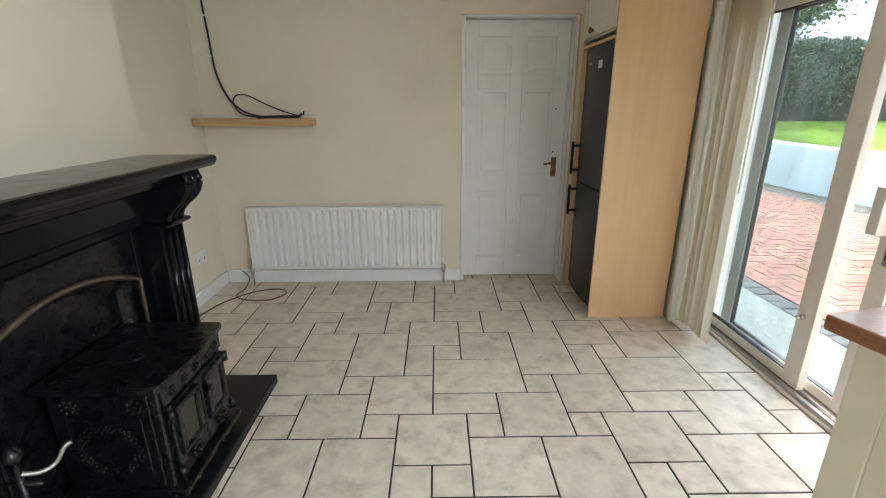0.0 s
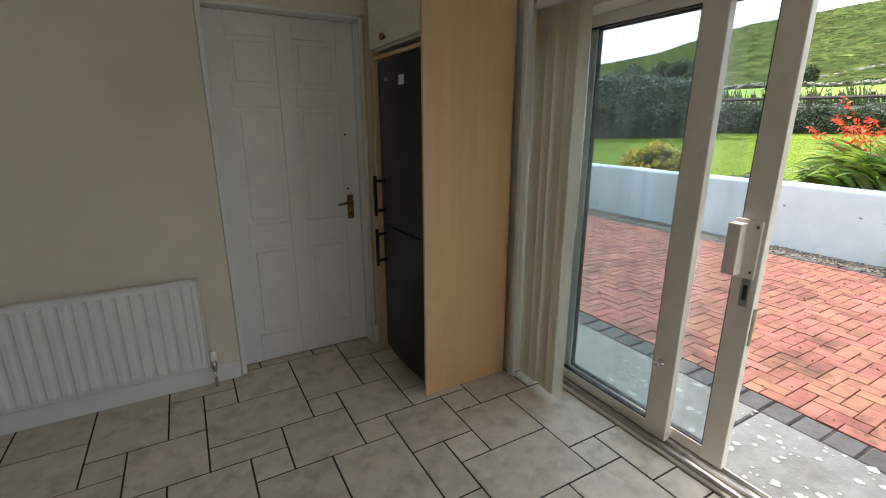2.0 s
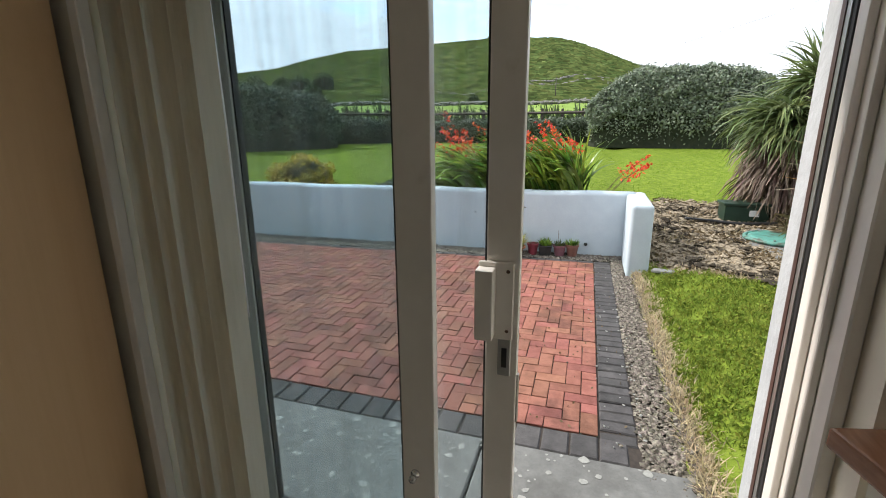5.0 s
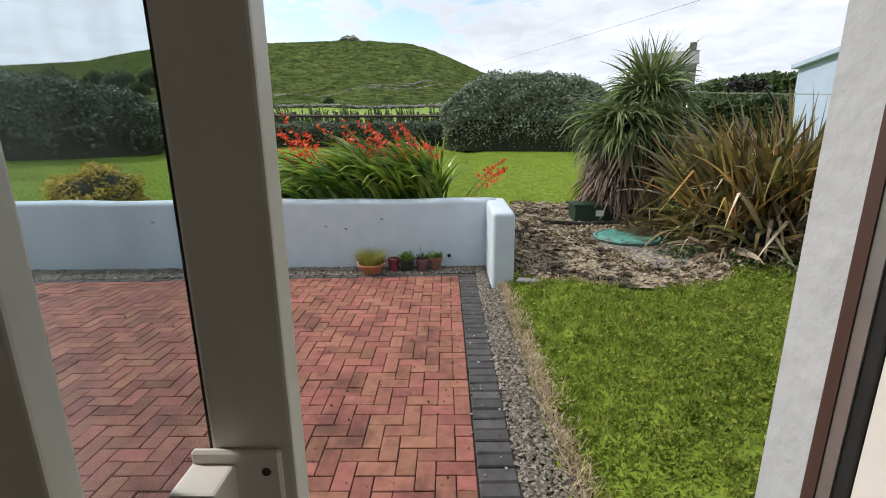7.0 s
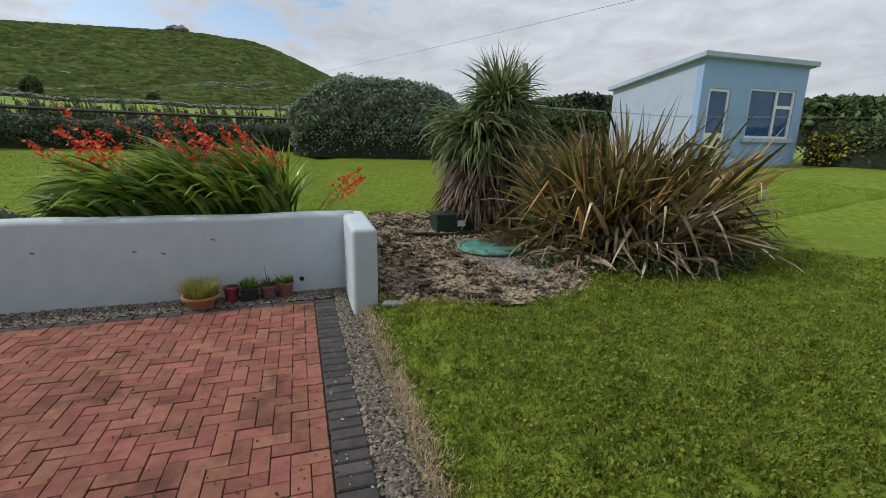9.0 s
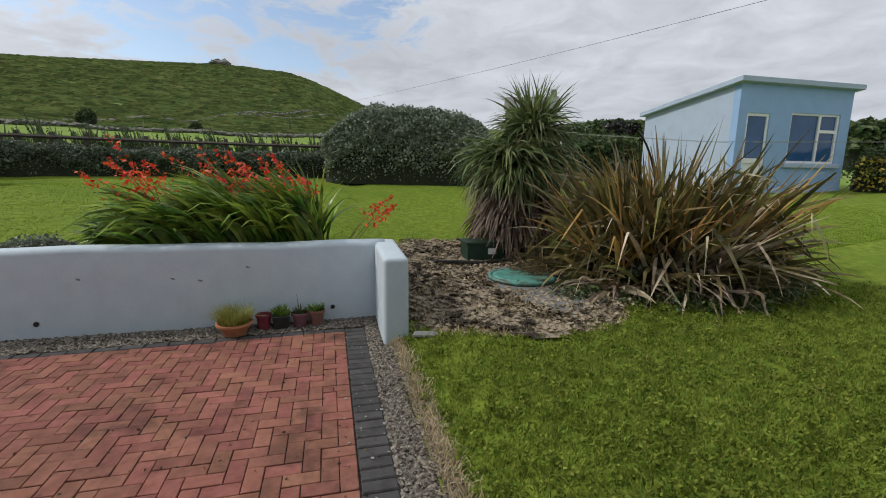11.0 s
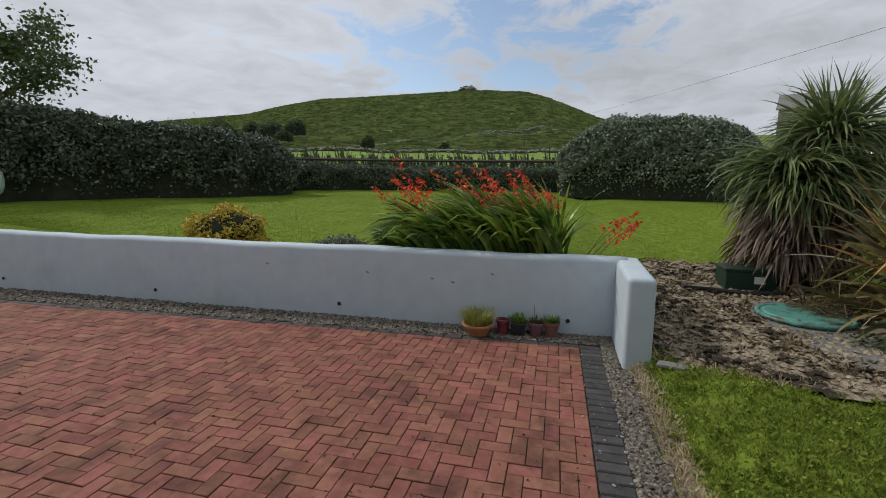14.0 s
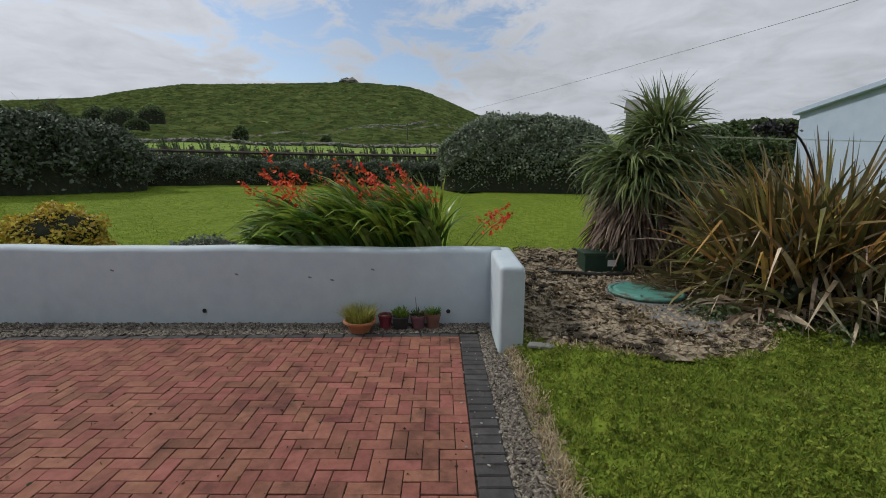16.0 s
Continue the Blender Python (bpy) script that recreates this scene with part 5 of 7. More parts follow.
# ---- base unit and worktop beside the sliding door ----
def build_base_unit():
    e = thing("base_cabinet", "cream painted base cabinet with recessed panel door", "cabinet", (1.25, 0.4, 0))
    swing = pose(0.905, 0.98, 0, 0, 0, 14) @ pose(-0.905, -1.015, 0)

    def P(name, ext, m, bevel=0.0):
        ob = box(name, ext, m, e, bevel)
        ob.matrix_world = swing
        return ob

    P("carcass", (0.975, 1.50, 0.34, 0.965, 0.10, 0.878), M_CABINET)
    P("plinth", (1.02, 1.49, 0.36, 0.92, 0.0015, 0.10), M_CABINET)
    d = P("end_door", (0.955, 0.974, 0.36, 0.962, 0.115, 0.872), M_CABINET, 0.003)
    for ext in ((0.36, 0.44, 0.115, 0.872), (0.882, 0.962, 0.115, 0.872), (0.44, 0.882, 0.115, 0.20), (0.44, 0.882, 0.79, 0.872)):
        box("door_frame", (0.946, 0.9555, *ext), M_CABINET, d, 0.003)


build_base_unit()
tagged(box("worktop", (0.905, 1.54, 0.30, 1.015, 0.88, 0.918), M_WORKTOP, bevel=0.006, seg=2), "brown wood-effect worktop on the base cabinet", "worktop").matrix_world = pose(0.905, 0.98, 0, 0, 0, 14) @ pose(-0.905, -1.015, 0)


# ---- garden ----
EYE_XY = (2.05, 1.55)


def polar(az, d):
    return (EYE_XY[0] + d * math.cos(radians(az)), EYE_XY[1] + d * math.sin(radians(az)))


def soil_sheet(name, label, x0, x1, y0, y1, inside, lift, step=0.07):
    """A thin ragged skin of soil that follows the ground."""
    xs, ys = np.arange(x0, x1, step), np.arange(y0, y1, step)
    bm = bmesh.new()
    rng = random.Random(6)
    grid = {}
    for i, x in enumerate(xs):
        for j, y in enumerate(ys):
            k = inside(x, y) + 0.35 * noise.noise(Vector((x * 1.7, y * 1.7, 0))) + 0.15 * noise.noise(Vector((x * 6, y * 6, 3)))
            if k > 0:
                z = lay1(x, y) + 0.012 * math.sin(x * 3.1 + math.sin(y * 2.3)) * math.sin(y * 2.7 + x) + lift * min(1, k * 6) + 0.02 * noise.noise(Vector((x * 5, y * 5, 1))) * min(1, k * 4)
                grid[(i, j)] = bm.verts.new((x + rng.uniform(-0.02, 0.02), y + rng.uniform(-0.02, 0.02), z))
    for (i, j), v in list(grid.items()):
        c = [grid.get((i + a, j + b)) for a, b in ((0, 0), (1, 0), (1, 1), (0, 1))]
        if all(c):
            bm.faces.new(c)
    bmesh.ops.delete(bm, geom=[v for v in bm.verts if not v.link_faces], context="VERTS")
    return tagged(part(name, bm, M_SOIL, smooth=True), label, "soil", kind="structure")


def patch_inside(x, y):
    a = 1 - ((x - 7.6) / 2.15) ** 2 - ((y + 0.45) / 1.55) ** 2
    return min(a * 1.2, 0.5)


soil_sheet("ground_patch", "bare brown soil with dead grass round the drain cover", 5.4, 10.2, -2.6, 1.2, patch_inside, 0.03)
soil_sheet("ground_verge", "dry brown soil at the edge of the lawn", 2.2, 6.7, 0.55, 0.985, lambda x, y: (y - 0.84) * 4, 0.012, 0.04)


def grass(name, label, rng, xy, h0, h1, w, material, lean=0.5):
    n = len(xy)
    z = lay(xy[:, 0], xy[:, 1]) + 0.005
    base = np.concatenate([xy, z[:, None]], axis=1)
    p = arcs(rng, base, rng.random(n) * 6.283, h0 + (h1 - h0) * rng.random(n), np.full(n, 1.35) - rng.random(n) * lean, 0.3 + rng.random(n) * 1.0, 3)
    return tagged(strips(name, p, taper(n, 3, w, rng, 0.1), material), label, "grass", kind="stuff")


def build_grass():
    rng = np.random.default_rng(12)
    n = 150000
    r = 1.2 + 6.3 * rng.random(n) ** 0.8
    a = np.radians(-85 + 90 * rng.random(n))
    xy = np.stack([2.0 + r * np.cos(a), 1.5 + r * np.sin(a)], axis=1)
    edge = 0.90 + 0.06 * np.sin(xy[:, 0] * 4.1) * np.sin(xy[:, 0] * 1.7)
    keep = (xy[:, 1] < edge) & (xy[:, 0] > 2.05)
    keep &= ~np.array([patch_inside(x, y) > 0.02 for x, y in xy])
    clump = np.array([noise.noise(Vector((x * 5.5, y * 5.5, 4))) + 0.6 * noise.noise(Vector((x * 14, y * 14, 9))) for x, y in xy])
    keep &= clump > -0.6
    tall = keep & (clump > 0.12)
    low = keep & ~tall
    grass("lawn_grass", "short bright green lawn grass", rng, xy[low], 0.018, 0.042, 0.008, M_BLADE)
    grass("lawn_tufts", "longer tufts standing in the green lawn", rng, xy[tall], 0.030, 0.060, 0.008, M_BLADE, 0.8)
    # broad weeds and clover in the lawn
    n = 2600
    mid = xy[keep][rng.integers(0, keep.sum(), n)]
    per = 11
    rad = (0.02 + 0.05 * rng.random((n, 1))) * np.sqrt(rng.random((n, per)))
    ang = 6.283 * rng.random((n, per))
    sel = np.stack([mid[:, :1] + rad * np.cos(ang), mid[:, 1:] + rad * np.sin(ang)], axis=2).reshape(-1, 2)
    c = np.concatenate([sel, (lay(sel[:, 0], sel[:, 1]) + 0.03 + 0.025 * rng.random(len(sel)))[:, None]], axis=1)
    tagged(raw("clover", leaf_cloud(rng, c, 0.024, 1.4).reshape(-1, 3), 4, M_BLADE), "clumps of small clover leaves in the lawn", "weeds", kind="stuff")
    # upper lawn behind the wall
    n = 115000
    xy = np.stack([7.25 + 9 * rng.random(n) ** 1.6, -9.0 + 21 * rng.random(n)], axis=1)
    keep = ~np.array([patch_inside(x, y) > -0.1 for x, y in xy])
    grass("upper_lawn_grass", "short green lawn grass behind the wall", rng, xy[keep], 0.010, 0.022, 0.012, M_BLADE_UPPER, 0.9)
    # dead grass on the bare soil and along the verge
    n = 46000
    xy = np.stack([5.5 + 4.6 * rng.random(n), -2.5 + 3.6 * rng.random(n)], axis=1)
    clump = np.array([noise.noise(Vector((x * 2.2, y * 2.2, 7))) for x, y in xy])
    keep = np.array([patch_inside(x, y) > -0.05 for x, y in xy]) & (clump > -0.18) & ~((xy[:, 0] > 6.12) & (xy[:, 0] < 7.25) & (xy[:, 1] > 0.75))
    grass("dead_grass", "pale dead grass lying on the soil", rng, xy[keep], 0.025, 0.09, 0.009, M_DRY, 1.3)
    n = 6500
    xy = np.stack([2.2 + 4.2 * rng.random(n), 0.935 + 0.05 * rng.normal(size=n)], axis=1)
    xy = xy[~((xy[:, 0] > 6.1) & (xy[:, 1] > 0.78))]
    grass("verge_dry_grass", "yellowed grass fringe along the gravel", rng, xy[xy[:, 1] < 0.985], 0.03, 0.09, 0.006, M_DRY, 1.0)
    # low green weeds at the foot of the flax bush
    n = 3200
    a = np.radians(100 + 170 * rng.random(n))
    rr = 0.85 + 0.45 * rng.random(n)
    sel = np.stack([6.95 + rr * np.cos(a) * 1.05, -2.75 + rr * np.sin(a) * 1.5], axis=1)
    sel = sel[np.array([noise.noise(Vector((x * 3, y * 3, 5))) > -0.05 for x, y in sel])]
    c = np.concatenate([sel, (lay(sel[:, 0], sel[:, 1]) + 0.03 + 0.14 * rng.random(len(sel)) ** 2)[:, None]], axis=1)
    tagged(raw("ground_weeds", leaf_cloud(rng, c, 0.05, 1.5).reshape(-1, 3), 4, M_SHRUB), "low dark green weeds at the flax bush's foot", "weeds", kind="stuff")
    # crumbled clods of dry soil
    n = 5000
    xy = np.stack([5.5 + 4.3 * rng.random(n), -2.3 + 3.3 * rng.random(n)], axis=1)
    xy = xy[np.array([patch_inside(x, y) > 0.05 for x, y in xy]) & ~((xy[:, 0] > 6.1) & (xy[:, 0] < 7.3) & (xy[:, 1] > 0.7)) & (np.hypot(xy[:, 0] - 7.35, xy[:, 1] + 0.88) > 0.5)]
    tagged(raw("soil_clods", stones(rng, xy, lay(xy[:, 0], xy[:, 1]) + 0.045, 0.012, 0.05), 3, M_SOIL), "crumbled dry soil clods round the drain cover", "soil", kind="stuff")
    # dark leaf litter
    n = 6500
    xy = np.stack([5.6 + 4.2 * rng.random(n), -2.3 + 3.2 * rng.random(n)], axis=1)
    clump = np.array([noise.noise(Vector((x * 1.6, y * 1.6, 2))) for x, y in xy])
    xy = xy[np.array([patch_inside(x, y) > 0.0 for x, y in xy]) & (clump > 0.02)]
    c = np.concatenate([xy, (lay(xy[:, 0], xy[:, 1]) + 0.05 + 0.02 * rng.random(len(xy)))[:, None]], axis=1)
    tagged(raw("leaf_litter", leaf_cloud(rng, c, 0.05, 2.2).reshape(-1, 3), 4, M_STALK), "dark brown leaf litter on the soil", "litter", kind="stuff")


build_grass()


# ---- hedges and shrubs ----
def hedge(name, label, rng, spine, half, top, count, leaf, material, shag=0.12, category="hedge"):
    """A clipped shrub belt along spine points (x, y): near-black core as painted inner shade, and a skin of leaves."""
    e = thing(name, label, category)
    pts = np.array(spine, float)
    seg = np.linalg.norm(np.diff(pts, axis=0), axis=1)
    cum = np.concatenate([[0], np.cumsum(seg)])
    L = cum[-1]

    def along(s):
        return np.stack([np.interp(s, cum, pts[:, 0]), np.interp(s, cum, pts[:, 1])], axis=-1)

    def size(s):
        """Half width, height and end rounding at s."""
        end = np.clip(np.minimum(s, L - s) / (half * 1.3), 0, 1)
        rd = np.sqrt(1 - (1 - end) ** 2)
        hgt = np.interp(s / L, np.linspace(0, 1, len(top)), top)
        lump = 1 + shag * (np.sin(s * 2.3 + 1) * 0.5 + np.sin(s * 5.1) * 0.35 + np.sin(s * 0.9 + 2) * 0.6)
        return half * (0.35 + 0.65 * rd) * lump, hgt * (0.6 + 0.4 * rd) * (0.9 + 0.1 * lump)

    def surf(s, th, k):
        hw, hh = size(s)
        c = along(s)
        t = along(np.minimum(s + 0.05, L)) - along(np.maximum(s - 0.05, 0))
        t /= np.linalg.norm(t, axis=-1, keepdims=True) + 1e-9
        nrm = np.stack([-t[..., 1], t[..., 0]], axis=-1)
        ct, st = np.cos(th), np.sin(th)
        px = np.sign(ct) * np.abs(ct) ** 0.55 * hw * k
        pz = np.abs(st) ** 0.6 * hh * k
        g = lay(c[..., 0], c[..., 1])
        out = np.empty(s.shape + (3,))
        out[..., :2] = c + nrm * px[..., None]
        out[..., 2] = g - 0.05 + pz
        return out

    # solid core whose near-black colour paints the shade inside the hedge
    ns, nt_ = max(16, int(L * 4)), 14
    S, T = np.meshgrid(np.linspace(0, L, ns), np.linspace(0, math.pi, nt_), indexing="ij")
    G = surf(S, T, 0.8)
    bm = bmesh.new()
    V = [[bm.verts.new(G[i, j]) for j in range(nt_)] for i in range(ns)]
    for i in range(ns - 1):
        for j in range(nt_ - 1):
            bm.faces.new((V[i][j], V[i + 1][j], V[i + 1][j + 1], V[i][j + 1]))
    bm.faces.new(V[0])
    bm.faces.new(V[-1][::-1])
    part("inner_shade_core", bm, M_HEDGE_CORE, e)
    s = rng.random(count) * L
    th = np.arccos(1 - 2 * rng.random(count))
    k = 0.80 + 0.24 * rng.random(count) ** 0.7
    P = surf(s, th, k)
    clump = 0.07 * np.sin(P[:, 0] * 7.1 + P[:, 2] * 5) + 0.07 * np.sin(P[:, 1] * 6.3 + P[:, 2] * 8)
    P += rng.normal(size=P.shape) * 0.05 + clump[:, None] * np.array([0.5, 0.5, 0.6])
    raw("leaves", leaf_cloud(rng, P, leaf, 1.9).reshape(-1, 3), 4, material, e, "stuff")
    return e


def build_hedges():
    rng = np.random.default_rng(21)
    hedge("hedge", "tall grey-green clipped evergreen hedge at the lawn's edge", rng, [polar(66, 13.6), polar(58, 14.2), polar(50, 14.6), polar(42, 14.9), polar(33.5, 16.2)], 1.15, (2.15, 2.05, 1.9, 1.8, 1.6), 120000, 0.10, M_HEDGE_DARK, 0.2)
    hedge("hedge", "rounded dense grey-green evergreen hedge behind the lawn", rng, [polar(0.0, 15.8), polar(-6, 15.6), polar(-12, 15.4), polar(-20, 15.2)], 1.15, (1.95, 2.4, 2.3, 2.15), 100000, 0.09, M_HEDGE, 0.07)
    hedge("hedge", "low dark mixed hedge below the field fence", rng, [polar(34, 17.0), polar(24, 17.2), polar(12, 17.2), polar(-2, 17.0)], 0.55, (0.95, 0.78, 0.78, 0.85), 50000, 0.08, M_HEDGE_DARK, 0.22)
    hedge("hedge", "dark green hedge beside the blue shed", rng, [polar(-21, 17.5), polar(-30, 18.5), polar(-37, 19.5)], 0.9, (1.7, 1.6, 1.7), 9000, 0.14, M_SHRUB)
    hedge("far_trees", "dark distant trees on the skyline", rng, [polar(-27, 58), polar(-33, 62), polar(-40, 66), polar(-48, 72)], 3.0, (3.6, 4.4, 4.0, 3.6), 12000, 0.6, M_SHRUB, 0.25, "trees")
    hedge("far_trees", "dark distant trees beyond the shed", rng, [polar(-54, 40), polar(-60, 42), polar(-68, 42)], 2.0, (3.3, 3.0, 2.6), 5000, 0.5, M_SHRUB, 0.25, "trees")
    hedge("gorse_bush", "gorse bush with yellow flowers beside the shed", rng, [polar(-56.2, 17.5), polar(-60, 17.0), polar(-66, 16.5)], 0.7, (1.2, 1.15, 1.1), 6000, 0.1, M_SHRUB, 0.2, "bush")
    p = np.array([(*polar(-56 - 9 * rng.random(), 16.4 + 0.5 * rng.random()), 1.05 + 0.9 * rng.random()) for _ in range(700)])
    tagged(raw("gorse_flowers", leaf_cloud(rng, p, 0.09, 1.2).reshape(-1, 3), 4, M_YELLOW), "yellow gorse flowers on the bush", "flowers", kind="stuff")
    # shrubs out on the hill
    for az, d, r, h in ((40.0, 55, 2.6, 4.2), (36.6, 124, 3.0, 4.4), (34.6, 118, 4.4, 4.6), (31.8, 126, 3.8, 5.0), (23.4, 92, 1.9, 3.2), (38.0, 112, 3.0, 3.6), (33.2, 108, 3.0, 2.8), (14.0, 88, 1.3, 1.8)):
        c = polar(az, d)
        u = (-math.sin(radians(az)), math.cos(radians(az)))
        hedge("hill_shrub", "dark round shrub on the grassy hillside", rng, [(c[0] - u[0] * r * 0.7, c[1] - u[1] * r * 0.7), c, (c[0] + u[0] * r * 0.7, c[1] + u[1] * r * 0.7)], r * 0.7, (h * 0.85, h, h * 0.8), 1300, 0.35, M_SHRUB, 0.2, "shrub")["group"] = "shrubs on the hill"
    # bare twigs over the hillside bush
    c = polar(40.2, 50)
    g = lay1(*c)
    e = thing("bare_bush", "leafless twiggy bush standing above the hedge", "bush")
    for k in range(26):
        a, l = rng.uniform(0, 6.28), rng.uniform(1.6, 3.2)
        sp = rng.uniform(0.1, 0.8)
        p0 = (c[0] + rng.uniform(-1.2, 1.2), c[1] + rng.uniform(-1.2, 1.2), g + 1.2)
        part("twig", tube(curve_points([p0, (p0[0] + math.cos(a) * sp * l * 0.4, p0[1] + math.sin(a) * sp * l * 0.4, p0[2] + l * 0.6), (p0[0] + math.cos(a) * sp * l, p0[1] + math.sin(a) * sp * l, p0[2] + l)], 6), [0.03 - 0.0035 * q for q in range(7)], 4), M_BARK, e)


build_hedges()


def build_weeds():
    """Tall rank weeds standing along the field fence."""
    rng = np.random.default_rng(31)
    n = 1500
    az = -3 + 37 * rng.random(n)
    d = 18.0 + 1.0 * rng.random(n)
    xy = np.stack([EYE_XY[0] + d * np.cos(np.radians(az)), EYE_XY[1] + d * np.sin(np.radians(az))], axis=1)
    base = np.concatenate([xy, (lay(xy[:, 0], xy[:, 1]) + 0.3)[:, None]], axis=1)
    h = (0.6 + 0.7 * rng.random(n)) * (0.8 + 0.14 * np.sin(az * 1.7) + 0.14 * np.sin(az * 4.7 + 1) + 0.1 * np.sin(az * 9.1))
    p = arcs(rng, base, np.radians(100 + 40 * rng.normal(size=n)), h, np.full(n, 1.5), 0.25 + 0.3 * rng.random(n), 4)
    tagged(strips("tall_weeds", p, taper(n, 4, 0.045, rng, 0.5, 0.6), M_SHRUB), "tall dark seeding weeds along the fence", "weeds", kind="stuff")
    k = rng.integers(0, n, 7000)
    t = rng.random(7000)
    tip = p[k, 1] * (1 - t[:, None]) + p[k, 3] * t[:, None] + rng.normal(size=(7000, 3)) * 0.035
    tagged(raw("weed_leaves", leaf_cloud(rng, tip, 0.075, 2.0).reshape(-1, 3), 4, M_SHRUB), "small leaves and seed heads on the weeds", "weeds", kind="stuff")


build_weeds()


def build_fence():
    e = thing("field_fence", "dark weathered timber post and rail field fence", "fence")
    a0, a1, n = 36.0, -4.0, 17
    pts = []
    for k in range(n):
        x, y = polar(a0 + (a1 - a0) * k / (n - 1), 17.8)
        z = lay1(x, y)
        pts.append((x, y, z))
        box("post", (x - 0.05, x + 0.05, y - 0.05, y + 0.05, z - 0.2, 2.36), M_FENCE, e, 0.008)
    for p, q in zip(pts, pts[1:]):
        for z in (2.21, 1.89):
            part("rail", tube([(p[0] - 0.06, p[1], z), (q[0] - 0.06, q[1], z)], 0.055, 4), M_FENCE, e)


build_fence()


def build_stone_walls():
    rng = np.random.default_rng(41)
    for label, a, b, n in (("low dry-stone wall across the foot of the hill", (38, 80), (-6, 80), 900), ("grassy stone bank slanting up the hill", (26, 96), (-5, 132), 900), ("grassy stone bank along the hillside", (12, 112), (-5, 145), 520)):
        t = np.sort(rng.random(n))
        az = a[0] + (b[0] - a[0]) * t
        d = a[1] + (b[1] - a[1]) * t + 0.25 * rng.normal(size=n) + 0.4 * np.sin(t * 9)
        xy = np.stack([EYE_XY[0] + d * np.cos(np.radians(az)), EYE_XY[1] + d * np.sin(np.radians(az))], axis=1)
        z = lay(xy[:, 0], xy[:, 1]) + 0.25 * rng.random(n)
        tagged(raw("stone_wall", stones(rng, xy, z + 0.12, 0.32, 0.62), 3, M_ROCK), label, "stone wall", kind="stuff")
    # the outcrop on the summit
    c = polar(11.6, 207)
    n = 14
    xy = np.array([c]) + rng.normal(size=(n, 2)) * 1.4
    tagged(raw("rock_outcrop", stones(rng, xy, lay(xy[:, 0], xy[:, 1]) + 0.8, 1.5, 2.6), 3, M_ROCK), "grey rock outcrop on the hill's summit", "rock")


build_stone_walls()


def build_pole(name, label, at, h, r):
    e = thing(name, label, "pole", (at[0], at[1], lay1(*at) - 0.3))
    part("shaft", tube([(0, 0, 0), (0, 0, h * 0.5), (0, 0, h)], [r, r * 0.9, r * 0.75], 8), M_FENCE, e, smooth=True)
    part("cross_arm", boxm(-0.5, 0.5, -0.05, 0.05, h - 0.5, h - 0.4, 0.01), M_FENCE, e)


def build_far_house():
    """A two-storey house far beyond the hedge; its ridge runs across the view."""
    az, d = -24.6, 70.0
    c = polar(az, d)
    g = lay1(*c)
    e = thing("far_house", "distant grey house with a slate gable roof", "house", (c[0], c[1], g - 0.3), az)
    hw, dep, eave, ridge = 3.6, 3.0, 10.3 - g, 12.2 - g
    part("wall", boxm(-dep, dep, -hw, hw, 0, eave), M_ROCK, e)
    bm = bmesh.new()
    o = 0.25
    low, up = [], []
    for y in (-hw - o, hw + o):
        low.append([bm.verts.new((x, y, z)) for x, z in ((-dep - o, eave - 0.1), (0, ridge), (dep + o, eave - 0.1))])
        up.append([bm.verts.new((x, y, z + 0.18)) for x, z in ((-dep - o, eave - 0.1), (0, ridge), (dep + o, eave - 0.1))])
    for k in (0, 1):
        bm.faces.new((up[0][k], up[1][k], up[1][k + 1], up[0][k + 1]))
        bm.faces.new((low[0][k], low[0][k + 1], low[1][k + 1], low[1][k]))
    for q in (0, 1):
        for k in (0, 1):
            bm.faces.new((low[q][k], low[q][k + 1], up[q][k + 1], up[q][k]))
    for k in (0, 2):
        bm.faces.new((low[0][k], low[1][k], up[1][k], up[0][k]))
    bmesh.ops.recalc_face_normals(bm, faces=bm.faces)
    roof = part("roof", bm, M_BOARD, e)
    part("chimney", boxm(-0.35, 0.35, -hw + 0.1, -hw + 0.9, ridge - 0.6, ridge + 1.1, 0.04), M_ROCK, roof)
    bm = bmesh.new()
    for y in (-hw + 0.01, hw - 0.01):
        bm.faces.new([bm.verts.new(p) for p in ((-dep, y, eave), (dep, y, eave), (0, y, ridge - 0.02))])
    bmesh.ops.solidify(bm, geom=list(bm.faces), thickness=0.2)
    part("gable", bm, M_ROCK, e)


build_far_house()
build_pole("utility_pole", "thin timber utility pole on the far pasture", polar(4.2, 95), 4.2, 0.11)


def build_wire():
    a = Vector((*polar(-5.0, 62), 1.45 + 62 * math.tan(radians(8.35))))
    b = Vector((*polar(-44.5, 27), 1.45 + 27 * math.tan(radians(16.95))))
    far = a + (a - b) * 0.1
    end = b + (b - a) * 0.9
    pts = []
    for k in range(41):
        p = far.lerp(end, k / 40)
        p.z -= 0.5 * math.sin(math.pi * k / 40)
        pts.append(p)
    tagged(part("overhead_wire", tube(pts, 0.011, 5), M_CABLE), "single overhead wire crossing the sky", "wire")


build_wire()


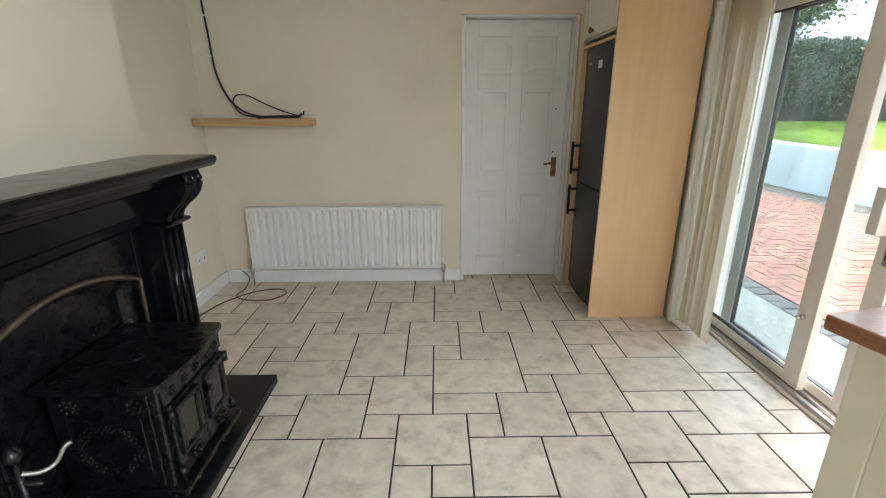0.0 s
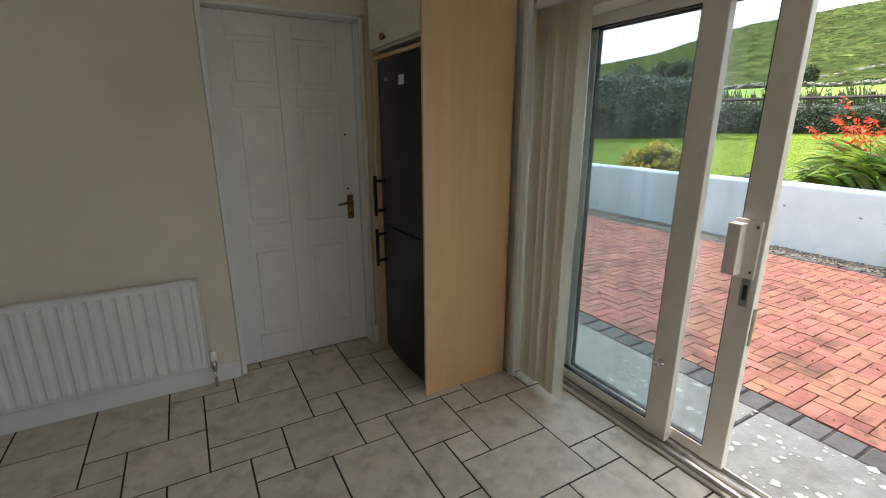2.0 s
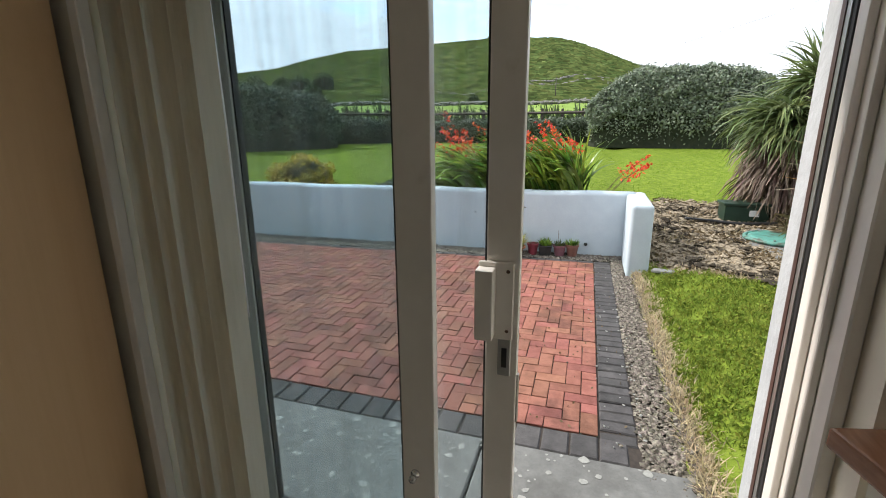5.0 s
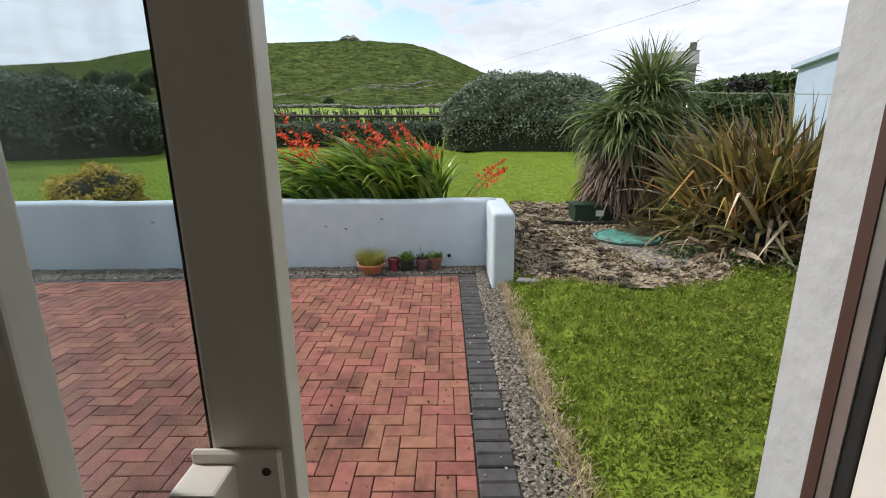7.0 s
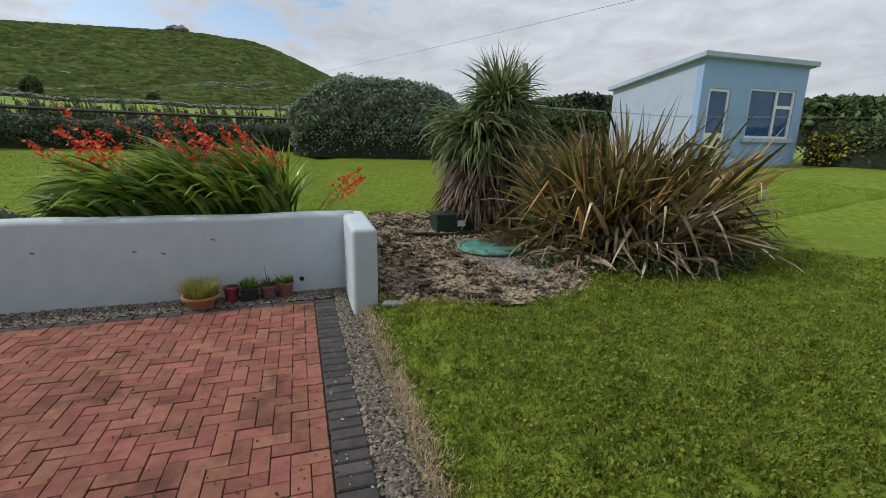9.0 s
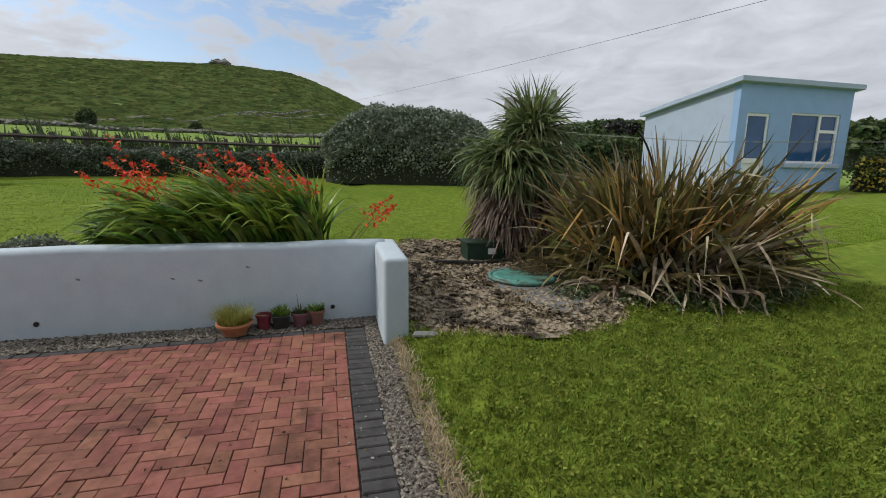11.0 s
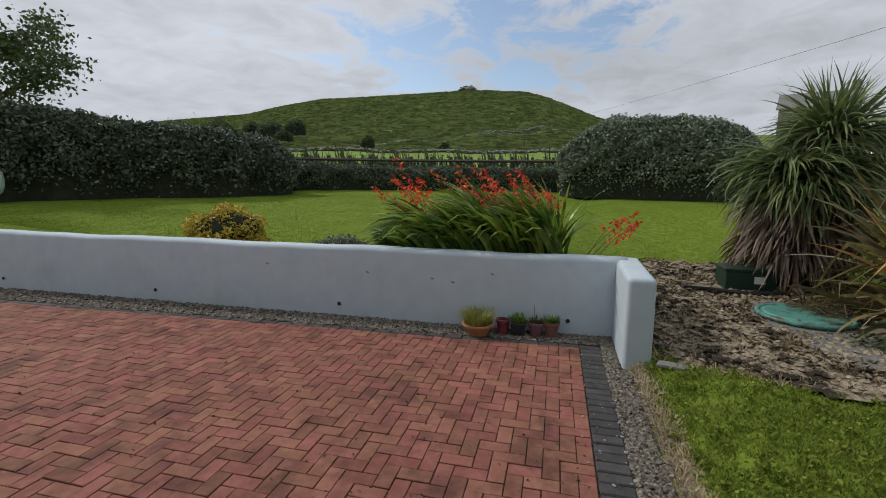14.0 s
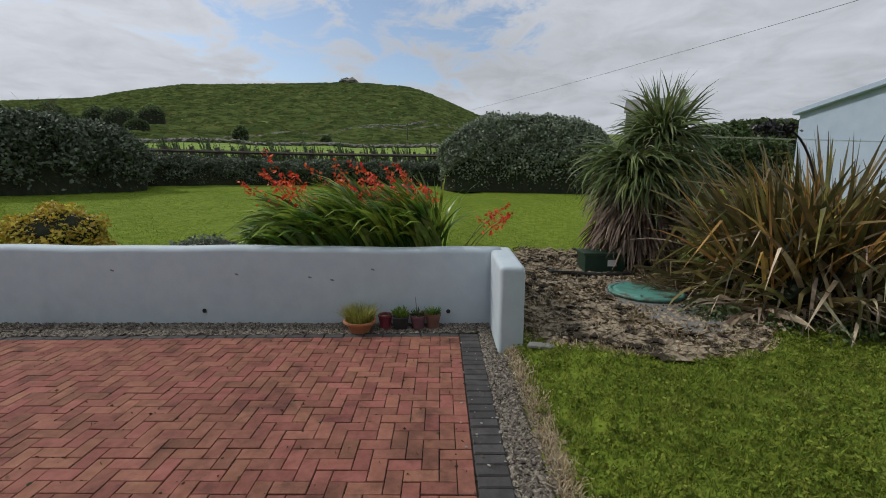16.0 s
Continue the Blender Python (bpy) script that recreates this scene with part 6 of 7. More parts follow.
# ---- the planting behind the wall ----
def build_crocosmia():
    rng = np.random.default_rng(51)
    e = thing("crocosmia_clump", "lush green crocosmia clump with orange-red flower sprays", "plant", (7.7, 2.7, lay1(7.7, 2.7)))
    n = 2700
    side = rng.random(n) ** 1.3
    b = np.stack([7.66 + 0.20 * rng.normal(size=n), 1.58 + 1.95 * side], axis=1)
    b[:, 0] = np.clip(b[:, 0], 7.28, 8.2)
    z = lay(b[:, 0], b[:, 1]) - 0.02
    base = np.concatenate([b, z[:, None]], axis=1)
    # the wind has laid the leaves over towards one end
    head = np.radians(86 + 28 * rng.normal(size=n))
    head = np.where((side < 0.12) & (rng.random(n) < 0.05), rng.random(n) * 6.283, head)
    swell = np.where(side < 0.18, 0.92, 1.0) * (0.9 + 0.12 * np.sin(side * 17 + 1.0))
    L = (0.86 + 0.52 * rng.random(n)) * swell * (1 - 0.22 * np.clip(side - 0.6, 0, 1) / 0.4)
    p = arcs(rng, base, head, L, 1.50 - 0.30 * rng.random(n) - 0.42 * side ** 2, np.where(side < 0.18, 0.7 + 1.3 * rng.random(n), 0.7 + 1.9 * rng.random(n) ** 1.1 + 0.4 * side), 8)
    p = p[~((p[..., 0] < 7.24) & (p[..., 2] < 0.72)).any(axis=1)]
    ob = strips("leaves", p, taper(len(p), 8, 0.056, rng, 0.05, 0.4), M_CROC, None, "stuff", 0.6)
    ob.parent = e
    ob.matrix_world = Matrix.Identity(4)
    # flower sprays
    m = 29
    bb = np.stack([7.75 + 0.2 * rng.normal(size=m), 1.3 + 2.15 * rng.random(m)], axis=1)
    base = np.concatenate([bb, lay(bb[:, 0], bb[:, 1])[:, None]], axis=1)
    hd = np.where(bb[:, 1] < 1.5, np.radians(250 + 50 * rng.random(m)), np.radians(90 + 40 * rng.normal(size=m)))
    q = arcs(rng, base, hd, (1.10 + 0.28 * rng.random(m)) * np.where(bb[:, 1] < 1.5, 0.78, 1.0), 1.46 - 0.22 * rng.random(m) - 0.35 * (bb[:, 1] < 1.5), 0.4 + 0.7 * rng.random(m), 9)
    for k in range(m):
        st = part("flower_stalk", tube([tuple(v) for v in q[k]], [0.006 - 0.0005 * i for i in range(9)], 4), M_STALK)
        st.parent = e
        st.matrix_world = Matrix.Identity(4)
        cnt = 36
        u = rng.random(cnt)
        f = q[k, 5] * (1 - u[:, None]) + q[k, 8] * u[:, None] + rng.normal(size=(cnt, 3)) * np.array([0.035, 0.05, 0.03]) * (1.3 - u[:, None])
        fl = raw("flower_spray", leaf_cloud(rng, f, 0.055, 2.0).reshape(-1, 3), 4, M_FLOWER, st, "stuff")
        fl.matrix_world = Matrix.Identity(4)


build_crocosmia()


def build_bush(name, label, at, rx, ry, h, count, leaf, material, rng):
    e = thing(name, label, "bush", (at[0], at[1], lay1(*at)))
    # near-black lump that paints the shade between the branches
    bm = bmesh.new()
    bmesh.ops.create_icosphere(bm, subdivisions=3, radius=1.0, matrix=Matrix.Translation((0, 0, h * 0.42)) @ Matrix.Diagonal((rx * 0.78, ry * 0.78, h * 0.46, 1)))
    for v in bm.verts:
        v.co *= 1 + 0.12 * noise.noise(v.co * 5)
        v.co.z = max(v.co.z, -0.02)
    part("inner_shade_core", bm, M_HEDGE_CORE, e)
    d = rng.normal(size=(count, 3))
    d /= np.linalg.norm(d, axis=1, keepdims=True)
    d[:, 2] = np.abs(d[:, 2])
    lump = 1 + 0.13 * np.sin(d[:, 0] * 6 + 1) * np.sin(d[:, 1] * 7) + 0.10 * np.sin(d[:, 2] * 9 + d[:, 1] * 5)
    k = (0.72 + 0.32 * rng.random(count)) * lump
    P = d * k[:, None] * np.array([rx, ry, h])
    raw("leaves", leaf_cloud(rng, P, leaf, 1.6).reshape(-1, 3), 4, material, e, "stuff")
    for j in range(9):
        a = 2 * math.pi * j / 9
        part("branch", tube([(0, 0, 0), (math.cos(a) * rx * 0.4, math.sin(a) * ry * 0.4, h * 0.5), (math.cos(a) * rx * 0.75, math.sin(a) * ry * 0.75, h * 0.8)], [0.012, 0.008, 0.004], 5), M_BARK, e)


_rng = np.random.default_rng(61)
build_bush("golden_shrub", "small rounded golden-yellow shrub behind the wall", (7.62, 6.35), 0.42, 0.64, 0.54, 7000, 0.05, M_YELLOW, _rng)
build_bush("weedy_plant", "low sprawling grey-green weedy plant behind the wall", (7.5, 4.45), 0.3, 0.5, 0.26, 1300, 0.045, M_HEDGE, _rng)


def build_cordyline():
    rng = np.random.default_rng(71)
    x, y = 8.75, -1.38
    g = lay1(x, y)
    e = thing("cabbage_tree", "spiky green cabbage tree with a skirt of dead leaves", "tree", (x, y, g))
    part("trunk", tube(curve_points([(0, 0, -0.05), (0.02, 0.01, 0.7), (0.0, -0.05, 1.5), (0.03, -0.12, 2.0)], 12), [0.17 - 0.006 * k for k in range(13)], 10), M_BARK, e, smooth=True)
    for hx, hy, hz, n, L, up in ((0.03, -0.22, 1.92, 460, 0.88, 1.0), (-0.10, 0.22, 1.48, 520, 0.95, 0.55), (0.1, -0.42, 1.52, 260, 0.78, 0.5), (-0.2, 0.05, 1.28, 420, 0.95, 0.3)):
        el = np.arcsin(np.clip(-0.2 + (0.25 + up) * rng.random(n) ** 0.8, -1, 0.99))
        b = np.tile(np.array([[hx, hy, hz]]), (n, 1)) + rng.normal(size=(n, 3)) * 0.06
        droop = np.where(el < 0.85, 0.7 + 1.6 * rng.random(n), 0.1 + 0.7 * rng.random(n))
        p = arcs(rng, b, rng.random(n) * 6.283, L * (0.7 + 0.45 * rng.random(n)), el, droop, 7)
        strips("leaves", p, taper(n, 7, 0.036, rng, 0.05, 0.35), M_YUCCA, e, "stuff", 0.5)
    n = 1100
    hz = 0.50 + 1.05 * rng.random(n)
    a = rng.random(n) * 6.283
    b = np.stack([0.17 * np.cos(a), 0.20 * np.sin(a) + 0.04, hz], axis=1)
    p = arcs(rng, b, a + 0.3 * rng.normal(size=n), 0.55 + 0.4 * rng.random(n), -0.30 - 0.6 * rng.random(n), 0.8 + 0.4 * rng.random(n), 6)
    p[..., 2] = np.maximum(p[..., 2], 0.03)
    strips("dead_leaves", p, taper(n, 6, 0.036, rng, 0.15, 0.4), M_YUCCA_DEAD, e, "stuff", 0.7)


build_cordyline()


def build_flax():
    rng = np.random.default_rng(81)
    x, y = 6.95, -2.72
    g = lay1(x, y)
    e = thing("flax_bush", "large bronze-green flax bush with drooping dead leaves", "plant", (x, y, g))

    # near-black lump among the leaf bases, painted as the bush's inner shade
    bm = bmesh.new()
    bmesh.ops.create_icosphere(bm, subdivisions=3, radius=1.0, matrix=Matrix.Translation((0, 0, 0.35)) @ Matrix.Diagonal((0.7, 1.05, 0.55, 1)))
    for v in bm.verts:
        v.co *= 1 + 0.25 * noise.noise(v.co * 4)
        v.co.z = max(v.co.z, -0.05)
    part("inner_shade_core", bm, M_HEDGE_CORE, e)

    def blades(name, n, material, spread, l0, l1, r0, r1, d0, d1, w, fold):
        """Leaves in small fans, arching outwards; some are snapped over part of the way up."""
        k = 9
        fans = max(6, n // 9)
        fa, fu = rng.random(fans) * 6.283, np.sqrt(rng.random(fans))
        of = rng.integers(0, fans, n)
        a, u = fa[of], fu[of]
        rr = spread * u
        b = np.stack([rr * np.cos(a) * 0.72, rr * np.sin(a) * 1.2, np.zeros(n)], axis=1) + rng.normal(size=(n, 3)) * np.array([0.05, 0.05, 0])
        b[:, 2] = lay(b[:, 0] + x, b[:, 1] + y) - g
        face = (fa + rng.normal(size=fans) * 1.1)[of]
        swing = rng.normal(size=n) * 0.42
        rise = np.clip(r1 - (r1 - r0) * (0.4 * rng.random(n) + 0.6 * u) - np.abs(swing) * 0.25, r0, r1)
        head = face + np.sign(swing) * rng.random(n) * 1.3
        L = l0 + (l1 - l0) * rng.random(n)
        s = np.linspace(0, 1, k)[None, :]
        bend = d0 + (d1 - d0) * rng.random(n) ** 1.5
        snap = (rng.random(n) < fold) * (0.9 + 1.3 * rng.random(n))
        at = 0.35 + 0.5 * rng.random(n)
        ang = rise[:, None] - bend[:, None] * s ** 1.6 - snap[:, None] * (s > at[:, None])
        step = L[:, None] / (k - 1)
        hx = np.concatenate([np.zeros((n, 1)), np.cumsum((np.cos(ang) * step)[:, :-1], axis=1)], axis=1)
        hz = np.concatenate([np.zeros((n, 1)), np.cumsum((np.sin(ang) * step)[:, :-1], axis=1)], axis=1)
        p = np.stack([b[:, :1] + np.cos(head)[:, None] * hx, b[:, 1:2] + np.sin(head)[:, None] * hx, b[:, 2:] + hz], axis=2)
        floor_z = lay(p[..., 0] + x, p[..., 1] + y) - g + 0.03
        p[..., 2] = np.maximum(p[..., 2], floor_z)
        strips(name, p, taper(n, k, w, rng, 0.06, 0.35), material, e, "stuff", 0.9)

    blades("green_leaves", 640, M_FLAX, 0.72, 1.35, 2.15, 0.90, 1.52, 0.0, 1.2, 0.068, 0.5)
    blades("arching_leaves", 340, M_FLAX, 0.85, 0.95, 1.45, 0.45, 1.2, 0.4, 1.9, 0.064, 0.45)
    blades("orange_leaves", 210, M_FLAX_EDGE, 0.72, 1.2, 1.95, 0.85, 1.5, 0.0, 0.9, 0.045, 0.25)
    blades("dry_upright_leaves", 260, M_FLAX_DEAD, 0.75, 1.0, 1.8, 0.75, 1.45, 0.0, 1.2, 0.05, 0.6)
    blades("dead_leaves", 520, M_FLAX_DEAD, 0.9, 0.7, 1.3, 0.15, 1.3, 0.6, 2.4, 0.042, 0.5)
    for a, l in ((0.6, 0.0), (2.2, 0.3), (-0.4, -0.35)):
        pts = curve_points([(0.1, l, 0.2), (0.12 + 0.1 * math.cos(a), l + 0.1, 1.3), (0.2, l + 0.4, 1.88), (0.15, l + 0.85, 1.95)], 16)
        if a == 0.6:
            s = part("seed_stalk", tube(pts, [0.018 - 0.0006 * k for k in range(17)], 6), M_CABLE, e, "dark dried flax flower stalk", True)
            c = np.array([tuple(v) for v in pts])[9:]
            q = c[rng.integers(3, len(c), 260)] + rng.normal(size=(260, 3)) * 0.04
            raw("seed_head", leaf_cloud(rng, q, 0.07, 2.2).reshape(-1, 3), 4, M_CABLE, s, "stuff")


build_flax()


# ---- drain cover, pump box, hose ----
def build_manhole():
    x, y = 7.35, -0.88
    g = lay1(x, y) + 0.045
    bm = bmesh.new()
    n = 26
    top = [bm.verts.new((6.95 + (0.95 + 0.12 * math.sin(3 * a) + 0.06 * math.sin(7 * a)) * math.cos(a), -0.98 + (0.62 + 0.08 * math.sin(2 * a + 1)) * math.sin(a), 0)) for a in np.linspace(0, 2 * math.pi, n, endpoint=False)]
    for v in top:
        v.co.z = lay1(v.co.x, v.co.y) + 0.05
    f = bm.faces.new(top)
    bmesh.ops.triangulate(bm, faces=[f])
    bmesh.ops.solidify(bm, geom=list(bm.faces), thickness=0.05)
    tagged(part("concrete_pad", bm, M_CONCRETE), "rough concrete pad round the drain cover", "concrete", kind="structure")
    e = thing("manhole_cover", "round turquoise plastic drain cover in concrete", "manhole cover", (x, y, g + 0.01))
    part("rim", lathe([(0.43, 0.0), (0.43, 0.03), (0.40, 0.045), (0.385, 0.03), (0.385, 0.0)], 32), M_MANHOLE, e, smooth=True)
    part("lid", lathe([(0.375, 0.0), (0.375, 0.035), (0.33, 0.05), (0.30, 0.04), (0.06, 0.046), (0.0, 0.047)], 32), M_MANHOLE, e, smooth=True)
    for a in (0.5, 2.6, 4.7):
        part("bolt", lathe([(0.014, 0.04), (0.014, 0.056), (0, 0.058)], 8, (0.35 * math.cos(a), 0.35 * math.sin(a), 0)), M_METAL, e)


build_manhole()


def build_green_box():
    x, y = 8.55, -0.75
    e = thing("pump_box", "dark green plastic pump box with a white label", "box", (x, y, lay1(x, y) + 0.02), 0)
    part("body", boxm(-0.19, 0.19, -0.29, 0.29, 0, 0.25, 0.012, 2), M_GREENBOX, e)
    part("lid", boxm(-0.215, 0.215, -0.315, 0.315, 0.25, 0.29, 0.012, 2), M_GREENBOX, e)
    part("label_plate", boxm(-0.196, -0.191, -0.16, -0.03, 0.10, 0.19), M_LABEL, e, "white printed label")


build_green_box()


def build_dead_twigs():
    """Dry weeds that have grown over the drain cover from the flax side."""
    rng = np.random.default_rng(85)
    n = 260
    b = np.stack([7.25 + 0.55 * rng.random(n), -1.75 + 0.75 * rng.random(n)], axis=1)
    base = np.concatenate([b, (lay(b[:, 0], b[:, 1]) + 0.06)[:, None]], axis=1)
    p = arcs(rng, base, np.radians(80 + 60 * rng.normal(size=n)), 0.15 + 0.3 * rng.random(n), 0.3 + 0.7 * rng.random(n), 0.4 + 1.2 * rng.random(n), 5)
    p[..., 2] = np.maximum(p[..., 2], lay(p[..., 0], p[..., 1]) + 0.105)
    tagged(strips("dry_weeds", p, taper(n, 5, 0.010, rng, 0.2), M_STALK, twist=0.8), "dry brown weeds straggling over the drain cover", "weeds", kind="stuff")


build_dead_twigs()
_hose = [(8.05, 0.12), (8.12, -0.05), (8.2, -0.3), (8.15, -0.6), (8.17, -0.9), (8.2, -1.1)]
tagged(part("black_hose", tube(curve_points([(hx, hy, lay1(hx, hy) + 0.07) for hx, hy in _hose], 30), 0.028, 8), M_CABLE, smooth=True), "black corrugated hose lying on the soil", "hose")
tagged(part("loose_slab", boxm(-0.13, 0.13, -0.05, 0.05, 0, 0.035, 0.008), M_BOARD), "small grey stone offcut at the wall's end", "stone").matrix_world = pose(6.0, 0.66, lay1(6.0, 0.66) + 0.012, 0, 4, 65)


# ---- pots along the wall ----
def plant_in(e, rng, r, z, n, L, w, material, droop):
    a = rng.random(n) * 6.283
    rr = r * np.sqrt(rng.random(n))
    b = np.stack([rr * np.cos(a), rr * np.sin(a), np.full(n, z)], axis=1)
    p = arcs(rng, b, a, L * (0.6 + 0.6 * rng.random(n)), 1.45 - 0.5 * rng.random(n), droop * rng.random(n), 5)
    strips("leaves", p, taper(n, 5, w, rng, 0.1), material, e, "stuff")


def round_pot(name, label, at, r0, r1, h, material, rng, plant):
    e = thing(name, label, "plant pot", (at[0], at[1], PATIO_Z - 0.004), group="plant pots by the wall")
    part("pot", lathe([(r0, 0), (r0 + (r1 - r0) * 0.8, h * 0.8), (r1, h * 0.82), (r1 * 1.06, h * 0.84), (r1 * 1.06, h), (r1 * 0.94, h), (r1 * 0.92, h * 0.8), (r0 * 0.85, h * 0.75)], 24), material, e, smooth=False)
    part("soil", lathe([(r1 * 0.92, h * 0.80), (r1 * 0.5, h * 0.86), (0.0, h * 0.88)], 16), M_SOIL, e)
    if plant:
        plant_in(e, rng, r1 * 0.8, h * 0.82, *plant)
    return e


def build_pots():
    rng = np.random.default_rng(91)
    round_pot("plant_pot", "wide terracotta bowl full of tufted yellow-green grass", (6.70, 2.46), 0.10, 0.165, 0.13, M_TERRACOTTA, rng, (560, 0.20, 0.006, M_BOWL_GRASS, 1.7))
    round_pot("plant_pot", "small maroon plastic pot against the wall", (6.80, 2.20), 0.055, 0.075, 0.16, M_MAROON, rng, (10, 0.06, 0.01, M_SHRUB, 0.6))
    e = thing("plant_pot", "square black plastic pot with a leafy seedling", "plant pot", (6.81, 2.03, PATIO_Z - 0.004), group="plant pots by the wall")
    bm = boxm(-0.085, 0.085, -0.085, 0.085, 0, 0.135, 0.008)
    for v in bm.verts:
        k = 0.78 + 0.22 * max(v.co.z, 0) / 0.135
        v.co.x *= k
        v.co.y *= k
    part("pot", bm, M_POTBLACK, e)
    part("rim", boxm(-0.09, 0.09, -0.09, 0.09, 0.128, 0.142, 0.004), M_POTBLACK, e)
    plant_in(e, rng, 0.07, 0.13, 90, 0.10, 0.018, M_CROC, 1.2)
    round_pot("plant_pot", "plum plastic pot with a thin tall shoot", (6.82, 1.845), 0.06, 0.085, 0.15, M_PURPLE, rng, (60, 0.09, 0.014, M_SHRUB, 1.2))
    round_pot("plant_pot", "brown glazed pot with a small herb", (6.84, 1.68), 0.06, 0.085, 0.165, M_BROWNPOT, rng, (70, 0.09, 0.016, M_CROC, 1.2))
    tagged(part("pot_shoot", tube([(6.82, 1.85, -0.08), (6.815, 1.86, 0.03), (6.80, 1.872, 0.15)], [0.005, 0.004, 0.002], 5), M_STALK), "thin bare shoot standing in the plum pot", "shoot")


build_pots()


# ---- shed, tank, tree ----
def build_shed():
    e = thing("garden_shed", "sky-blue rendered flat-roofed garden shed", "shed", (11.6, -10.3, 0.5))
    x0, x1, y0, y1 = 11.6, 15.1, -12.15, -8.45
    zf, zb = 3.66, 3.22

    def P(name, bm, m, par=None, label=""):
        ob = part(name, bm, m, par or e, label)
        if par is None:
            ob.matrix_world = Matrix.Identity(4)
        return ob

    d = (-9.44, -8.72, 2.96)
    w = (-11.80, -10.14, 1.74, 3.02)
    for k, ext in enumerate(((y0, w[0], 0.4, zf), (w[0], w[1], 0.4, w[2]), (w[0], w[1], w[3], zf), (w[1], d[0], 0.4, zf), (d[0], d[1], d[2], zf), (d[1], y1, 0.4, zf))):
        P("front_wall", boxm(x0, x0 + 0.2, *ext), M_SHED)
    # same paint as the front, made paler to carry the sun on the side
    for name, ya, yb in (("side_wall", y1 - 0.2, y1), ("side_wall", y0, y0 + 0.2)):
        bm = boxm(x0 + 0.2, x1, ya, yb, 0.4, zf)
        for v in bm.verts:
            if v.co.z > 2 and v.co.x > x1 - 0.1:
                v.co.z = zb
        P(name, bm, M_SHED_LIT_AND_TRIM)
    P("back_wall", boxm(x1 - 0.2, x1, y0 + 0.2, y1 - 0.2, 0.4, zb), M_SHED_LIT_AND_TRIM)
    bm = boxm(x0 - 0.16, x1 + 0.1, y0 - 0.16, y1 + 0.16, 0, 0.13, 0.01)
    for v in bm.verts:
        v.co.z += zf + (zb - zf) * (v.co.x - x0) / (x1 - x0)
    P("roof", bm, M_SHED_LIT_AND_TRIM)
    # door
    dr = P("door", boxm(x0 + 0.06, x0 + 0.10, d[0] + 0.05, d[1] - 0.05, 0.95, d[2] - 0.05), M_GLOSS)
    for ext in ((d[0], d[0] + 0.07, 0.9, d[2]), (d[1] - 0.07, d[1], 0.9, d[2]), (d[0] + 0.07, d[1] - 0.07, d[2] - 0.07, d[2]), (d[0] + 0.07, d[1] - 0.07, 1.72, 1.84)):
        part("door_frame", boxm(x0 + 0.03, x0 + 0.11, *ext), M_GLOSS, dr)
    part("door_glass", boxm(x0 + 0.052, x0 + 0.058, d[0] + 0.07, d[1] - 0.07, 1.84, d[2] - 0.07), M_WINGLASS, dr)
    # window
    wn = P("window", boxm(x0 + 0.07, x0 + 0.076, w[0] + 0.05, w[1] - 0.05, w[2] + 0.05, w[3] - 0.05), M_WINGLASS)
    m = w[0] + 0.62
    for ext in ((w[0], w[0] + 0.07, w[2], w[3]), (w[1] - 0.05, w[1], w[2], w[3]), (m, m + 0.07, w[2] + 0.05, w[3] - 0.05), (w[0] + 0.07, w[1] - 0.05, w[2], w[2] + 0.06), (w[0] + 0.07, w[1] - 0.05, w[3] - 0.05, w[3]), (w[0] + 0.07, m, w[3] - 0.48, w[3] - 0.40)):
        part("window_frame", boxm(x0 + 0.03, x0 + 0.09, *ext), M_GLOSS, wn)
    P("window_sill", boxm(x0 - 0.08, x0 + 0.05, w[0] - 0.12, w[1] + 0.12, w[2] - 0.12, w[2] - 0.01, 0.01), M_SHED_LIT_AND_TRIM)


build_shed()


def build_clothes_line():
    e = thing("clothes_line_post", "grey steel clothes-line post with a cross bar", "post", (12.2, -3.95, lay1(12.2, -3.95)))
    part("upright", tube([(0, 0, -0.1), (0, 0, 1.75)], 0.022, 8), M_METAL, e, smooth=True)
    part("cross_bar", tube([(0, -0.42, 1.7), (0, 0.42, 1.7)], 0.014, 8), M_METAL, e, smooth=True)
    z = lay1(12.2, -3.95) + 1.68
    for dy in (-0.4, 0.4):
        tagged(part("clothes_line", tube([(12.2, -3.95 + dy, z), (11.8, -8.0 + dy, z - 0.12), (10.5, -14.0 + dy, z)], 0.004, 4), M_METAL), "thin grey clothes line strung across the lawn", "line", group="clothes lines")


build_clothes_line()


def build_tank():
    c = polar(62.5, 13.2)
    g = lay1(*c)
    e = thing("gas_tank", "pale green domed gas tank on the lawn", "tank", (c[0], c[1], g), 61.6 + 90)
    r = 0.36
    prof = [(0.0, -0.95), (0.14, -0.94), (0.25, -0.90), (0.32, -0.83), (r, -0.72), (r, 0.72), (0.32, 0.83), (0.25, 0.90), (0.14, 0.94), (0.0, 0.95)]
    b = part("vessel", lathe(prof, 28), M_TANK, e, smooth=True)
    b.matrix_local = pose(0, 0, r + 0.10, 0, 90, 0)
    for x in (-0.5, 0.5):
        part("foot", boxm(x - 0.06, x + 0.06, -0.2, 0.2, -0.03, 0.16, 0.01), M_TANK, e)
    part("valve_dome", lathe([(0.13, 0), (0.13, 0.08), (0.10, 0.12), (0, 0.13)], 18, (0, 0, 2 * r + 0.08)), M_TANK, e, smooth=True)


build_tank()


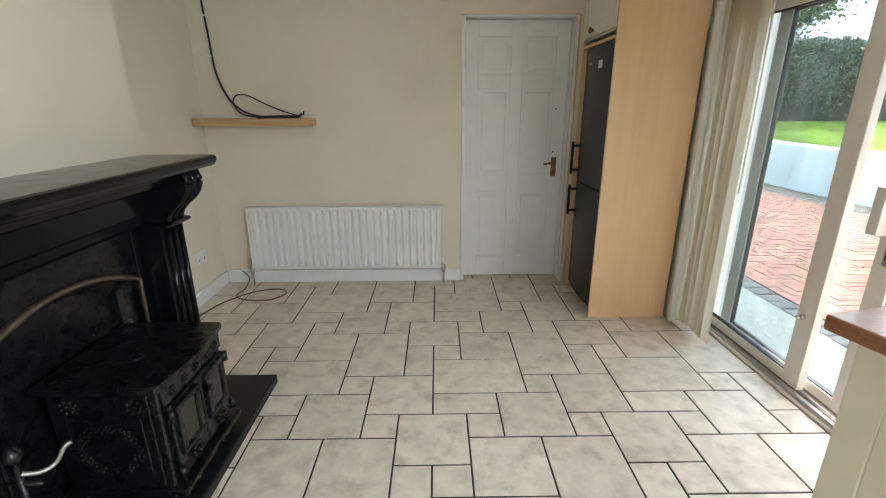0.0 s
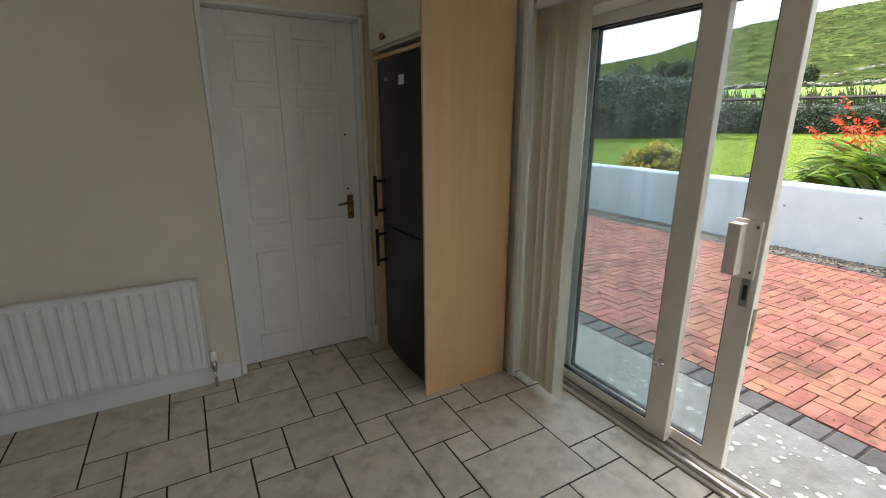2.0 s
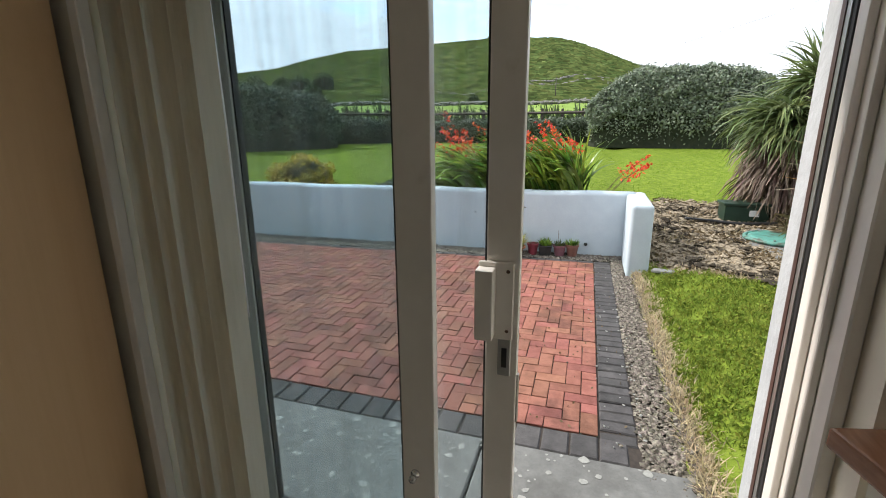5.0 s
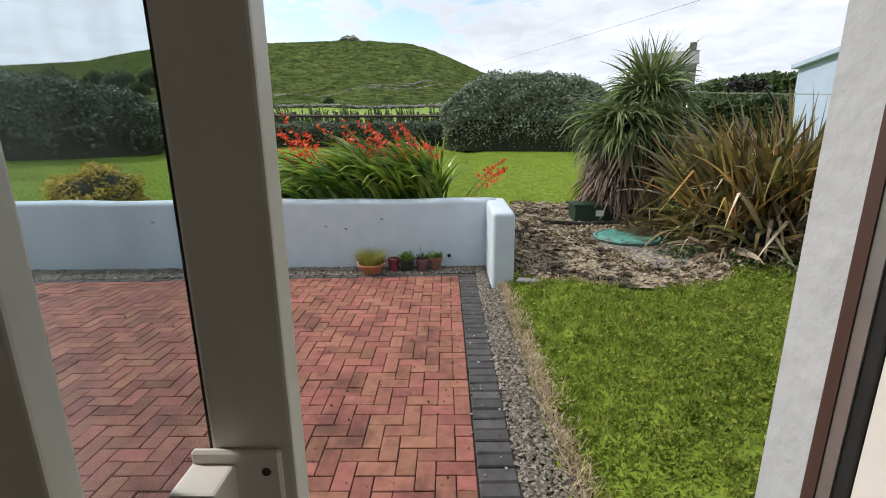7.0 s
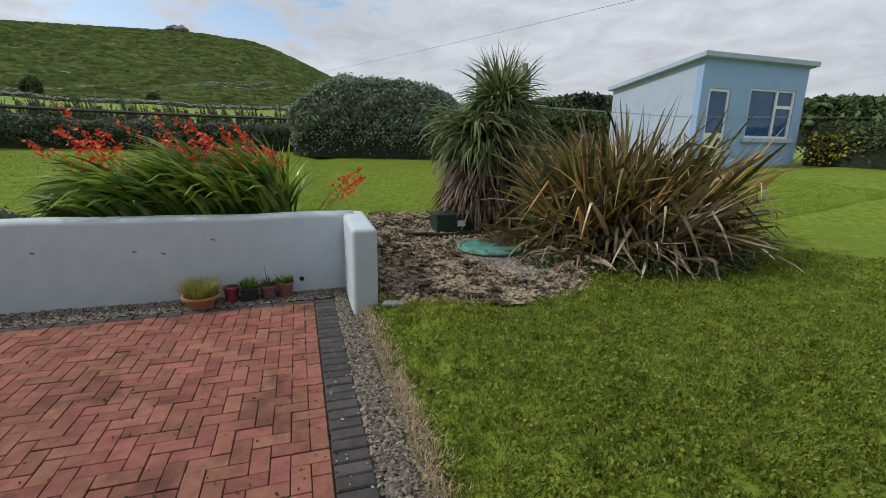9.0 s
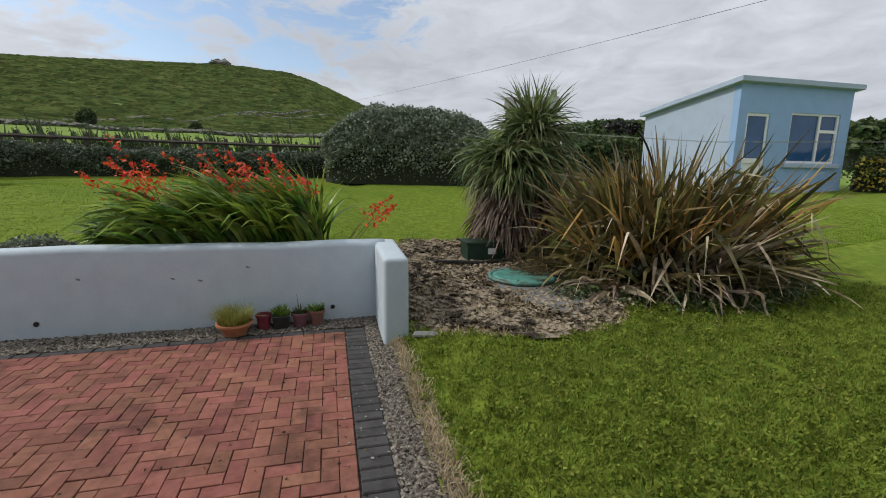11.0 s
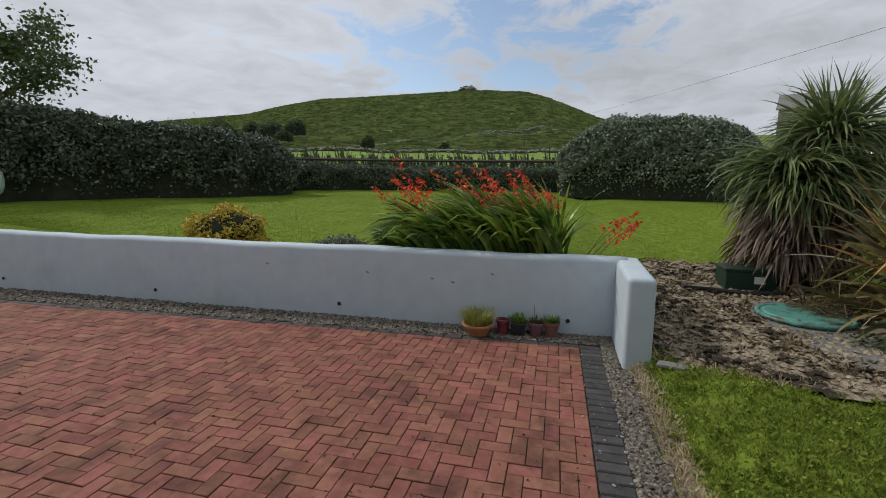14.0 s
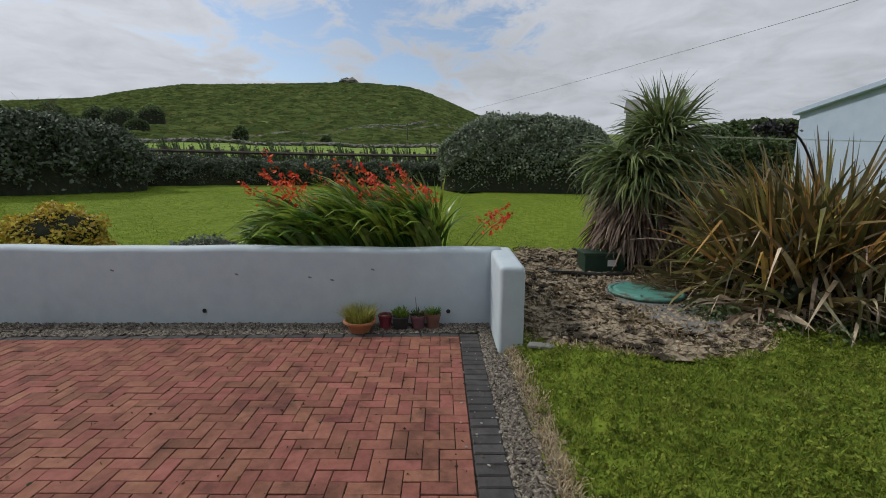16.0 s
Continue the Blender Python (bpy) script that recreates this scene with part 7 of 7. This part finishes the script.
def build_tree():
    rng = np.random.default_rng(101)
    pr = random.Random(14)
    c = polar(60.3, 17.0)
    g = lay1(*c)
    e = thing("garden_tree", "open-crowned broadleaf tree behind the hedge", "tree", (c[0], c[1], g))
    part("trunk", tube(curve_points([(0, 0, -0.1), (0.05, 0.05, 1.2), (-0.05, 0.12, 2.4), (0.1, 0.05, 3.6)], 12), [0.17 - 0.009 * k for k in range(13)], 8), M_BARK, e, smooth=True)
    tips = []
    for k in range(13):
        a = 2 * math.pi * k / 13 + pr.uniform(-0.3, 0.3)
        z0 = pr.uniform(1.4, 3.4)
        l = pr.uniform(1.2, 2.3)
        up = pr.uniform(0.25, 1.0)
        p = curve_points([(0.02, 0.08, z0), (math.cos(a) * l * 0.5, math.sin(a) * l * 0.5, z0 + l * up * 0.45), (math.cos(a) * l, math.sin(a) * l, z0 + l * up)], 8)
        lb = part("limb", tube(p, [0.06 - 0.0055 * q for q in range(9)], 6), M_BARK, e, smooth=True)
        for j in range(5):
            s = p[pr.randint(3, 8)]
            a2 = a + pr.uniform(-1.3, 1.3)
            l2 = pr.uniform(0.4, 1.0)
            q = Vector((s.x + math.cos(a2) * l2, s.y + math.sin(a2) * l2, s.z + pr.uniform(-0.1, 0.7)))
            part("twig", tube([s, s.lerp(q, 0.5) + Vector((0, 0, 0.08)), q], [0.018, 0.012, 0.006], 5), M_BARK, lb)
            tips += [q, s.lerp(q, 0.6), p[-1]]
    t = np.array([tuple(v) for v in tips])
    n = 9500
    P = t[rng.integers(0, len(t), n)] + rng.normal(size=(n, 3)) * np.array([0.24, 0.24, 0.17])
    raw("crown", leaf_cloud(rng, P, 0.13, 1.8).reshape(-1, 3), 4, M_SHRUB, e, "stuff")


build_tree()


def build_tussocks():
    """Rough grass humps over the hillside."""
    rng = np.random.default_rng(111)
    n = 22000
    az, d = -8 + 64 * rng.random(n), 86 + 124 * rng.random(n) ** 0.9
    x, y = EYE_XY[0] + d * np.cos(np.radians(az)), EYE_XY[1] + d * np.sin(np.radians(az))
    c = np.stack([x, y, lay(x, y) + 0.05], axis=1)
    t = np.stack([-np.sin(np.radians(az)), np.cos(np.radians(az)), np.zeros(n)], axis=1)
    w = (0.6 + 1.3 * rng.random(n))[:, None]
    h = np.zeros((n, 3))
    h[:, 2] = 0.25 + 0.45 * rng.random(n)
    q = np.stack([c - t * w, c + t * w, c + t * w * 0.5 + h, c - t * w * 0.55 + h * 0.9], axis=1)
    tagged(raw("hill_tussocks", q.reshape(-1, 3), 4, M_TUSSOCK), "rough tussocks of grass on the hillside", "grass", kind="stuff")


build_tussocks()


def build_debris():
    """Bits of dry leaf and grit on the pavers, and chips in the wall paint."""
    rng = np.random.default_rng(121)
    n = 420
    xy = np.stack([2.9 + 3.5 * rng.random(n), 1.25 + 6 * rng.random(n) ** 1.4], axis=1)
    c = np.concatenate([xy, np.full((n, 1), PATIO_Z + 0.007)], axis=1)
    tagged(raw("patio_litter", leaf_cloud(rng, c, 0.022, 1.8).reshape(-1, 3), 4, M_STALK), "bits of dry leaf on the pavers", "litter", kind="stuff")
    n = 70
    xy = np.stack([2.9 + 3.6 * rng.random(n), 1.16 + 0.3 * rng.random(n) ** 2], axis=1)
    tagged(raw("stray_gravel", stones(rng, xy, np.full(n, PATIO_Z + 0.003), 0.005, 0.012), 3, M_LICHEN), "stray pale pebbles on the edging", "gravel", kind="stuff")
    # moss in the joints beside the wall
    n = 2600
    k = rng.random(n)
    xy = np.stack([3.0 + 3.5 * rng.random(n), 1.4 + 7.5 * k ** 1.3], axis=1)
    m = np.array([noise.noise(Vector((x * 1.3, y * 1.3, 11))) for x, y in xy])
    gx = np.round((xy[:, 0] - FIELD_X0) / 0.1) * 0.1 + FIELD_X0
    gy = np.round((xy[:, 1] - FIELD_Y0) / 0.1) * 0.1 + FIELD_Y0
    side = rng.random(n) < 0.5
    xy = np.where(side[:, None], np.stack([gx, xy[:, 1]], 1), np.stack([xy[:, 0], gy], 1))
    xy = xy[(m > 0.0) & (xy[:, 0] < far_edge(xy[:, 1]))]
    tagged(raw("joint_moss", stones(rng, xy, np.full(len(xy), PATIO_Z - 0.007), 0.006, 0.016), 3, M_HEDGE_CORE), "dark moss in the joints of the pavers", "moss", kind="stuff")
    wl = bpy.data.objects["garden_wall"]
    for y, z in ((2.35, 0.42), (2.80, 0.30), (3.05, 0.33), (3.85, 0.36), (2.15, 0.20), (5.2, 0.40)):
        x = float(np.interp(y, [1.06, 4.0, 8.0, 14.0], [7.085, 7.055, 6.99, 6.91])) - 0.1235
        bm = bmesh.new()
        pts = [bm.verts.new((x, y + (0.014 + 0.008 * rng.random()) * math.cos(a) * 1.3, z + 0.010 * math.sin(a) + 0.4 * 0.014 * math.cos(a))) for a in np.linspace(0, 6.283, 8, endpoint=False)]
        bm.faces.new(pts[::-1])
        part("paint_chip", bm, M_BOARD, wl)


build_debris()


# ---- floor tiles: a six by six module of eleven stones ----
def tile_mesh(w, h, gap, z0, z1, bevel, material, name):
    bm = boxm(gap / 2, w - gap / 2, gap / 2, h - gap / 2, z0, z1)
    top = [e for e in bm.edges if all(v.co.z > (z0 + z1) / 2 for v in e.verts)]
    bmesh.ops.bevel(bm, geom=top, offset=bevel, segments=1, affect="EDGES")
    me = bpy.data.meshes.new(name)
    bm.to_mesh(me)
    bm.free()
    me.materials.append(material)
    return me


def build_tiles():
    u = 0.1583
    fl = bpy.data.objects["floor"]
    module = [(0, 0, 3, 2), (4, -1, 2, 2), (3, 0, 1, 1), (5, 1, 1, 2), (3, 1, 2, 3), (5, 3, 2, 2), (0, 2, 1, 1), (1, 2, 2, 2), (0, -1, 2, 1), (2, -2, 2, 2), (4, -2, 1, 1), (1, -2, 1, 1)]
    meshes = {}
    rng = random.Random(2)
    for a in range(-3, 3):
        for b in range(-4, 3):
            for i, j, w, h in module:
                gx, gy = i + 6 * a, j + 12 + 6 * b
                x, y = u * (gx - 0.12), u * (gy + 0.57)
                if x + w * u < X_W - 0.05 or x > 1.69 or y > Y_N + 0.12 or y + h * u < Y_S + 0.4:
                    continue
                x1, y1 = x + w * u, y + h * u
                if x1 > 1.725 or y1 > Y_N + 0.2 or x < X_W - 0.1:
                    cx0, cx1, cy1 = max(x, X_W - 0.05), min(x1, 1.724), min(y1, Y_N + 0.17)
                    if cx1 - cx0 < 0.02 or cy1 - y < 0.02:
                        continue
                    me = tile_mesh(cx1 - cx0, cy1 - y, 0.008, -0.012, 0.0, 0.0015, M_TILE, "tile")
                    x = cx0
                else:
                    if (w, h) not in meshes:
                        meshes[(w, h)] = tile_mesh(w * u, h * u, 0.008, -0.012, 0.0, 0.0015, M_TILE, "tile")
                    me = meshes[(w, h)]
                o = new("tile", me)
                o.parent = fl
                o.matrix_world = pose(x, y, rng.uniform(-0.0006, 0.0006), rng.uniform(-0.1, 0.1), rng.uniform(-0.1, 0.1), 0)


build_tiles()


# ---- pavers ----
def build_pavers():
    pa = bpy.data.objects["patio"]
    rng = random.Random(9)
    L, W = 0.2, 0.1
    lying = tile_mesh(L, W, 0.005, -0.05, 0.0, 0.003, M_BRICK, "brick")
    up = tile_mesh(W, L, 0.005, -0.05, 0.0, 0.003, M_BRICK, "brick")
    cells = []
    nx, ny = int((FIELD_X1 - FIELD_X0) / W), int((FIELD_Y1 - FIELD_Y0) / W)
    # right-angled herringbone on a 0.1 m grid
    for i in range(-2, nx + 2):
        for j in range(-2, ny + 2):
            k = (i - j) % 4
            if k == 0:
                cells.append((i, j, 2, 1))
            elif k == 3:
                cells.append((i, j, 1, 2))
    near, far = [], []
    for i, j, w, h in cells:
        x0, y0 = FIELD_X0 + i * W, FIELD_Y0 + j * W
        x1, y1 = x0 + w * W, y0 + h * W
        cx0, cy0, cx1, cy1 = max(x0, FIELD_X0), max(y0, FIELD_Y0), min(x1, float(far_edge((y0 + y1) / 2))), min(y1, FIELD_Y1)
        if cx1 - cx0 < 0.03 or cy1 - cy0 < 0.03:
            continue
        whole = abs((cx1 - cx0) * (cy1 - cy0) - 0.02) < 1e-4
        (near if (whole and cy0 < 3.1 and cx0 < 6.5) else far).append((cx0, cy0, cx1, cy1, w))
    near.sort(key=lambda c: (c[0] - 2) ** 2 + (c[1] - 1.6) ** 2)
    far += near[300:]
    for cx0, cy0, cx1, cy1, w in near[:300]:
        o = new("brick", lying if w == 2 else up)
        o.parent = pa
        o.matrix_world = pose(cx0, cy0, PATIO_Z + rng.uniform(-0.003, 0.002), rng.uniform(-0.8, 0.8), rng.uniform(-0.8, 0.8), rng.uniform(-0.5, 0.5))
    verts, quads = [], []
    g, b = 0.0025, 0.003
    for cx0, cy0, cx1, cy1, w in far:
        z = PATIO_Z + rng.uniform(-0.003, 0.002)
        t = [rng.uniform(-0.0015, 0.0015) for _ in range(4)]
        n = len(verts)
        verts += [(cx0 + g, cy0 + g, z - 0.02), (cx1 - g, cy0 + g, z - 0.02), (cx1 - g, cy1 - g, z - 0.02), (cx0 + g, cy1 - g, z - 0.02)]
        verts += [(cx0 + g, cy0 + g, z - b), (cx1 - g, cy0 + g, z - b), (cx1 - g, cy1 - g, z - b), (cx0 + g, cy1 - g, z - b)]
        verts += [(cx0 + g + b, cy0 + g + b, z + t[0]), (cx1 - g - b, cy0 + g + b, z + t[1]), (cx1 - g - b, cy1 - g - b, z + t[2]), (cx0 + g + b, cy1 - g - b, z + t[3])]
        for lo in (0, 4):
            for k in range(4):
                m = (k + 1) % 4
                quads.append((n + lo + k, n + lo + m, n + lo + 4 + m, n + lo + 4 + k))
        quads.append((n + 8, n + 9, n + 10, n + 11))
    me = bpy.data.meshes.new("bricks_beyond")
    me.from_pydata(verts, [], quads)
    me.materials.append(M_BRICK_FAR)
    o = new("bricks_beyond", me)
    o.parent = pa
    o["kind"] = "stuff"
    # charcoal edging
    edge_y = tile_mesh(0.1, 0.2, 0.008, -0.05, 0.0, 0.008, M_DARKBRICK, "edging_brick")
    sett = tile_mesh(0.2, 0.15, 0.008, -0.05, 0.0, 0.009, M_DARKBRICK, "edging_brick")
    for k in range(37):
        o = new("edging_brick", edge_y)
        o.parent = pa
        o.matrix_world = pose(2.94 + 0.1 * k, 1.195, PATIO_Z + rng.uniform(-0.004, 0.001), rng.uniform(-1, 1), rng.uniform(-1, 1), rng.uniform(-1, 1))
    for k in range(70):
        o = new("edging_brick", sett)
        o.parent = pa
        o.matrix_world = pose(2.778, 1.25 + 0.15 * k, PATIO_Z + rng.uniform(-0.004, 0.001), rng.uniform(-1, 1), rng.uniform(-1, 1), rng.uniform(-1, 1))
    for k in range(100):
        o = new("edging_brick", edge_y)
        o.parent = pa
        o.matrix_world = pose(float(far_edge(1.5 + 0.2 * k)) + 0.005, 1.40 + 0.2 * k, PATIO_Z + rng.uniform(-0.004, 0.001), rng.uniform(-1, 1), rng.uniform(-1, 1), 2.4)
        if 1.40 + 0.2 * k > 11.8:
            break


build_pavers()
